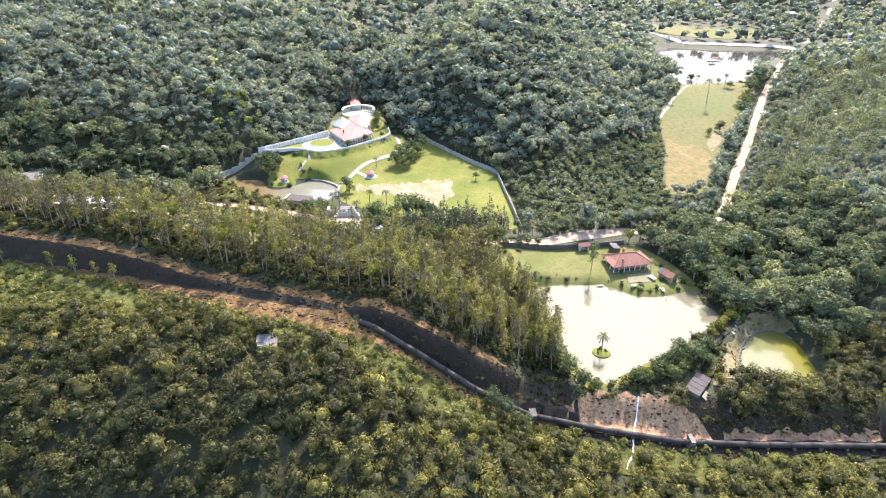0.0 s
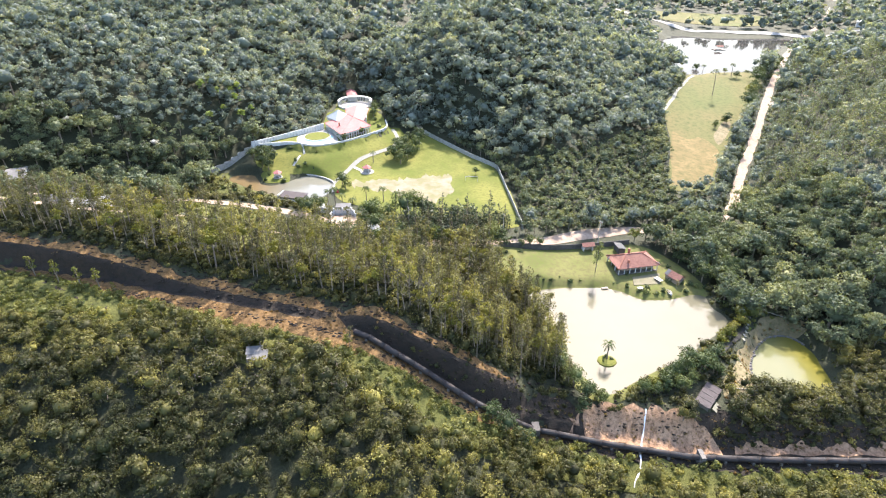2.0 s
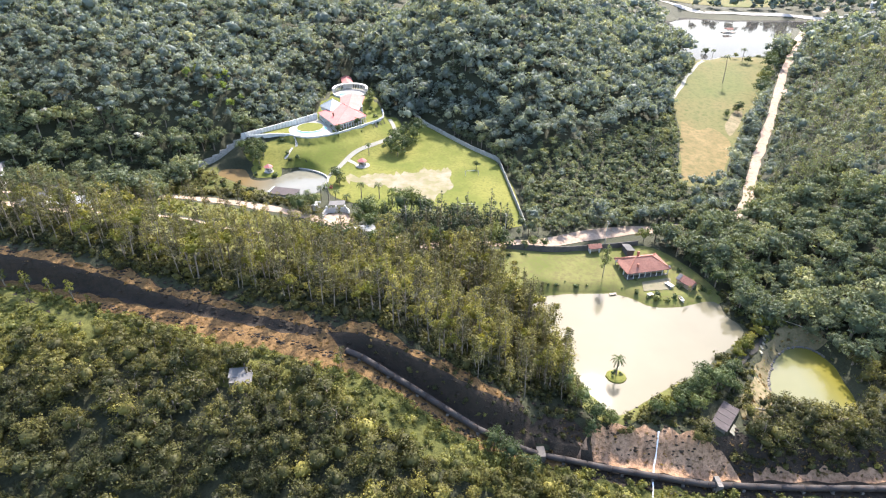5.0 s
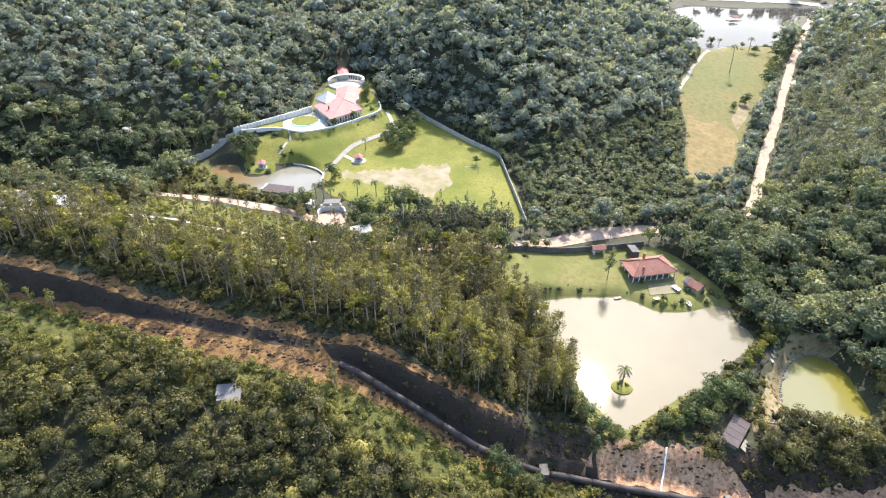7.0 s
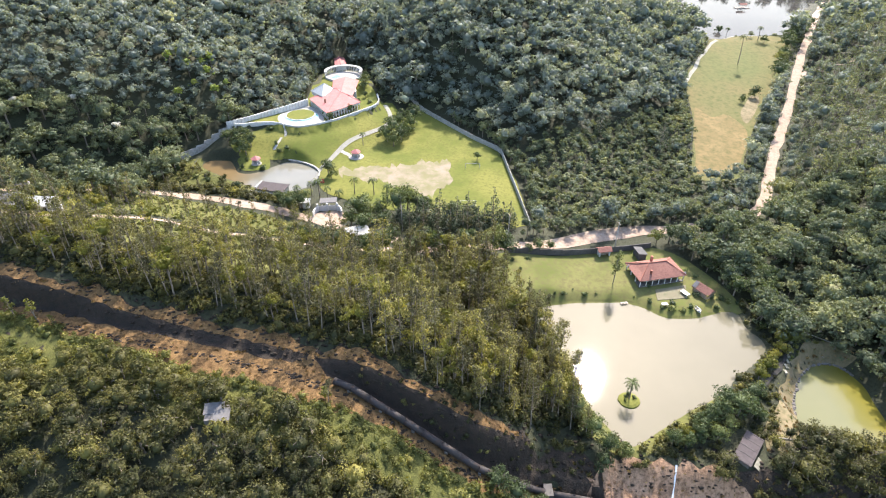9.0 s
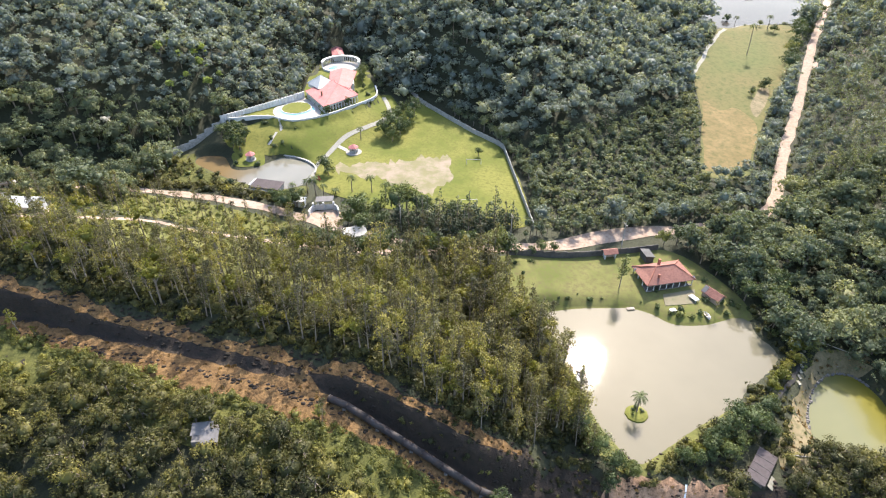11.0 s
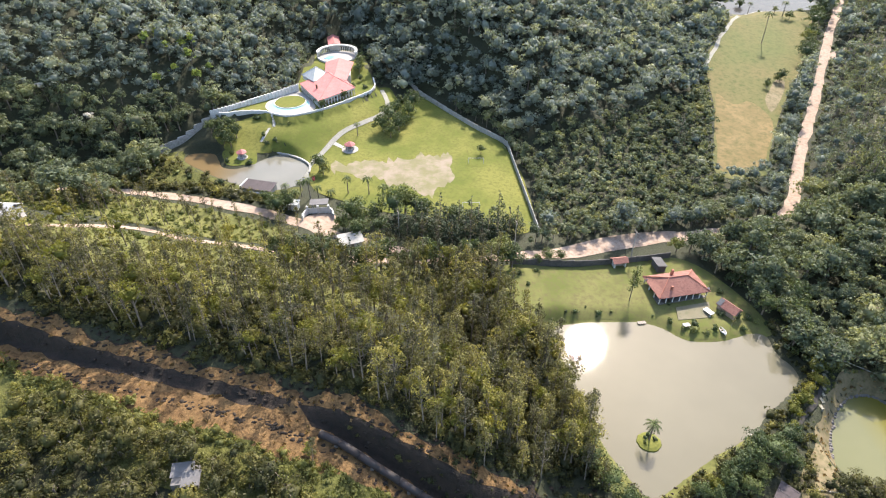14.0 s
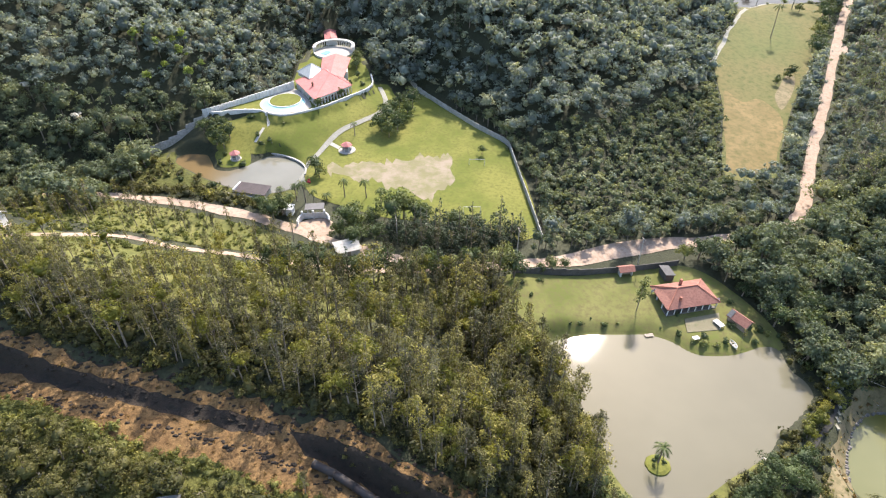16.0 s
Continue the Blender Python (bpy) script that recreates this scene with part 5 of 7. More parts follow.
jetty = thing("jetty", 52.4, 168.6, POND_Z, 8, "small timber jetty at the pond edge", "jetty")
for k in range(5):
    part("plank", slab(bmesh.new(), (-0.2 + k * 0.44, -0.5, 0.3), (0.18 + k * 0.44, 0.5, 0.36)), M["timber"], jetty)
for jx in (0.0, 1.6):
    for jy in (-0.4, 0.4):
        part("pile", rod(bmesh.new(), (jx, jy, -1.2), (jx, jy, 0.3), 0.07), M["timber"], jetty)

outbuilding = thing("outbuilding", 76.7, 171.6, z_at(76.7, 171.6), -58, "small outbuilding with patched red tile roof", "outbuilding")
part("wall", slab(bmesh.new(), (-2.6, -1.4, -0.6), (2.6, 1.4, 2.0)), M["shade_wall"], outbuilding)
for sy, wd in ((-1, 0), (1, 0)):
    part("roof", sheet(bmesh.new(), ((-2.9, sy * 1.9, 1.8), (2.9, sy * 1.9, 1.8), (2.9, 0, 3.2), (-2.9, 0, 3.2)), 0.12), M["tile"], outbuilding, "red tile roof slope")
part("roof_patch", sheet(bmesh.new(), ((-2.85, -1.85, 2.0), (-1.6, -1.85, 2.0), (-1.6, -0.2, 3.22), (-2.85, -0.2, 3.22)), 0.05), M["grey_roof"], outbuilding, "pale sheet patch")
part("door", slab(bmesh.new(), (2.58, -0.5, 0.0), (2.66, 0.5, 1.9)), M["timber"], outbuilding)

tool_shed = thing("tool_shed", 62.6, 188.2, z_at(62.6, 188.2), 100, "small shed with dark grey sloping roof", "shed")
part("wall", slab(bmesh.new(), (-1.9, -1.2, -0.5), (1.9, 1.2, 2.1)), M["dark_wall"], tool_shed)
part("roof", sheet(bmesh.new(), ((-2.2, -1.5, 2.15), (2.2, -1.5, 2.15), (2.2, 1.5, 2.65), (-2.2, 1.5, 2.65)), 0.1), M["slate"], tool_shed)
part("door", slab(bmesh.new(), (-0.5, -1.26, 0.0), (0.5, -1.19, 1.9)), M["timber"], tool_shed)

gatehouse = thing("gatehouse", 51.4, 188.9, z_at(51.4, 188.9), 9, "roadside gate with small red tiled roof", "gatehouse")
for gx0 in (-1.7, 1.5):
    part("pillar", slab(bmesh.new(), (gx0, -0.9, -0.4), (gx0 + 0.35, 0.9, 2.4)), M["white"], gatehouse)
for sy in (-1, 1):
    part("roof", sheet(bmesh.new(), ((-2.3, sy * 1.5, 2.2), (2.3, sy * 1.5, 2.2), (2.3, 0, 3.1), (-2.3, 0, 3.1)), 0.12), M["tile"], gatehouse)
for gx0 in (-1.32, 0.1):
    part("gate_leaf", slab(bmesh.new(), (gx0, -0.05, 0.0), (gx0 + 1.36, 0.05, 1.9)), M["timber"], gatehouse)
wall_run("wall_boundary_west", [(20, 186), (34, 188), (49.4, 189.6)], 2.1, 0.2, M["dark_wall"], "dark stained boundary wall along the road", 3.6)
wall_run("wall_boundary_east", [(53.6, 190.2), (60, 191.2), (67, 192.6)], 2.1, 0.2, M["dark_wall"], "dark stained boundary wall beside the gate", 3.4)

# utility poles and wires along the road
pole_spots = [(56.2, 193.4), (22.0, 195.2), (-12.0, 199.5)]
tops = []
pole_one = None
for px, py in pole_spots:
    if pole_one is None:
        pole_one = thing("utility_pole", px, py, z_at(px, py), 15, "grey utility pole with crossarm beside the road", "utility pole", "utility poles")
        part("shaft", rod(bmesh.new(), (0, 0, -0.6), (0, 0, 9.0), 0.15, 0.1), M["concrete"], pole_one)
        part("crossarm", slab(bmesh.new(), (-0.08, -1.0, 8.5), (0.08, 1.0, 8.65)), M["timber"], pole_one)
        for ky in (-0.85, 0.0, 0.85):
            part("insulator", rod(bmesh.new(), (0, ky, 8.65), (0, ky, 8.9), 0.06), M["white"], pole_one)
    else:
        copy_thing(pole_one, pose(px, py, z_at(px, py), 0, 0, 15))
    tops.append((px, py, z_at(px, py) + 8.9))
cable = thing("power_cable", *tops[0], 0, "sagging power cables between the poles", "cable")
for a, b in zip(tops[:-1], tops[1:]):
    for off in (-0.85, 0.85):
        bm = bmesh.new()
        last = None
        for k in range(13):
            t = k / 12
            p = (a[0] + (b[0] - a[0]) * t - off * 0.2, a[1] + (b[1] - a[1]) * t + off * 0.95, a[2] + (b[2] - a[2]) * t - 2.2 * t * (1 - t))
            if last:
                rod(bm, last, p, 0.025, None, 4)
            last = p
        part_w("wire", bm, M["dark_wall"], cable)

# ---- island in the pond ----
islet = thing("islet", 45.0, 132.6, POND_Z, 0, "small round grassy islet in the pond", "islet", "", "structure")
mound = bmesh.new()
rings = []
for k, (r, z) in enumerate(((2.9, -1.3), (2.65, -0.1), (2.5, 0.25), (1.8, 0.5), (0.9, 0.6), (0.02, 0.63))):
    rings.append([mound.verts.new((r * math.cos(j * math.pi / 12) * (1 + 0.05 * math.sin(j * 2.3)), r * 0.95 * math.sin(j * math.pi / 12), z)) for j in range(24)])
for a, b in zip(rings[:-1], rings[1:]):
    for j in range(24):
        mound.faces.new((a[j], a[(j + 1) % 24], b[(j + 1) % 24], b[j]))
part("mound", mound, M["lawn"], islet)


# ---- palms, conifers, single trees ----
def palm(h, fronds, length, seed, name="palm_tree", label="slender palm tree with drooping feathery fronds"):
    """A palm at the origin: ringed trunk, crown of feathered fronds."""
    rng = np.random.default_rng(seed)
    ob = thing(name, 0, 0, 0, 0, label, "palm", "palms")
    bend = rng.normal() * 0.03 * h
    pts = [(bend * (k / 8) ** 2, 0, -0.4 + (h + 0.4) * k / 8) for k in range(9)]
    bm = bmesh.new()
    for k in range(8):
        rod(bm, pts[k], pts[k + 1], 0.20 - 0.009 * k, 0.185 - 0.009 * k, 7)
    part("trunk", bm, M["bark"], ob)
    top = np.array(pts[-1])
    for k in range(fronds):
        ang, lift = k * 2.399 + rng.random() * 0.3, 0.9 - 1.1 * (k / fronds) + 0.2 * rng.normal()
        out = np.array((math.cos(ang), math.sin(ang), 0))
        side = np.array((-out[1], out[0], 0))
        bm = bmesh.new()
        spine = []
        for j in range(7):
            t = j / 6
            spine.append(top + out * length * (t * (0.96 - 0.2 * t)) + np.array((0, 0, 1)) * length * (lift * t - (0.55 + 0.5 * lift) * t * t * 1.1))
        for j in range(6):
            a, b = spine[j], spine[j + 1]
            w0, w1 = length * 0.2 * math.sin(math.pi * (0.12 + 0.80 * j / 6)), length * 0.2 * math.sin(math.pi * (0.12 + 0.80 * (j + 0.6) / 6))
            for s in (-1, 1):
                for half in (0.0, 0.5):
                    p, q = a + (b - a) * half, a + (b - a) * (half + 0.42)
                    tip = (p + q) / 2 + side * s * (w0 if half == 0 else w1) + (b - a) * 0.5 - np.array((0, 0, 0.32)) * (w0 if half == 0 else w1)
                    bm.faces.new([bm.verts.new(c) for c in ((p, q, tip) if s > 0 else (q, p, tip))])
            rod(bm, a, b, 0.035, 0.03, 3)
        part("frond", bm, M["leaf_palm"], ob)
    return ob


def conifer(seed, h, r, tiers=12):
    """A conical tree of drooping tufts."""
    rng = np.random.default_rng(seed)
    cs, rs, sticks = [], [], [limb((0, 0, -0.4), (0, 0, h), 0.17, 0.03)]
    for k in range(tiers):
        u = k / (tiers - 1)
        ring = r * (1 - u) * 0.8 + 0.12
        m = max(int(6 * (1 - u)), 1)
        for j in range(m):
            ang = j * 2 * math.pi / m + k * 0.9 + rng.random() * 0.5
            c = np.array((math.cos(ang) * ring, math.sin(ang) * ring, h * (0.16 + 0.8 * u ** 0.85) - 0.25 * ring + rng.normal() * 0.15))
            cs.append(c)
            rs.append(0.36 + 0.42 * r * (1 - u) * 0.8)
            sticks.append(limb((0, 0, c[2] + 0.2), c, 0.04, 0.015, 3))
    return leaf_cloud(rng, cs, rs, 28, 0.24, 0.75), joined(sticks)


def stand(model, x, y, turn=0.0, size=1.0, sink=0.0, used=set()):
    """Puts the model, or a copy of it, on the land."""
    m = pose(x, y, z_at(x, y) - sink, 0, 0, turn)
    if model.name in used:
        ob = copy_thing(model, m)
    else:
        used.add(model.name)
        ob = model
        ob.matrix_basis = m
    ob.scale = (size, size, size)
    return ob


islet_palm = palm(5.6, 15, 2.5, 5, "palm_tree", "palm tree standing on the pond islet")
islet_palm.matrix_basis = pose(45.0, 132.8, POND_Z + 0.55)
garden_palm = palm(6.5, 14, 2.4, 6)
for px, py, sz in ((-30.5, 224, 1.0), (-23.5, 223.5, 1.0), (-18.2, 217.5, 1.1), (-42.5, 221, 1.15), (-45.5, 222, 0.9), (-39.5, 219.5, 0.85), (-31.5, 262, 0.85), (-16.0, 214.5, 0.95), (178, 374, 1.1), (163, 381, 0.9)):
    stand(garden_palm, px, py, px * 37 % 360, sz)
tall_palm = palm(14.5, 14, 3.0, 8, "palm_tree", "tall slender palm tree standing alone in the meadow")
stand(tall_palm, 153.6, 340.5)
fat_palm = palm(2.2, 16, 2.4, 9, "palm_tree", "short bushy palm beside the garden pond")
for px, py, sz in ((-51.8, 226.4, 0.9), (-47.5, 221.5, 1.1), (-49.5, 219.5, 0.9), (-36.0, 222.5, 1.0)):
    stand(fat_palm, px, py, px * 53 % 360, sz)

PINE = [tree_thing("conifer", conifer(90 + k, 8.5 + k, 2.1 + 0.15 * k), M["leaf_pine"], M["bark"], "dark conical conifer in the row below the pitch", "conifers") for k in range(3)]
rng = np.random.default_rng(21)
for k, (px, py) in enumerate(((-7, 203), (-3.6, 201), (0.2, 203.5), (2.6, 199), (5.8, 202), (9.2, 199.5), (11.6, 203), (14.6, 200.5), (17.6, 203.4), (20.8, 201.2), (23.4, 203.2), (-1, 196.5), (3.5, 194.8), (7.6, 196), (-5, 197), (12.4, 196.8), (17, 197.6), (-9.5, 199), (-12.5, 202.5))):
    stand(PINE[k % 3], px, py, k * 77, 1.0 + 0.4 * rng.random())

BROAD = [tree_thing("broadleaf_tree", broad_tree(110 + k, 2.9 + 0.3 * k, 6.6 + 0.8 * k, 20, 44, 0.26, 0.5, 0.28), M["leaf_far_own"], M["bark"], "round-crowned broadleaf tree in the grounds", "broadleaf trees") for k in range(4)]
WIDE = [tree_thing("spreading_tree", broad_tree(120 + k, 5.2 + 0.5 * k, 8.6 + k, 34, 56, 0.29, 0.56, 0.22), M["leaf_far_own"], M["bark"], "wide spreading tree with dense dark crown", "spreading trees") for k in range(2)]
BUSH = [tree_thing("bush", broad_tree(130 + k, 1.25 + 0.2 * k, 1.9 + 0.3 * k, 7, 45, 0.16, 0.6), M["leaf_far_own"], M["bark"], "rounded dark green garden bush", "bushes") for k in range(3)]
YELLOW = [tree_thing("yellow_green_tree", broad_tree(140 + k, 1.9 + 0.3 * k, 4.4 + 0.6 * k, 10, 55, 0.21, 0.6), M["leaf_yellow"], M["bark"], "bright yellow-green tree on a bank", "yellow-green trees") for k in range(2)]
GUMONE = [tree_thing("gum_tree", GUM[k], M["leaf_euc_own"], M["pale_bark"], "tall slim tree standing alone on the grass", "lone gum trees") for k in range(2)]

# trees of the villa and the pitch
for k, (px, py, sz) in enumerate(((-19, 262, 1.15), (-22, 266, 1.2), (-16, 266, 1.1), (-20, 271, 1.2), (-15.5, 272, 1.1), (-18, 277, 1.15), (-13, 278, 1.0), (-11, 284, 1.1), (-16, 283, 1.1),
                                  (-81.5, 258, 1.0), (-79, 261, 0.75), (-85.5, 258.5, 0.75), (-80, 254, 1.2), (-76, 257, 1.0), (-77, 252.5, 0.9), (-42, 238, 0.9), (-40.5, 235.5, 0.8), (4.2, 206.5, 1.1), (-11, 212.5, 1.45), (-14, 210, 1.4),
                                  (-4, 213, 0.95), (-7, 209.5, 1.35), (10, 206.5, 0.9), (-27, 206.5, 1.3), (-23.5, 204, 1.3), (-29, 202.5, 0.95), (-20, 207.5, 1.0), (15, 250, 0.5), (-36, 316, 0.9), (-35, 312, 0.8),
                                  (-48.5, 214, 1.0), (-50.5, 211.5, 1.0), (-53, 214.5, 0.9), (-56, 217, 0.8), (-24, 199, 1.0), (-18, 200, 0.9))):
    stand(BROAD[k % 4], px, py, k * 61, sz)
for k, (px, py) in enumerate(((-45.5, 269.5), (-36.8, 278.2), (-70.5, 266.8), (-57, 262.2), (-64, 253.5), (-76.6, 244.6), (-76, 249.6), (-68.6, 244.4), (-61, 254.6), (-66, 257.5), (-98, 238), (-92, 236), (-86, 233), (-80, 231), (-74, 229.5), (-96, 232),
                              (-88, 237.5), (-101, 243), (-30, 287), (-31.5, 293))):
    stand(BUSH[k % 3], px, py, k * 43, 0.8 + 0.5 * ((k * 7) % 5) / 5)
for px, py in ((-45.6, 271.8), (-38.5, 281.2)):
    stand(BROAD[1], px, py, px * 9, 0.62)
flower_bush = tree_thing("flowering_bush", broad_tree(151, 1.0, 1.6, 5, 45, 0.13, 0.6), M["blossom"], M["bark"], "red flowering bush beside the footpath")
flower_bush["category"] = "bush"
stand(flower_bush, -43.4, 232.5)

# trees about the pond house and the pond banks
slim_pine = tree_thing("slender_pine", gum_tree(183, 1.9, 10.8, 16, 48, 0.22), M["leaf_far_own"], M["bark"], "tall slender pine alone on the house lawn")
stand(slim_pine, 51.3, 175.4, 40)
for k, (px, py, sz) in enumerate(((86, 186, 1.1), (83, 190, 1.0), (79, 193, 1.05), (74, 195.5, 0.95), (81, 181, 0.8), (88.5, 179, 1.1), (85, 175.5, 1.1), (85.5, 171, 1.0), (84, 183, 1.15), (70, 195.5, 0.8), (62, 125.5, 0.8), (66, 130, 0.85), (57, 121.5, 0.75), (59, 124, 0.7), (36, 117.5, 0.8), (33.5, 121, 0.9),
                                  (34.5, 115, 0.8), (40, 116.6, 0.7), (51, 120, 0.6), (30.5, 126, 0.9), (31, 133, 0.85), (71.5, 127, 0.7), (34.6, 190.4, 0.55), (31, 189.4, 0.6), (27.4, 188, 0.58))):
    stand(BROAD[k % 4], px, py, k * 83, sz)
for k, (px, py, sz) in enumerate(((58, 122.6, 0.75), (61, 125.6, 0.85), (64.5, 127.4, 0.85), (68.4, 127.6, 0.9), (70.6, 130.6, 0.8), (64.2, 123.6, 0.7), (61, 120.8, 0.7), (73.4, 131.8, 0.75), (54.5, 119.6, 0.65), (72.5, 126.5, 0.6))):
    stand(BROAD[k % 4], px, py, k * 97, sz)
for px, py, sz in ((91, 160, 1.0), (92.5, 169, 1.0), (95.5, 176, 0.95), (94, 152.5, 0.6)):
    stand(WIDE[int(px) % 2], px, py, px * 5, sz)
for k, (px, py) in enumerate(((75.6, 135), (78, 138.5), (81.6, 141.5), (84.3, 144.6), (88, 148), (89, 151), (54, 121.4))):
    stand(YELLOW[k % 2], px, py, k * 71, 0.9 + 0.12 * (k % 3))
for k, (px, py) in enumerate(((60.2, 168.2), (66.2, 167), (65.2, 164.8), (71.2, 165.5), (74.6, 170.8), (78.5, 170), (82.5, 168), (81, 169.3), (45.6, 171.8), (39, 172.8), (56.5, 170.5), (33.5, 171), (85, 167.5), (61.5, 174.4), (76.6, 178.5), (24, 178), (36, 171.2), (42.5, 171.3), (63, 165.8), (68.5, 164.3), (78.5, 166), (22, 182), (27, 184.2))):
    stand(BUSH[k % 3], px, py, k * 57, (0.75 if k > 7 else 1.0) * (0.5 if k in (8, 9, 10, 11) else 1.0))
stand(GUMONE[1], 75.4, 166, 10, 0.35)
# young trees on the bench of the dug bank, and the big one by the pipe
YOUNG = [tree_thing("young_tree", gum_tree(171 + k, 1.15, 5.4 + 0.5 * k, 9, 30, 0.2), M["leaf_yellow"], M["pale_bark"], "slender young tree at the foot of the bank", "young trees") for k in range(2)]
for k, (px, py, sz) in enumerate(((-110.8, 144.2, 1.1), (-103, 141.6, 1.2), (-96.4, 140.2, 1.1), (-91, 139.2, 1.1), (-86.4, 137.9, 0.55), (-128, 148.4, 1.0))):
    stand(YOUNG[k % 2], px, py, px * 31, sz)
for px, py, sz in ((15, 105.5, 0.75), (11.5, 106.6, 0.7), (18.5, 104.5, 0.75), (20.5, 106.5, 0.6)):
    stand(BROAD[int(px) % 4], px, py, px * 31, sz)
# meadow
for k, (px, py, sz) in enumerate(((146, 304, 0.6), (139.5, 299, 0.55), (141, 302, 0.4), (176, 379, 0.5), (150, 384, 0.6))):
    stand(BROAD[k % 4], px, py, k * 51, sz)

# pale and lime-green crowns that stand out in the hill forest
PALE = tree_thing("silver_tree", broad_tree(161, 1.9, 8.2, 9, 24, 0.3, 0.6), M["leaf_pale"], M["bark"], "silvery pale-leaved tree rising from the forest", "silver trees")
for px, py, sz in ((-162, 245, 1.1), (-123, 249, 1.0), (-154, 244, 0.9), (-168, 300, 1.2), (-126, 246.5, 0.8), (-137, 252, 1.0), (-88, 300, 0.8), (65.6, 131.4, 0.5)):
    stand(PALE, px, py, px * 17 % 360, sz)
LIME = tree_thing("lime_green_tree", broad_tree(162, 2.3, 8.6, 10, 30, 0.32, 0.45), M["leaf_lime"], M["bark"], "lime-green tree in the hill forest", "lime-green trees")
for px, py, sz in ((-105, 283, 1.0), (-101, 286, 0.9), (-94, 279, 1.0), (-106, 271, 0.9), (-98, 290, 1.0), (-112, 282, 1.1), (-109, 287, 0.9), (-97, 283, 1.1), (-102, 277, 0.8), (-91, 284, 0.8)):
    stand(LIME, px, py, px * 29 % 360, sz)

DARK = tree_thing("dark_conifer", conifer(185, 11.5, 2.6, 11), M["leaf_pine"], M["bark"], "dark conifer rising above the hill forest", "dark conifers")
for k, (px, py) in enumerate(((38, 279), (25, 302), (65, 261), (89, 256), (81, 283), (24, 321), (56, 291), (6, 310), (39, 331), (109, 365))):
    stand(DARK, px, py, k * 77, 0.85 + 0.1 * (k % 4))

# dense trees on the near side of the clay road
for k, px in enumerate(range(-44, 23, 4)):
    py = 183.5 + 1.6 * math.sin(px * 1.7)
    if k % 3 == 2:
        stand(PINE[k % 2], px, py, k * 31, 1.15)
    else:
        stand(BROAD[k % 4], px, py, k * 47, 1.25 + 0.15 * (k % 3))
# trees between the meadow and the lake, and along the far clay road
stand(WIDE[0], 216, 400, 0, 1.3)
stand(WIDE[1], 213, 394, 70, 0.9)
for k, (px, py, sz) in enumerate(((179.5, 369.7, 0.8), (165, 395.8, 0.8), (147.6, 304.9, 0.8), (205, 388, 1.3), (201, 381, 1.2), (196, 374, 1.2), (190, 366, 1.3), (186, 358, 1.2), (181, 349, 1.2), (176, 341, 1.2), (171, 332, 1.1), (166, 323, 1.2))):
    stand(BROAD[k % 4], px, py, k * 39, sz)
# low plants on the islet
for k, (px, py) in enumerate(((43.9, 132.2), (46.2, 132.9), (45.1, 133.9), (44.4, 133.4))):
    stand(BUSH[k % 3], px, py, k * 80, 0.55, z_at(px, py) - POND_Z - 0.35)
stand(GUMONE[0], -21.6, 116.4, 20, 0.55)
stand(YELLOW[1], -22.4, 117.6, 90, 0.7)
# trees of the villa's own garden
for k, (px, py, sz) in enumerate(((-48.4, 276.4, 0.55), (-36.3, 289.5, 0.6), (-35.4, 307.5, 0.75), (-35.6, 312.4, 0.7), (-74.6, 287.5, 0.6), (-34.0, 300.0, 0.5))):
    stand(BROAD[k % 4], px, py, k * 66, sz)

# ---- the villa on its terrace ----
VZ = 6.0
villa = thing("villa", -46.5, 287.0, VZ, 0, "white arcaded villa with faded red roofs", "villa")
EF, ER, EB, EL = np.array((-47.0, 271.9)), np.array((-34.4, 285.6)), np.array((-43.6, 301.5)), np.array((-57.8, 289.8))
mid = (EF + ER + EB + EL) / 4
body = [mid + (c - mid) * 0.78 for c in (EF, ER, EB, EL)]
part_w("wall", prism(bmesh.new(), body, VZ - 0.3, 9.6), M["shade_wall"], villa, "walls behind the arcade, browned to deepen its shade")
peak_a, peak_b = (-43.4, 290.2, 12.1), (-46.6, 295.0, 12.1)
rf = bmesh.new()
eaves = [(*c, 9.2) for c in (EF, ER, EB, EL)]
for f in ((eaves[0], eaves[1], peak_a), (eaves[1], eaves[2], peak_b, peak_a), (eaves[2], eaves[3], peak_b), (eaves[3], eaves[0], peak_a, peak_b)):
    sheet(rf, f, 0.16)
part_w("roof", rf, M["pink_tile"], villa, "faded red hipped tile roof")
for p, q in ((eaves[0], peak_a), (eaves[1], peak_a), (eaves[2], peak_b), (eaves[3], peak_b), (peak_a, peak_b)):
    part_w("ridge_cap", rod(bmesh.new(), p, q, 0.14), M["pink_tile"], villa)
for a, b, n in ((EF, ER, 12), (EL, EF, 13)):
    a, b = mid + (a - mid) * 0.95, mid + (b - mid) * 0.95
    for k in range(n):
        part_w("arch", arch_panel(bmesh.new(), a + (b - a) * k / n, a + (b - a) * (k + 1) / n, VZ - 0.1, 9.1, 0.28), M["white"], villa, "white arched bay")
for a, b, n in ((body[0], body[1], 5), (body[3], body[0], 5)):
    u = (b - a) / np.linalg.norm(b - a)
    nrm = np.array((u[1], -u[0]))
    for k in range(n):
        c = a + (b - a) * (k + 0.5) / n
        q = [c - u * 0.6 + nrm * 0.02, c + u * 0.6 + nrm * 0.02, c + u * 0.6 + nrm * 0.08, c - u * 0.6 + nrm * 0.08]
        win = part_w("window", prism(bmesh.new(), q, VZ + 0.6, VZ + 2.3), M["timber"], villa)
        q = [c - u * 0.5 + nrm * 0.09, c + u * 0.5 + nrm * 0.09, c + u * 0.5 + nrm * 0.11, c - u * 0.5 + nrm * 0.11]
        part_w("pane", prism(bmesh.new(), q, VZ + 0.7, VZ + 2.2), M["pane"], win)
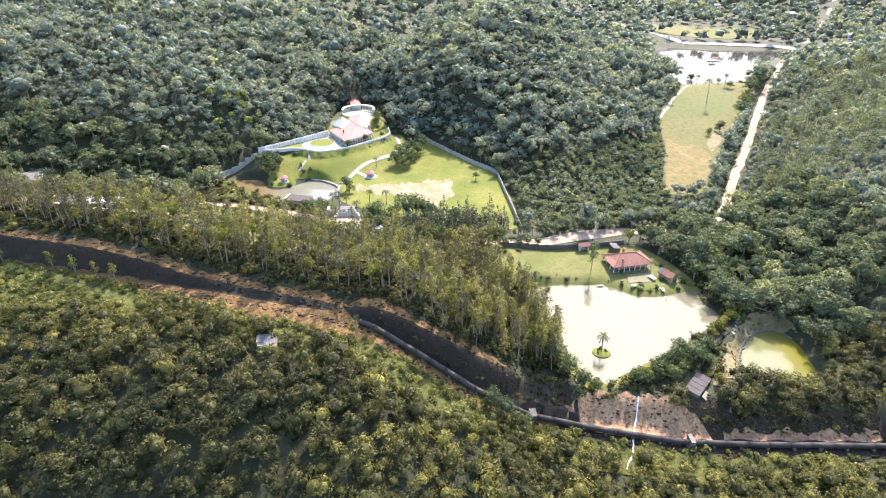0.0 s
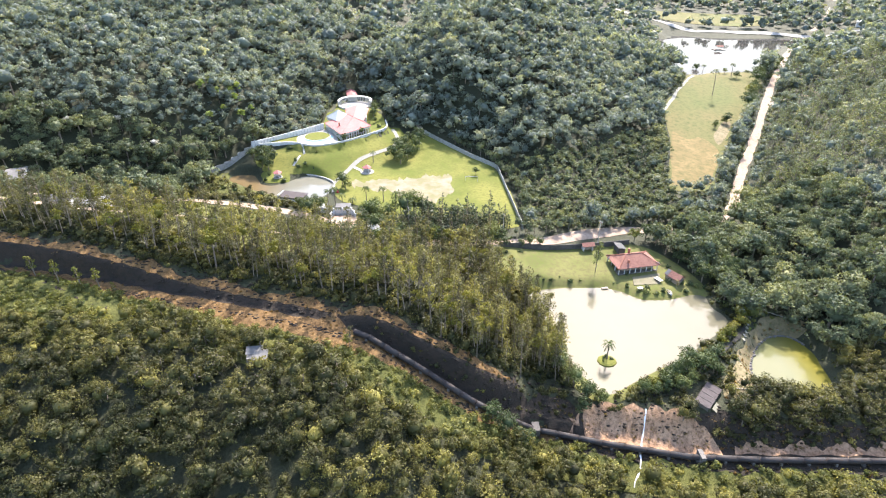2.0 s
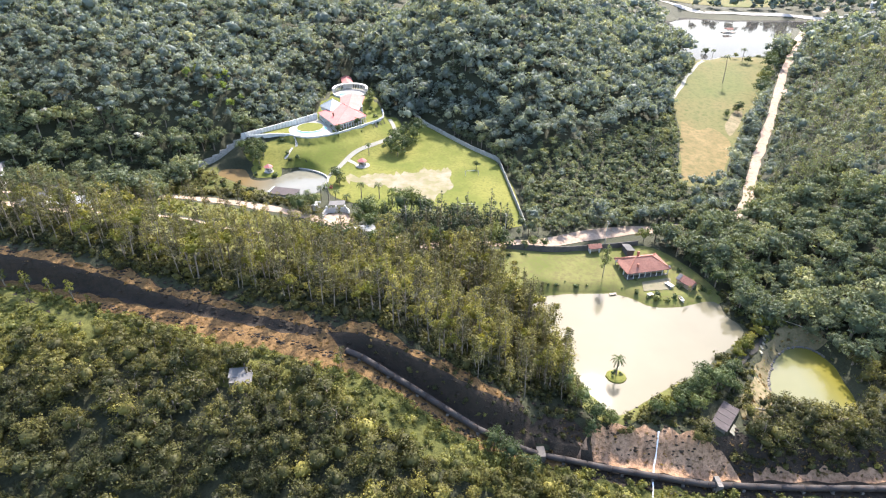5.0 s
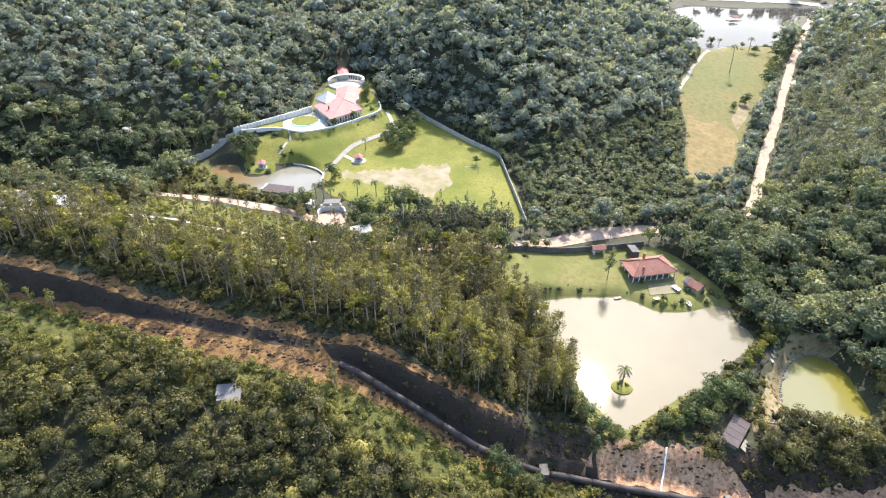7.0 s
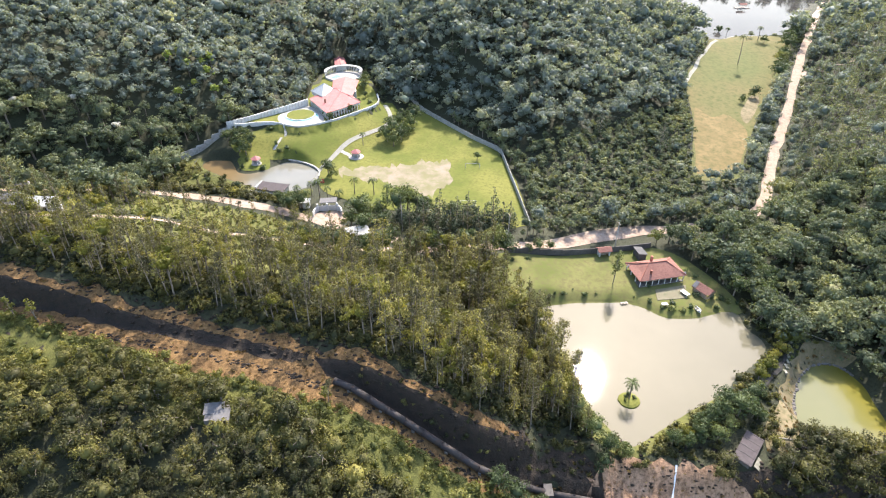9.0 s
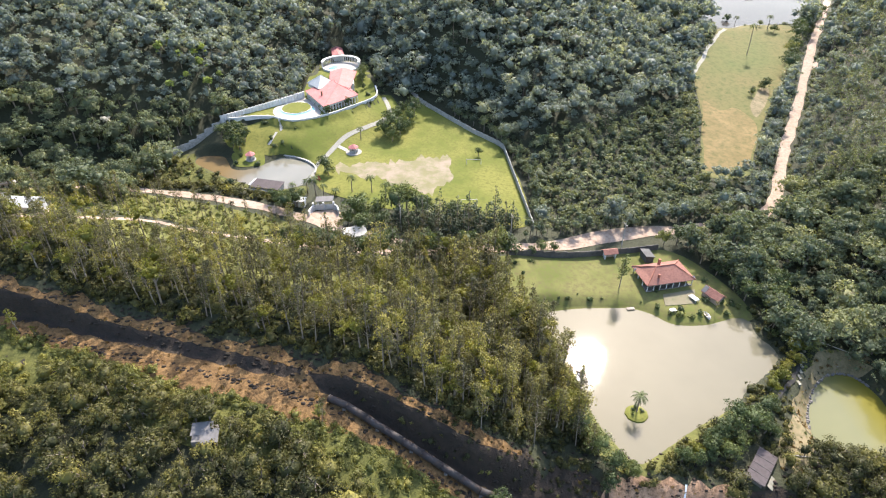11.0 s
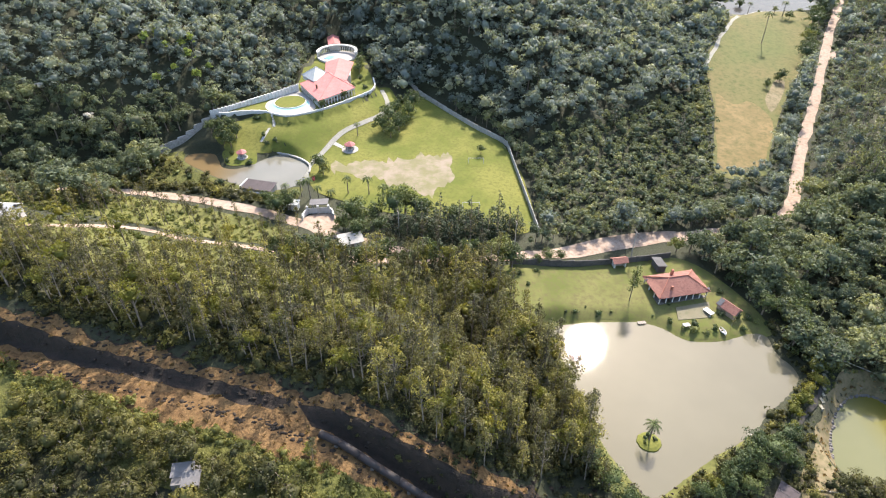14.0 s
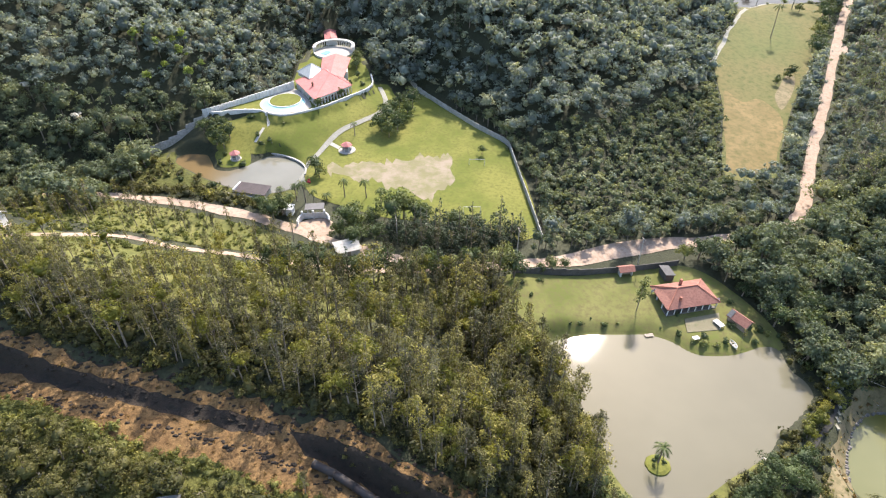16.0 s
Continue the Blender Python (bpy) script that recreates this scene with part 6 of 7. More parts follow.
# pyramid tower
TW = [np.array(p) for p in ((-51.6, 288.4), (-44.9, 294.9), (-51.4, 302.4), (-58.0, 296.0))]
tc = sum(TW) / 4
part_w("tower_wall", prism(bmesh.new(), [tc + (c - tc) * 0.93 for c in TW], 9.0, 10.7), M["white"], villa, "white tower wall above the roof")
pyr = bmesh.new()
for k in range(4):
    sheet(pyr, ((*TW[k], 10.6), (*TW[(k + 1) % 4], 10.6), (*tc, 14.2)), 0.12)
part_w("tower_roof", pyr, M["glass_roof"], villa, "pale grey pyramid roof")
for k in range(4):
    part_w("ridge_cap", rod(bmesh.new(), (*TW[k], 10.65), (*tc, 14.25), 0.09), M["white"], villa)
part_w("chimney", slab(bmesh.new(), (-49.6, 282.2, 9.6), (-49.0, 282.9, 11.7)), M["rust"], villa, "dark chimney")
# back wing towards the round court
wing = bmesh.new()
for s in (-1, 1):
    sheet(wing, ((-43.2 + s * 4.6, 290.5, 10.0), (-44.6 + s * 6.2, 313.6, 9.8), (-44.6, 313.6, 11.7), (-43.4, 290.5, 11.9)), 0.15)
part_w("wing_roof", wing, M["pink_tile"], villa, "faded red roof of the back wing")
part_w("wing_wall", prism(bmesh.new(), [(-48.4, 298), (-37.9, 298), (-40.0, 313.0), (-49.4, 313.0)], VZ, 9.6), M["white"], villa)

court = thing("round_court", -47.3, 325.0, 8.0, 0, "round white courtyard with an arcade and pool", "courtyard")
RC = (-47.3, 325.0)
part_w("floor", prism(bmesh.new(), disc_loop(*RC, 9.0, 40), 7.2, 8.14), M["paving"], court, "pale paved floor")
ring_n = 34
arc = disc_loop(*RC, 9.0, ring_n + 1, -15, 195)
for k in range(ring_n):
    part_w("arch", arch_panel(bmesh.new(), arc[k], arc[k + 1], 8.1, 11.0, 0.3), M["white"], court, "white arched bay")
arc_o, arc_i = disc_loop(*RC, 9.25, ring_n + 1, -15, 195), disc_loop(*RC, 8.0, ring_n + 1, -15, 195)
cover = bmesh.new()
for k in range(ring_n):
    sheet(cover, ((*arc_o[k], 11.2), (*arc_o[k + 1], 11.2), (*arc_i[k + 1], 11.1), (*arc_i[k], 11.1)), 0.15)
part_w("arcade_roof", cover, M["white"], court, "white ring roof over the arcade")
low = disc_loop(*RC, 9.0, 25, 195, 345)
lw = bmesh.new()
for a, b in zip(low[:-1], low[1:]):
    c = np.array(RC)
    prism(lw, [a, b, c + (b - c) * 0.965, c + (a - c) * 0.965], 6.4, 9.0)
part_w("parapet", lw, M["white"], court, "low white parapet")
part_w("pool", prism(bmesh.new(), [(-53.2, 323), (-50.6, 321.6), (-48.8, 325.4), (-51.4, 326.8)], 8.0, 8.3), M["blue"], court, "small blue covered pool")
annex = thing("annex", -51.2, 340.5, z_at(-51.2, 340.5), 12, "long annex with faded red roof behind the court", "annex")
part("wall", slab(bmesh.new(), (-2.4, -6, -1.0), (2.4, 6.5, 2.6)), M["white"], annex)
for s in (-1, 1):
    part("roof", sheet(bmesh.new(), ((s * 2.9, -6.4, 2.5), (s * 2.9, 7, 2.5), (0, 7, 3.6), (0, -6.4, 3.6)), 0.14), M["pink_tile"], annex)

# terrace: lawn, deck, crescent pool, round island, walls, steps
inner = TERRACE + (mid - TERRACE) / np.linalg.norm(mid - TERRACE, axis=1)[:, None] * 0.7
draped("lawn_terrace", inner, M["lawn"], 0.08, "mown lawn on the villa terrace", "lawn", 3.0)
deck = thing("pool_deck", -60.5, 274.5, VZ, 0, "pale stone deck round the pool", "pool deck", "", "structure")
part_w("paving", prism(bmesh.new(), rounded([(-68.6, 274.5), (-66.4, 270.2), (-60, 266.0), (-52, 268.6), (-48.6, 272.6), (-52.4, 281.5), (-57.8, 289), (-61.5, 287.5), (-66, 282), (-68.4, 279)], 4), VZ - 0.2, VZ + 0.16), M["paving"], deck)
pool = thing("swimming_pool", -60.4, 274.0, VZ, 0, "crescent swimming pool with turquoise water", "swimming pool")
part_w("rim", prism(bmesh.new(), disc_loop(-59.6, 274.9, 8.3, 48), VZ, VZ + 0.22), M["white"], pool, "white pool rim")
part_w("water", prism(bmesh.new(), disc_loop(-59.6, 274.9, 7.9, 48), VZ, VZ + 0.26), M["pool_water"], pool, "turquoise pool water")
part_w("island_rim", prism(bmesh.new(), disc_loop(-59.4, 277.4, 6.3, 40), VZ, VZ + 0.62), M["white"], pool, "white kerb round the island")
part_w("island_lawn", prism(bmesh.new(), disc_loop(-59.4, 277.4, 5.9, 40), VZ, VZ + 0.72), M["lawn"], pool, "round grass island")
k0 = int(np.argmin(np.hypot(TERRACE[:, 0] + 29, TERRACE[:, 1] - 303)))
front = TERRACE[:k0 + 1]
wall_run("wall_terrace", front, 1.0, 0.45, M["white"], "white curved retaining wall of the terrace", 3.0, None, np.full(len(front), VZ + 0.75), 0.26)
wall_run("wall_villa_buttressed", [(-87.3, 266.4), (-80, 271.5), (-74, 276.4), (-66, 283), (-61, 287.6), (-58.6, 289.6)], 3.4, 0.3, M["white"], "white buttressed wall beside the villa", 1.45, M["white"], [7.6, 7.9, 8.2, 8.6, 8.9, 9.0], 0.3)
wall_run("wall_garden_west", [(-112, 246), (-103.4, 250.6), (-95, 258), (-87.6, 265.6)], 2.6, 0.3, M["old_wall"], "stained grey wall at the forest edge", 3.5)
wall_run("wall_pitch", [(30.4, 203.4), (28.8, 220), (26.8, 240), (24.9, 257.4), (14, 268.5), (4, 281), (-8.8, 297.6), (-14, 304)], 2.1, 0.2, M["old_wall"], "pale concrete panel wall round the pitch", 3.2)
stairs = thing("garden_steps", -63.4, 265.6, 2.0, 12, "white garden steps down from the terrace", "steps")
sz0 = z_at(-63.6, 260.5)
stairs.matrix_basis = pose(-63.2, 266.6, sz0, 0, 0, 10)
n_st = max(int((VZ - sz0) / 0.17), 4)
for k in range(n_st):
    part("step", slab(bmesh.new(), (-0.9, -6.0 + 6.2 * k / n_st, -0.4), (0.9, -6.0 + 6.2 * (k + 1.05) / n_st, (VZ - sz0) * (k + 1) / n_st)), M["concrete"], stairs)
for s in (-1.15, 1.15):
    part("pillar", slab(bmesh.new(), (s - 0.22, -0.4, 1.5), (s + 0.22, 0.1, VZ - sz0 + 0.7)), M["white"], stairs)
ribbon("path_steps", np.array([(-64.3, 260.8), (-65.4, 257.6), (-66.4, 254.6)]), 1.1, M["concrete"], 0.2, "narrow pale path below the steps", "path", 2, 0.0)


def pavilion(name, x, y, r, label, wide=1.75):
    """A hexagonal kiosk: base, posts, low wall, tiled roof."""
    ob = thing(name, x, y, z_at(x, y) + 0.05, 0, label, "kiosk")
    part("base", prism(bmesh.new(), disc_loop(0, 0, r * wide, 28), -0.6, 0.22), M["paving"], ob, "round pale base")
    part("parapet", prism(bmesh.new(), disc_loop(0, 0, r * 0.86, 6), 0.2, 1.1), M["old_wall"], ob, "low dark wall")
    for px, py in disc_loop(0, 0, r * 0.9, 6):
        part("post", rod(bmesh.new(), (px, py, 0.2), (px, py, 2.4), 0.1), M["white"], ob)
    rim = disc_loop(0, 0, r * 1.22, 6)
    bm = bmesh.new()
    for k in range(6):
        sheet(bm, ((*rim[k], 2.3), (*rim[(k + 1) % 6], 2.3), (0, 0, 3.5)), 0.1)
    part("roof", bm, M["pink_tile"], ob, "red hexagonal tile roof")
    part("finial", rod(bmesh.new(), (0, 0, 3.4), (0, 0, 3.8), 0.08, 0.03), M["rust"], ob)
    return ob


pavilion("kiosk", -33.4, 253.0, 1.75, "small hexagonal kiosk with red roof on a round base")
gz_ob = pavilion("gazebo", -71.8, 247.2, 1.65, "red-roofed gazebo on the garden pond's peninsula", 1.2)
ribbon("path_kiosk", np.array([(-40.6, 256.5), (-38.5, 255.6), (-36.2, 254.2)]), 1.6, M["concrete"], 0.22, "short concrete path to the kiosk", "path", 2, 0.0)
draped("lawn_peninsula", rounded([(-66.5, 245.2), (-69, 243.6), (-73, 242.2), (-76.6, 243.2), (-78.6, 247), (-80, 251), (-74, 252.4), (-68, 251.2)], 4), M["lawn"], 0.12, "green peninsula lawn in the garden pond", "lawn", 1.8)
draped("grass_garden", rounded([(-112, 228), (-96, 228.4), (-78, 224.4), (-62, 219.5), (-50, 217), (-46.5, 222), (-47, 228), (-57, 225.6), (-66, 228), (-76, 233), (-86, 240), (-93, 246.4), (-95, 252), (-104, 247), (-112, 240)], 3), M["scrub_grass"], 0.1, "rough grass between the hedge and the garden pond", "grass", 2.0)
# curved kerb on the garden pond
kerb = thing("pond_kerb", -47, 243, SMALL_POND_Z, 0, "low concrete kerb round the garden pond", "kerb", "", "structure")
kb = bmesh.new()
crv = rounded([(-45.8, 237.5), (-46.5, 242.2), (-49.6, 246.5), (-54.8, 250.1), (-60.4, 252)], 6, False)
for a, b in zip(crv[:-1], crv[1:]):
    u = (b - a) / np.linalg.norm(b - a)
    nn = np.array((-u[1], u[0])) * 0.3
    prism(kb, [a - nn, b - nn, b + nn, a + nn], SMALL_POND_Z - 1, SMALL_POND_Z + 0.75)
part_w("kerb_wall", kb, M["old_wall"], kerb)
dam = thing("dam_building", -60.3, 225.8, z_at(-60.3, 225.0) - 0.2, -14, "low building with dark roof on the pond dam", "dam building")
part("wall", slab(bmesh.new(), (-5.0, -2.2, -1.5), (5.2, 2.2, 1.7)), M["old_wall"], dam)
part("roof", sheet(bmesh.new(), ((-5.3, -2.5, 1.75), (5.5, -2.5, 1.75), (5.5, 2.6, 2.3), (-5.3, 2.6, 2.3)), 0.14), M["old_roof"], dam, "dark grey sheet roof")
part("parapet", slab(bmesh.new(), (-7.6, -2.95, -1.5), (6.4, -2.56, 0.9)), M["white"], dam, "white front parapet")
part("parapet", slab(bmesh.new(), (-5.75, -2.5, -1.0), (-5.35, 2.6, 2.4)), M["white"], dam, "white end parapet")

# entrance gate and forecourt
draped("forecourt", rounded([(-43.6, 208.2), (-41, 211.2), (-36, 212.4), (-32.4, 210.4), (-31.6, 205.4), (-36, 203.6), (-41.8, 205.4)], 4), M["clay"], 0.2, "pale clay forecourt before the entrance gate", "forecourt", 2.0)
gate = thing("entrance_gate", -38.2, 212.6, z_at(-38.2, 212.6), 6, "white entrance gate with curved wing walls", "gate")
for gx0 in (-3.6, -0.25, 3.1):
    part("pillar", rod(bmesh.new(), (gx0, 0, -0.5), (gx0, 0, 2.9), 0.38, 0.34, 12), M["white"], gate, "round white pillar")
for gx0 in (-3.2, 0.12):
    part("gate_leaf", slab(bmesh.new(), (gx0, -0.06, 0.1), (gx0 + 2.9, 0.06, 2.1)), M["white"], gate, "white panelled gate leaf")
part("canopy", sheet(bmesh.new(), ((-2.9, 0.7, 2.9), (2.9, 0.7, 2.9), (3.1, 3.6, 3.2), (-2.7, 3.6, 3.2)), 0.2), M["grey_roof"], gate, "grey flat canopy roof")
for gx0 in (-3.0, 3.2):
    part("canopy_post", slab(bmesh.new(), (gx0 * 0.8 - 0.15, 3.2, -0.5), (gx0 * 0.8 + 0.15, 3.5, 3.1)), M["white"], gate)
for s in (-1, 1):
    bm = bmesh.new()
    w = rounded([(s * 3.4, 0), (s * 4.1, -0.9), (s * 4.6, -2.3), (s * 4.8, -3.8)], 5, False)
    for a, b in zip(w[:-1], w[1:]):
        u = (b - a) / np.linalg.norm(b - a)
        nn = np.array((-u[1], u[0])) * 0.18
        prism(bm, [a - nn, b - nn, b + nn, a + nn], -0.6, 2.0)
    part("wing_wall", bm, M["white"], gate, "curved white wing wall")
gate_lodge = thing("gate_lodge", -47.5, 215.2, z_at(-47.5, 215.2), -8, "small white lodge beside the entrance gate", "lodge")
part("wall", slab(bmesh.new(), (-2.4, -1.2, -0.5), (2.4, 1.2, 2.3)), M["white"], gate_lodge)
part("roof", sheet(bmesh.new(), ((-2.7, -1.5, 2.4), (2.7, -1.5, 2.4), (2.7, 1.5, 2.6), (-2.7, 1.5, 2.6)), 0.15), M["white"], gate_lodge)
part("door", slab(bmesh.new(), (-0.4, -1.26, 0), (0.45, -1.19, 2.0)), M["timber"], gate_lodge)
hut = thing("roadside_hut", -26.0, 195.4, z_at(-26.0, 195.4), 22, "low hut with pale sheet roof among trees", "hut")
part("wall", slab(bmesh.new(), (-3.1, -2.5, -0.6), (3.1, 2.5, 2.3)), M["white"], hut)
for s in (-1, 1):
    part("roof", sheet(bmesh.new(), ((-3.5, s * 3.0, 2.2), (3.5, s * 3.0, 2.2), (3.5, 0, 3.2), (-3.5, 0, 3.2)), 0.1), M["concrete"], hut, "pale sheet roof slope")
part("door", slab(bmesh.new(), (-0.4, -2.56, 0), (0.45, -2.49, 2.0)), M["timber"], hut)

# pitch: worn soil, goals
draped("pitch_worn_soil", rounded([(-39, 244), (-34, 242.6), (-29, 245.5), (-22, 243.8), (-17, 246), (-10, 246.8), (-7, 250), (-1, 248.6), (2, 251), (4.4, 246), (3.4, 240), (5.2, 235), (2.6, 229), (-1.5, 227), (-2.5, 222), (-8, 224.5), (-12, 229.5), (-17, 228.6), (-21, 233.5), (-27, 233), (-31, 237), (-37, 236.4)], 4) * (1 + 0.012 * np.random.default_rng(4).normal(size=(88, 1)) * (1, 0.35)), M["pitch_dirt"], 0.17, "worn bare soil on the pitch", "bare soil", 2.0)
goal = thing("football_goal", 10.0, 215.6, z_at(10.0, 215.6) + 0.1, 0, "white football goal frame on the pitch", "goal", "goals")
part("crossbar", rod(bmesh.new(), (-2.7, 0, 2.2), (2.7, 0, 2.2), 0.07), M["white"], goal)
for s in (-2.7, 2.7):
    part("goalpost", rod(bmesh.new(), (s, 0, -0.3), (s, 0, 2.2), 0.07), M["white"], goal)
    part("brace", rod(bmesh.new(), (s, 0, 2.2), (s, -1.3, 0), 0.05), M["white"], goal)
copy_thing(goal, pose(12.8, 243.2, z_at(12.8, 243.2) + 0.1, 0, 0, 180))

# ---- pipe down the slope ----
pipeline = thing("pipeline", 22.7, 109.3, z_at(22.7, 109.3), 0, "large dark steel pipeline on concrete saddles", "pipeline")
px_all = np.concatenate([np.arange(-21, 22, 3.6), np.arange(22.4, 116, 5.2)])


def pipe_at(x):
    return np.array((x, along(x, FOOT_Y) - 2.1, along(x, FOOT_Z) + 1.1))


for a, b in zip(px_all[:-1], px_all[1:]):
    bm = bmesh.new()
    rod(bm, pipe_at(a), pipe_at(b), 0.7, 0.7, 18)
    for f in bm.faces:
        f.smooth = True
    sec = part_w("pipe_section", bm, M["pipe"], pipeline)
    d = pipe_at(b) - pipe_at(a)
    d = d / np.linalg.norm(d)
    part_w("flange", rod(bmesh.new(), pipe_at(a) - d * 0.09, pipe_at(a) + d * 0.09, 0.77, 0.77, 18), M["pipe"], pipeline)
for x in np.arange(-18, 114, 6.5):
    p = pipe_at(x)
    part_w("saddle", slab(bmesh.new(), (p[0] - 0.3, p[1] - 0.85, z_at(p[0], p[1]) - 0.8), (p[0] + 0.3, p[1] + 0.85, p[2] - 0.45)), M["dark_concrete"], pipeline, "concrete saddle")
for x, low, high in ((22.6, 1.1, 0.7), (60.9, 0.55, 0.55)):
    p = pipe_at(x)
    part_w("anchor_block", slab(bmesh.new(), (p[0] - low, p[1] - 1.4, z_at(p[0], p[1]) - 1.5), (p[0] + high, p[1] + 1.4, p[2] + 1.2)), M["dark_wall" if x < 30 else "dark_concrete"], pipeline, "grey concrete anchor block")
ribbon("stream", rounded(STREAM, 4, False), 0.28, M["white_water"], 0.25, "thin white stream falling down the bank", "stream", 2, 1.5)
# dug slope below the pond: rough tilled lumps
clod_rng = np.random.default_rng(31)
cv, cf, at = [], [], 0
for _ in range(1500):
    x0, s0 = clod_rng.uniform(-140, 110), clod_rng.random()
    y0 = along(x0, FOOT_Y) + (clod_rng.uniform(along(x0, BANK_W) * 0.2, along(x0, BANK_W) + 6) if s0 < 0.65 else clod_rng.uniform(-5, -3.2))
    v = ICO_V * (0.55 + 0.7 * clod_rng.random((len(ICO_V), 1))) * clod_rng.uniform(0.15, 0.5) * (1.4, 1.0, 0.55)
    cv.append(v + (x0, y0, z_at(x0, y0) + 0.12))
    cf.append(ICO_F + at)
    at += len(v)
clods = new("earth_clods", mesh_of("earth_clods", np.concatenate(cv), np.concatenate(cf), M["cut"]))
tagged(clods, "scattered earth clods on the dug bank", "clods", "", "stuff")

# ---- old building and weir by the green pond, shed on the near slope ----
old = thing("old_building", 66.8, 118.2, z_at(66.8, 118.2) - 0.5, 49, "long derelict building with dark brown roof", "old building")
part("wall", slab(bmesh.new(), (-4.1, -1.5, -1.2), (4.1, 1.5, 1.6)), M["dark_concrete"], old)
part("roof", sheet(bmesh.new(), ((-4.5, -1.9, 1.55), (4.5, -1.9, 1.55), (4.5, 1.9, 2.05), (-4.5, 1.9, 2.05)), 0.12), M["old_roof"], old, "dark brown stained sheet roof")
for k in range(5):
    part("roof_batten", sheet(bmesh.new(), ((-4.3 + k * 2.1, -1.92, 1.62), (-4.2 + k * 2.1, -1.92, 1.62), (-4.2 + k * 2.1, 1.9, 2.12), (-4.3 + k * 2.1, 1.9, 2.12)), 0.06), M["dark_wall"], old)
part("fallen_slab", sheet(bmesh.new(), ((-3.2, -3.4, 0.3), (-0.2, -3.2, 0.3), (-0.2, -2.2, 0.9), (-3.2, -2.2, 0.9)), 0.14), M["patio_concrete"], old, "broken pale slab")
draped("mud_bank", MUD, M["mud"], 0.14, "drying pink-brown mud round the small pond", "mud", 1.6)
stone_edge = thing("stone_edging", 92, 143, GREEN_POND_Z, 0, "dark stone edging round the small pond", "stone edging", "", "structure")
edge_line = rounded([(83.6, 129.5), (85, 132.5), (88.2, 138.2), (92.8, 143.8), (98, 147.2), (103, 147), (105.4, 143.5)], 8, False)
edge_rng = np.random.default_rng(77)
for k, (ex, ey) in enumerate(edge_line):
    v = ICO_V * (0.75 + 0.4 * edge_rng.random((len(ICO_V), 1))) * edge_rng.uniform(0.32, 0.55) * (1.2, 1.0, 0.7) + (ex - 92 + edge_rng.normal() * 0.12, ey - 143 + edge_rng.normal() * 0.12, 0.1)
    st = new("stone", mesh_of("stone", v, ICO_F, M["dark_concrete"]))
    st.parent = stone_edge
ribbon("stream_overflow", rounded([(76, 134), (80.7, 138.3), (85.2, 142.3), (88.8, 146.8), (90.6, 151.6)], 4, False), 1.0, M["lake_water"], 0.3, "narrow overflow channel along the pond bank", "stream", 2, 1.2)
weir = thing("weir", 90.6, 148.6, z_at(90.6, 148.6), -60, "broken pale concrete weir between the ponds", "weir")
for k in range(7):
    wx, wy = 92.6 - k * 1.05, 152.0 - k * 1.75
    part_w("slab", slab(bmesh.new(), (wx - 0.3, wy - 0.75, z_at(wx, wy) - 0.5), (wx + 0.3, wy + 0.7, z_at(wx, wy) + 0.3 - 0.03 * (k % 3))), M["patio_concrete"], weir)
for k, (a, b) in enumerate((((93.5, 155), (100.5, 148.6)), ((94, 158), (104.5, 150.4)), ((73, 121.5), (80.5, 120.4)), ((88, 150), (92, 155)))):
    trunk = thing("fallen_log", a[0], a[1], z_at(*a) + 0.12, 0, "bleached fallen tree trunk near the ponds", "log", "fallen logs")
    part_w("log", rod(bmesh.new(), (*a, z_at(*a) + 0.3), (*b, z_at(*b) + 0.3), 0.16, 0.08), M["paving"], trunk)
shed = thing("hillside_shed", -42.2, 113.2, z_at(-42.2, 113.2), 8, "small hillside shed with two grey sheet roofs", "shed")
part("wall", slab(bmesh.new(), (-2.2, -1.6, -0.8), (2.0, 1.8, 1.75)), M["dark_concrete"], shed, "stained grey walls")
part("roof", sheet(bmesh.new(), ((-2.6, -0.2, 1.85), (1.2, -0.2, 1.85), (1.2, 2.4, 2.2), (-2.6, 2.4, 2.2)), 0.07), M["grey_roof"], shed, "grey sheet roof")
part("roof", sheet(bmesh.new(), ((-0.6, -2.1, 1.7), (2.5, -2.1, 1.7), (2.5, 0.6, 2.15), (-0.6, 0.6, 2.15)), 0.07), M["grey_roof"], shed, "pale sheet roof")
part("doorway", slab(bmesh.new(), (0.6, -1.66, -0.3), (1.5, -1.59, 1.55)), M["pane"], shed)
tank = thing("water_tank", -67, 119.6, z_at(-67, 119.6) + 0.4, 0, "small white water tank among the scrub", "water tank")
part("barrel", rod(bmesh.new(), (0, 0, -0.7), (0, 0, 1.0), 0.5, 0.45, 14), M["white"], tank)
part("lid", rod(bmesh.new(), (0, 0, 1.0), (0, 0, 1.15), 0.4, 0.25, 14), M["white"], tank)


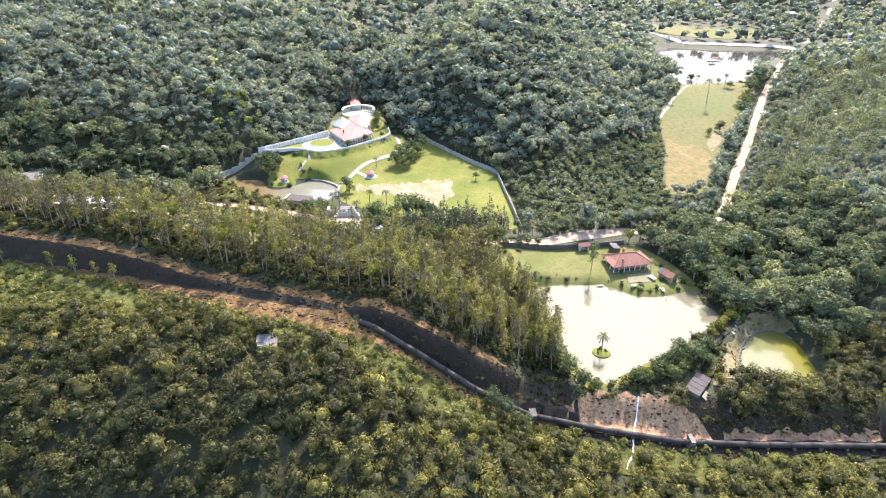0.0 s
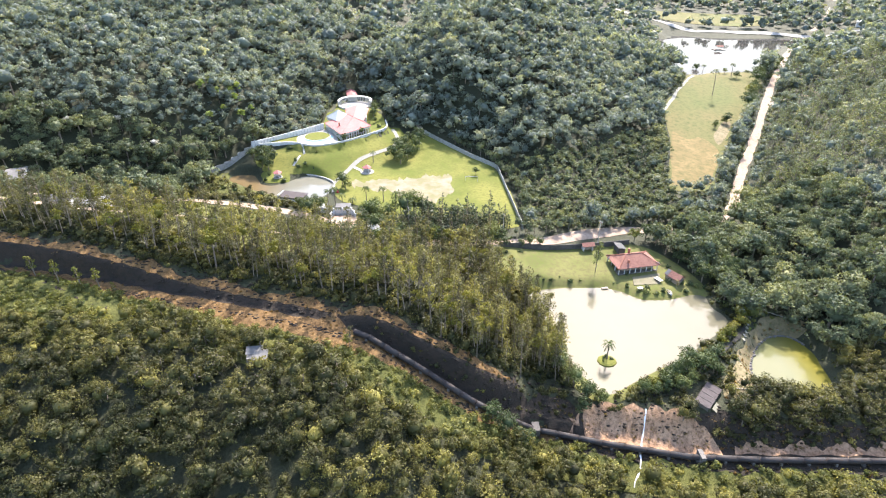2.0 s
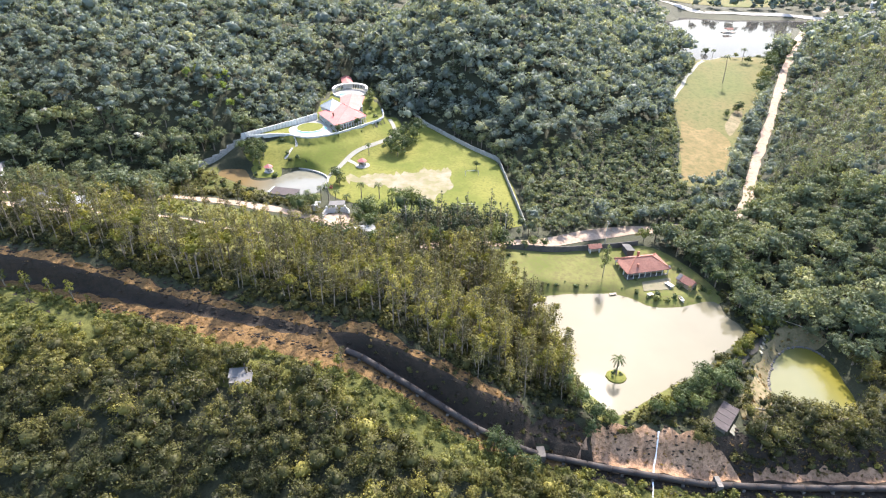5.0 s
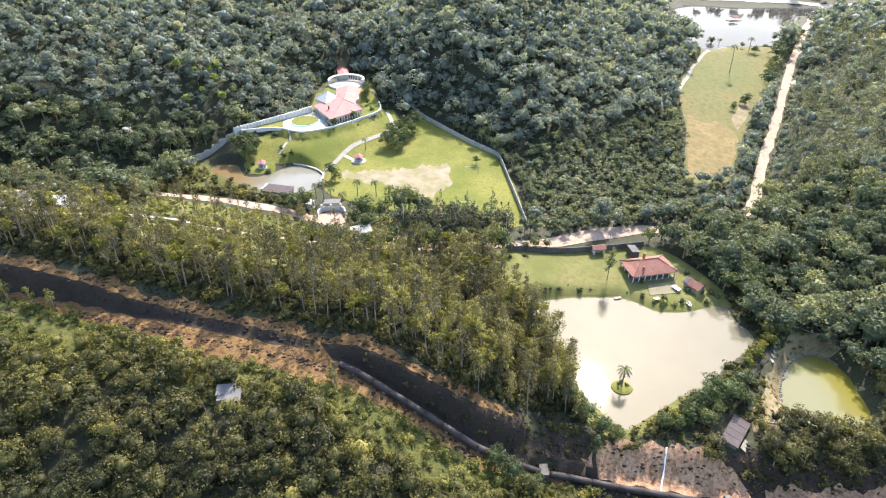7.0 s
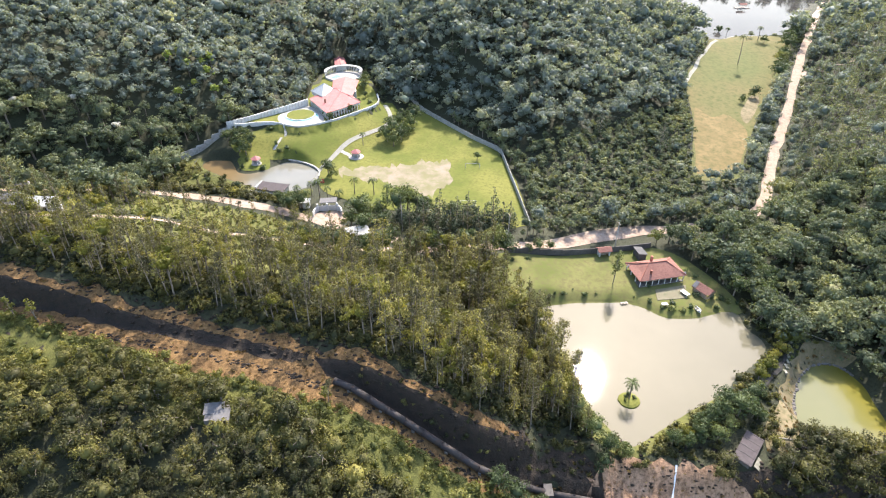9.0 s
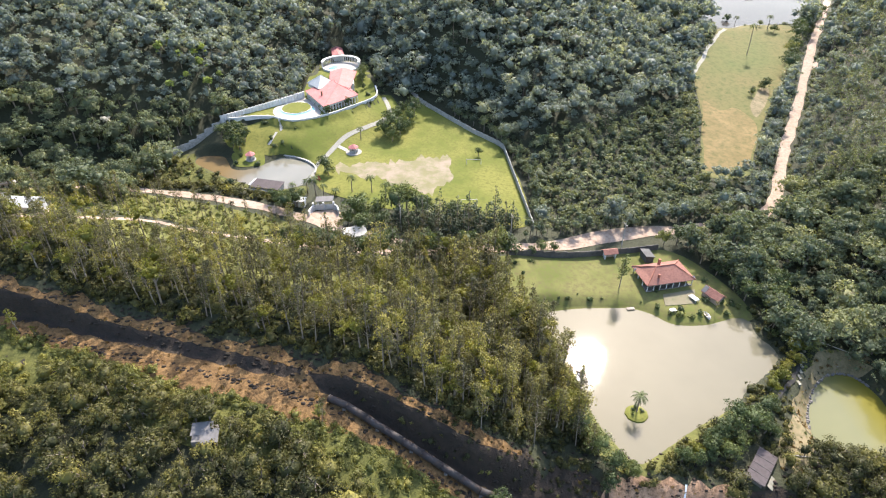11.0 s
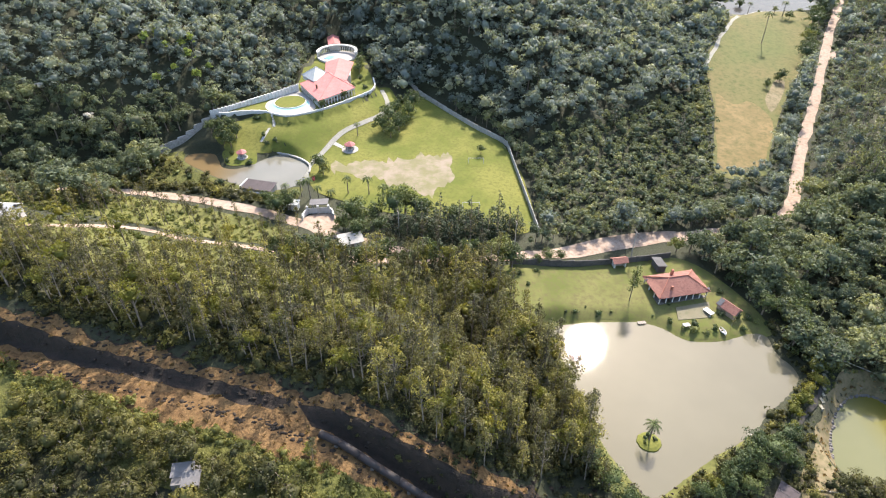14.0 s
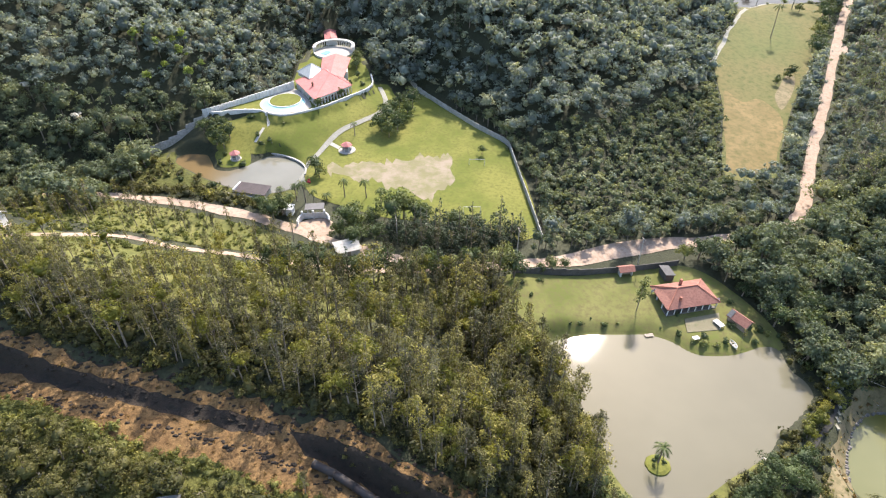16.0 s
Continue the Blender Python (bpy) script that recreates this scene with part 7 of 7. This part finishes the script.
# ---- buildings at the valley's edge and beyond the lake ----
def far_house(name, x, y, turn, w, d, h, roof, label, gable=1.6):
    ob = thing(name, x, y, z_at(x, y) - 0.2, turn, label, "house", "distant houses")
    part("wall", slab(bmesh.new(), (-w / 2, -d / 2, -1.5), (w / 2, d / 2, h)), M["white"], ob)
    for s in (-1, 1):
        part("roof", sheet(bmesh.new(), ((-w / 2 - 0.4, s * (d / 2 + 0.5), h - 0.1), (w / 2 + 0.4, s * (d / 2 + 0.5), h - 0.1), (w / 2 + 0.4, 0, h + gable), (-w / 2 - 0.4, 0, h + gable)), 0.15), M[roof], ob)
    for k in range(max(int(w / 3), 2)):
        wx = -w / 2 + (k + 0.5) * w / max(int(w / 3), 2)
        part("window", slab(bmesh.new(), (wx - 0.5, -d / 2 - 0.05, 0.9), (wx + 0.5, -d / 2 + 0.01, h - 0.7)), M["pane"], ob)
    return ob


far_house("warehouse", -168, 212, 28, 22, 12, 4.5, "grey_roof", "long white warehouse with grey roof", 1.2)
far_house("white_house", -127, 187, 6, 8, 6, 3.2, "grey_roof", "small white house beside the clay track")
far_house("white_house", -117.5, 188.6, -4, 9, 5, 3.0, "white", "low white house with pale roof beside the track")
far_house("white_house", -140, 213, 20, 4, 3.5, 2.8, "grey_roof", "tiny white hut at the forest edge")
draped("yard", rounded([(-138, 184), (-134, 190), (-126, 192.5), (-114, 192), (-110, 188), (-115, 184), (-126, 181.5), (-134, 181)], 4), M["clay"], 0.14, "bare pale clay yard by the houses", "yard", 2.5)
ribbon("road_dam", DAM_ROAD, 6.0, M["paving"], 0.35, "pale road along the far shore of the lake", "road")
draped("meadow_far", rounded([(196, 560), (230, 548), (270, 545), (292, 560), (296, 590), (262, 604), (218, 606), (190, 590)], 4), M["meadow"], 0.3, "pale pasture beyond the lake", "meadow", 6.0)
for k, (px, py, tn, w) in enumerate(((300, 700, 10, 14), (322, 742, -15, 16), (345, 690, 30, 12), (360, 760, 5, 18), (395, 705, -20, 14), (346, 625, 12, 11), (415, 780, 0, 22), (270, 760, 12, 13), (446, 800, 8, 26), (380, 650, 40, 10), (310, 640, -8, 9), (338, 506, -30, 8))):
    far_house("distant_house", px, py, tn, w, w * 0.65, 3.4, ("grey_roof", "tile", "white")[k % 3], "distant white house beyond the lake")
raft = thing("raft", 206.5, 461, LAKE_Z, 10, "floating raft with small red-roofed shelter", "raft")
part("deck", slab(bmesh.new(), (-4.5, -2.4, -0.2), (4.5, 2.4, 0.35)), M["timber"], raft)
for sx in (-1.8, 1.8):
    for sy in (-1.4, 1.4):
        part("post", rod(bmesh.new(), (sx, sy, 0.3), (sx, sy, 2.4), 0.1), M["white"], raft)
for s in (-1, 1):
    part("roof", sheet(bmesh.new(), ((-2.6, s * 2.0, 2.3), (2.6, s * 2.0, 2.3), (2.6, 0, 3.3), (-2.6, 0, 3.3)), 0.12), M["tile"], raft)
draped("bare_bank", rounded([(134, 280), (140, 287), (147, 298), (150, 306), (146.5, 306), (140, 297), (135, 289)], 3), M["mud"], 0.2, "bare pinkish bank at the meadow edge", "bare soil", 2.0)
draped("grass_under_gums", rounded([(-150, 176), (-105, 167), (-70, 160), (-40, 158), (-12, 160), (4, 170), (4, 182), (-20, 184.5), (-45, 186.5), (-73, 187), (-105, 189.5), (-150, 196)], 3), M["slope_grass"], 0.1, "yellow-green grass under thin gum trees", "grass", 2.0)
draped("grass_slope", rounded([(-160, 206.5), (-140, 202), (-105, 197), (-73, 194.6), (-50, 194.6), (-43, 199), (-50, 205.5), (-60, 209), (-81, 215), (-103, 218.3), (-125, 221), (-150, 225)], 3), M["slope_grass"], 0.12, "yellow-green grassy slope between the two clay roads", "grass", 2.0)
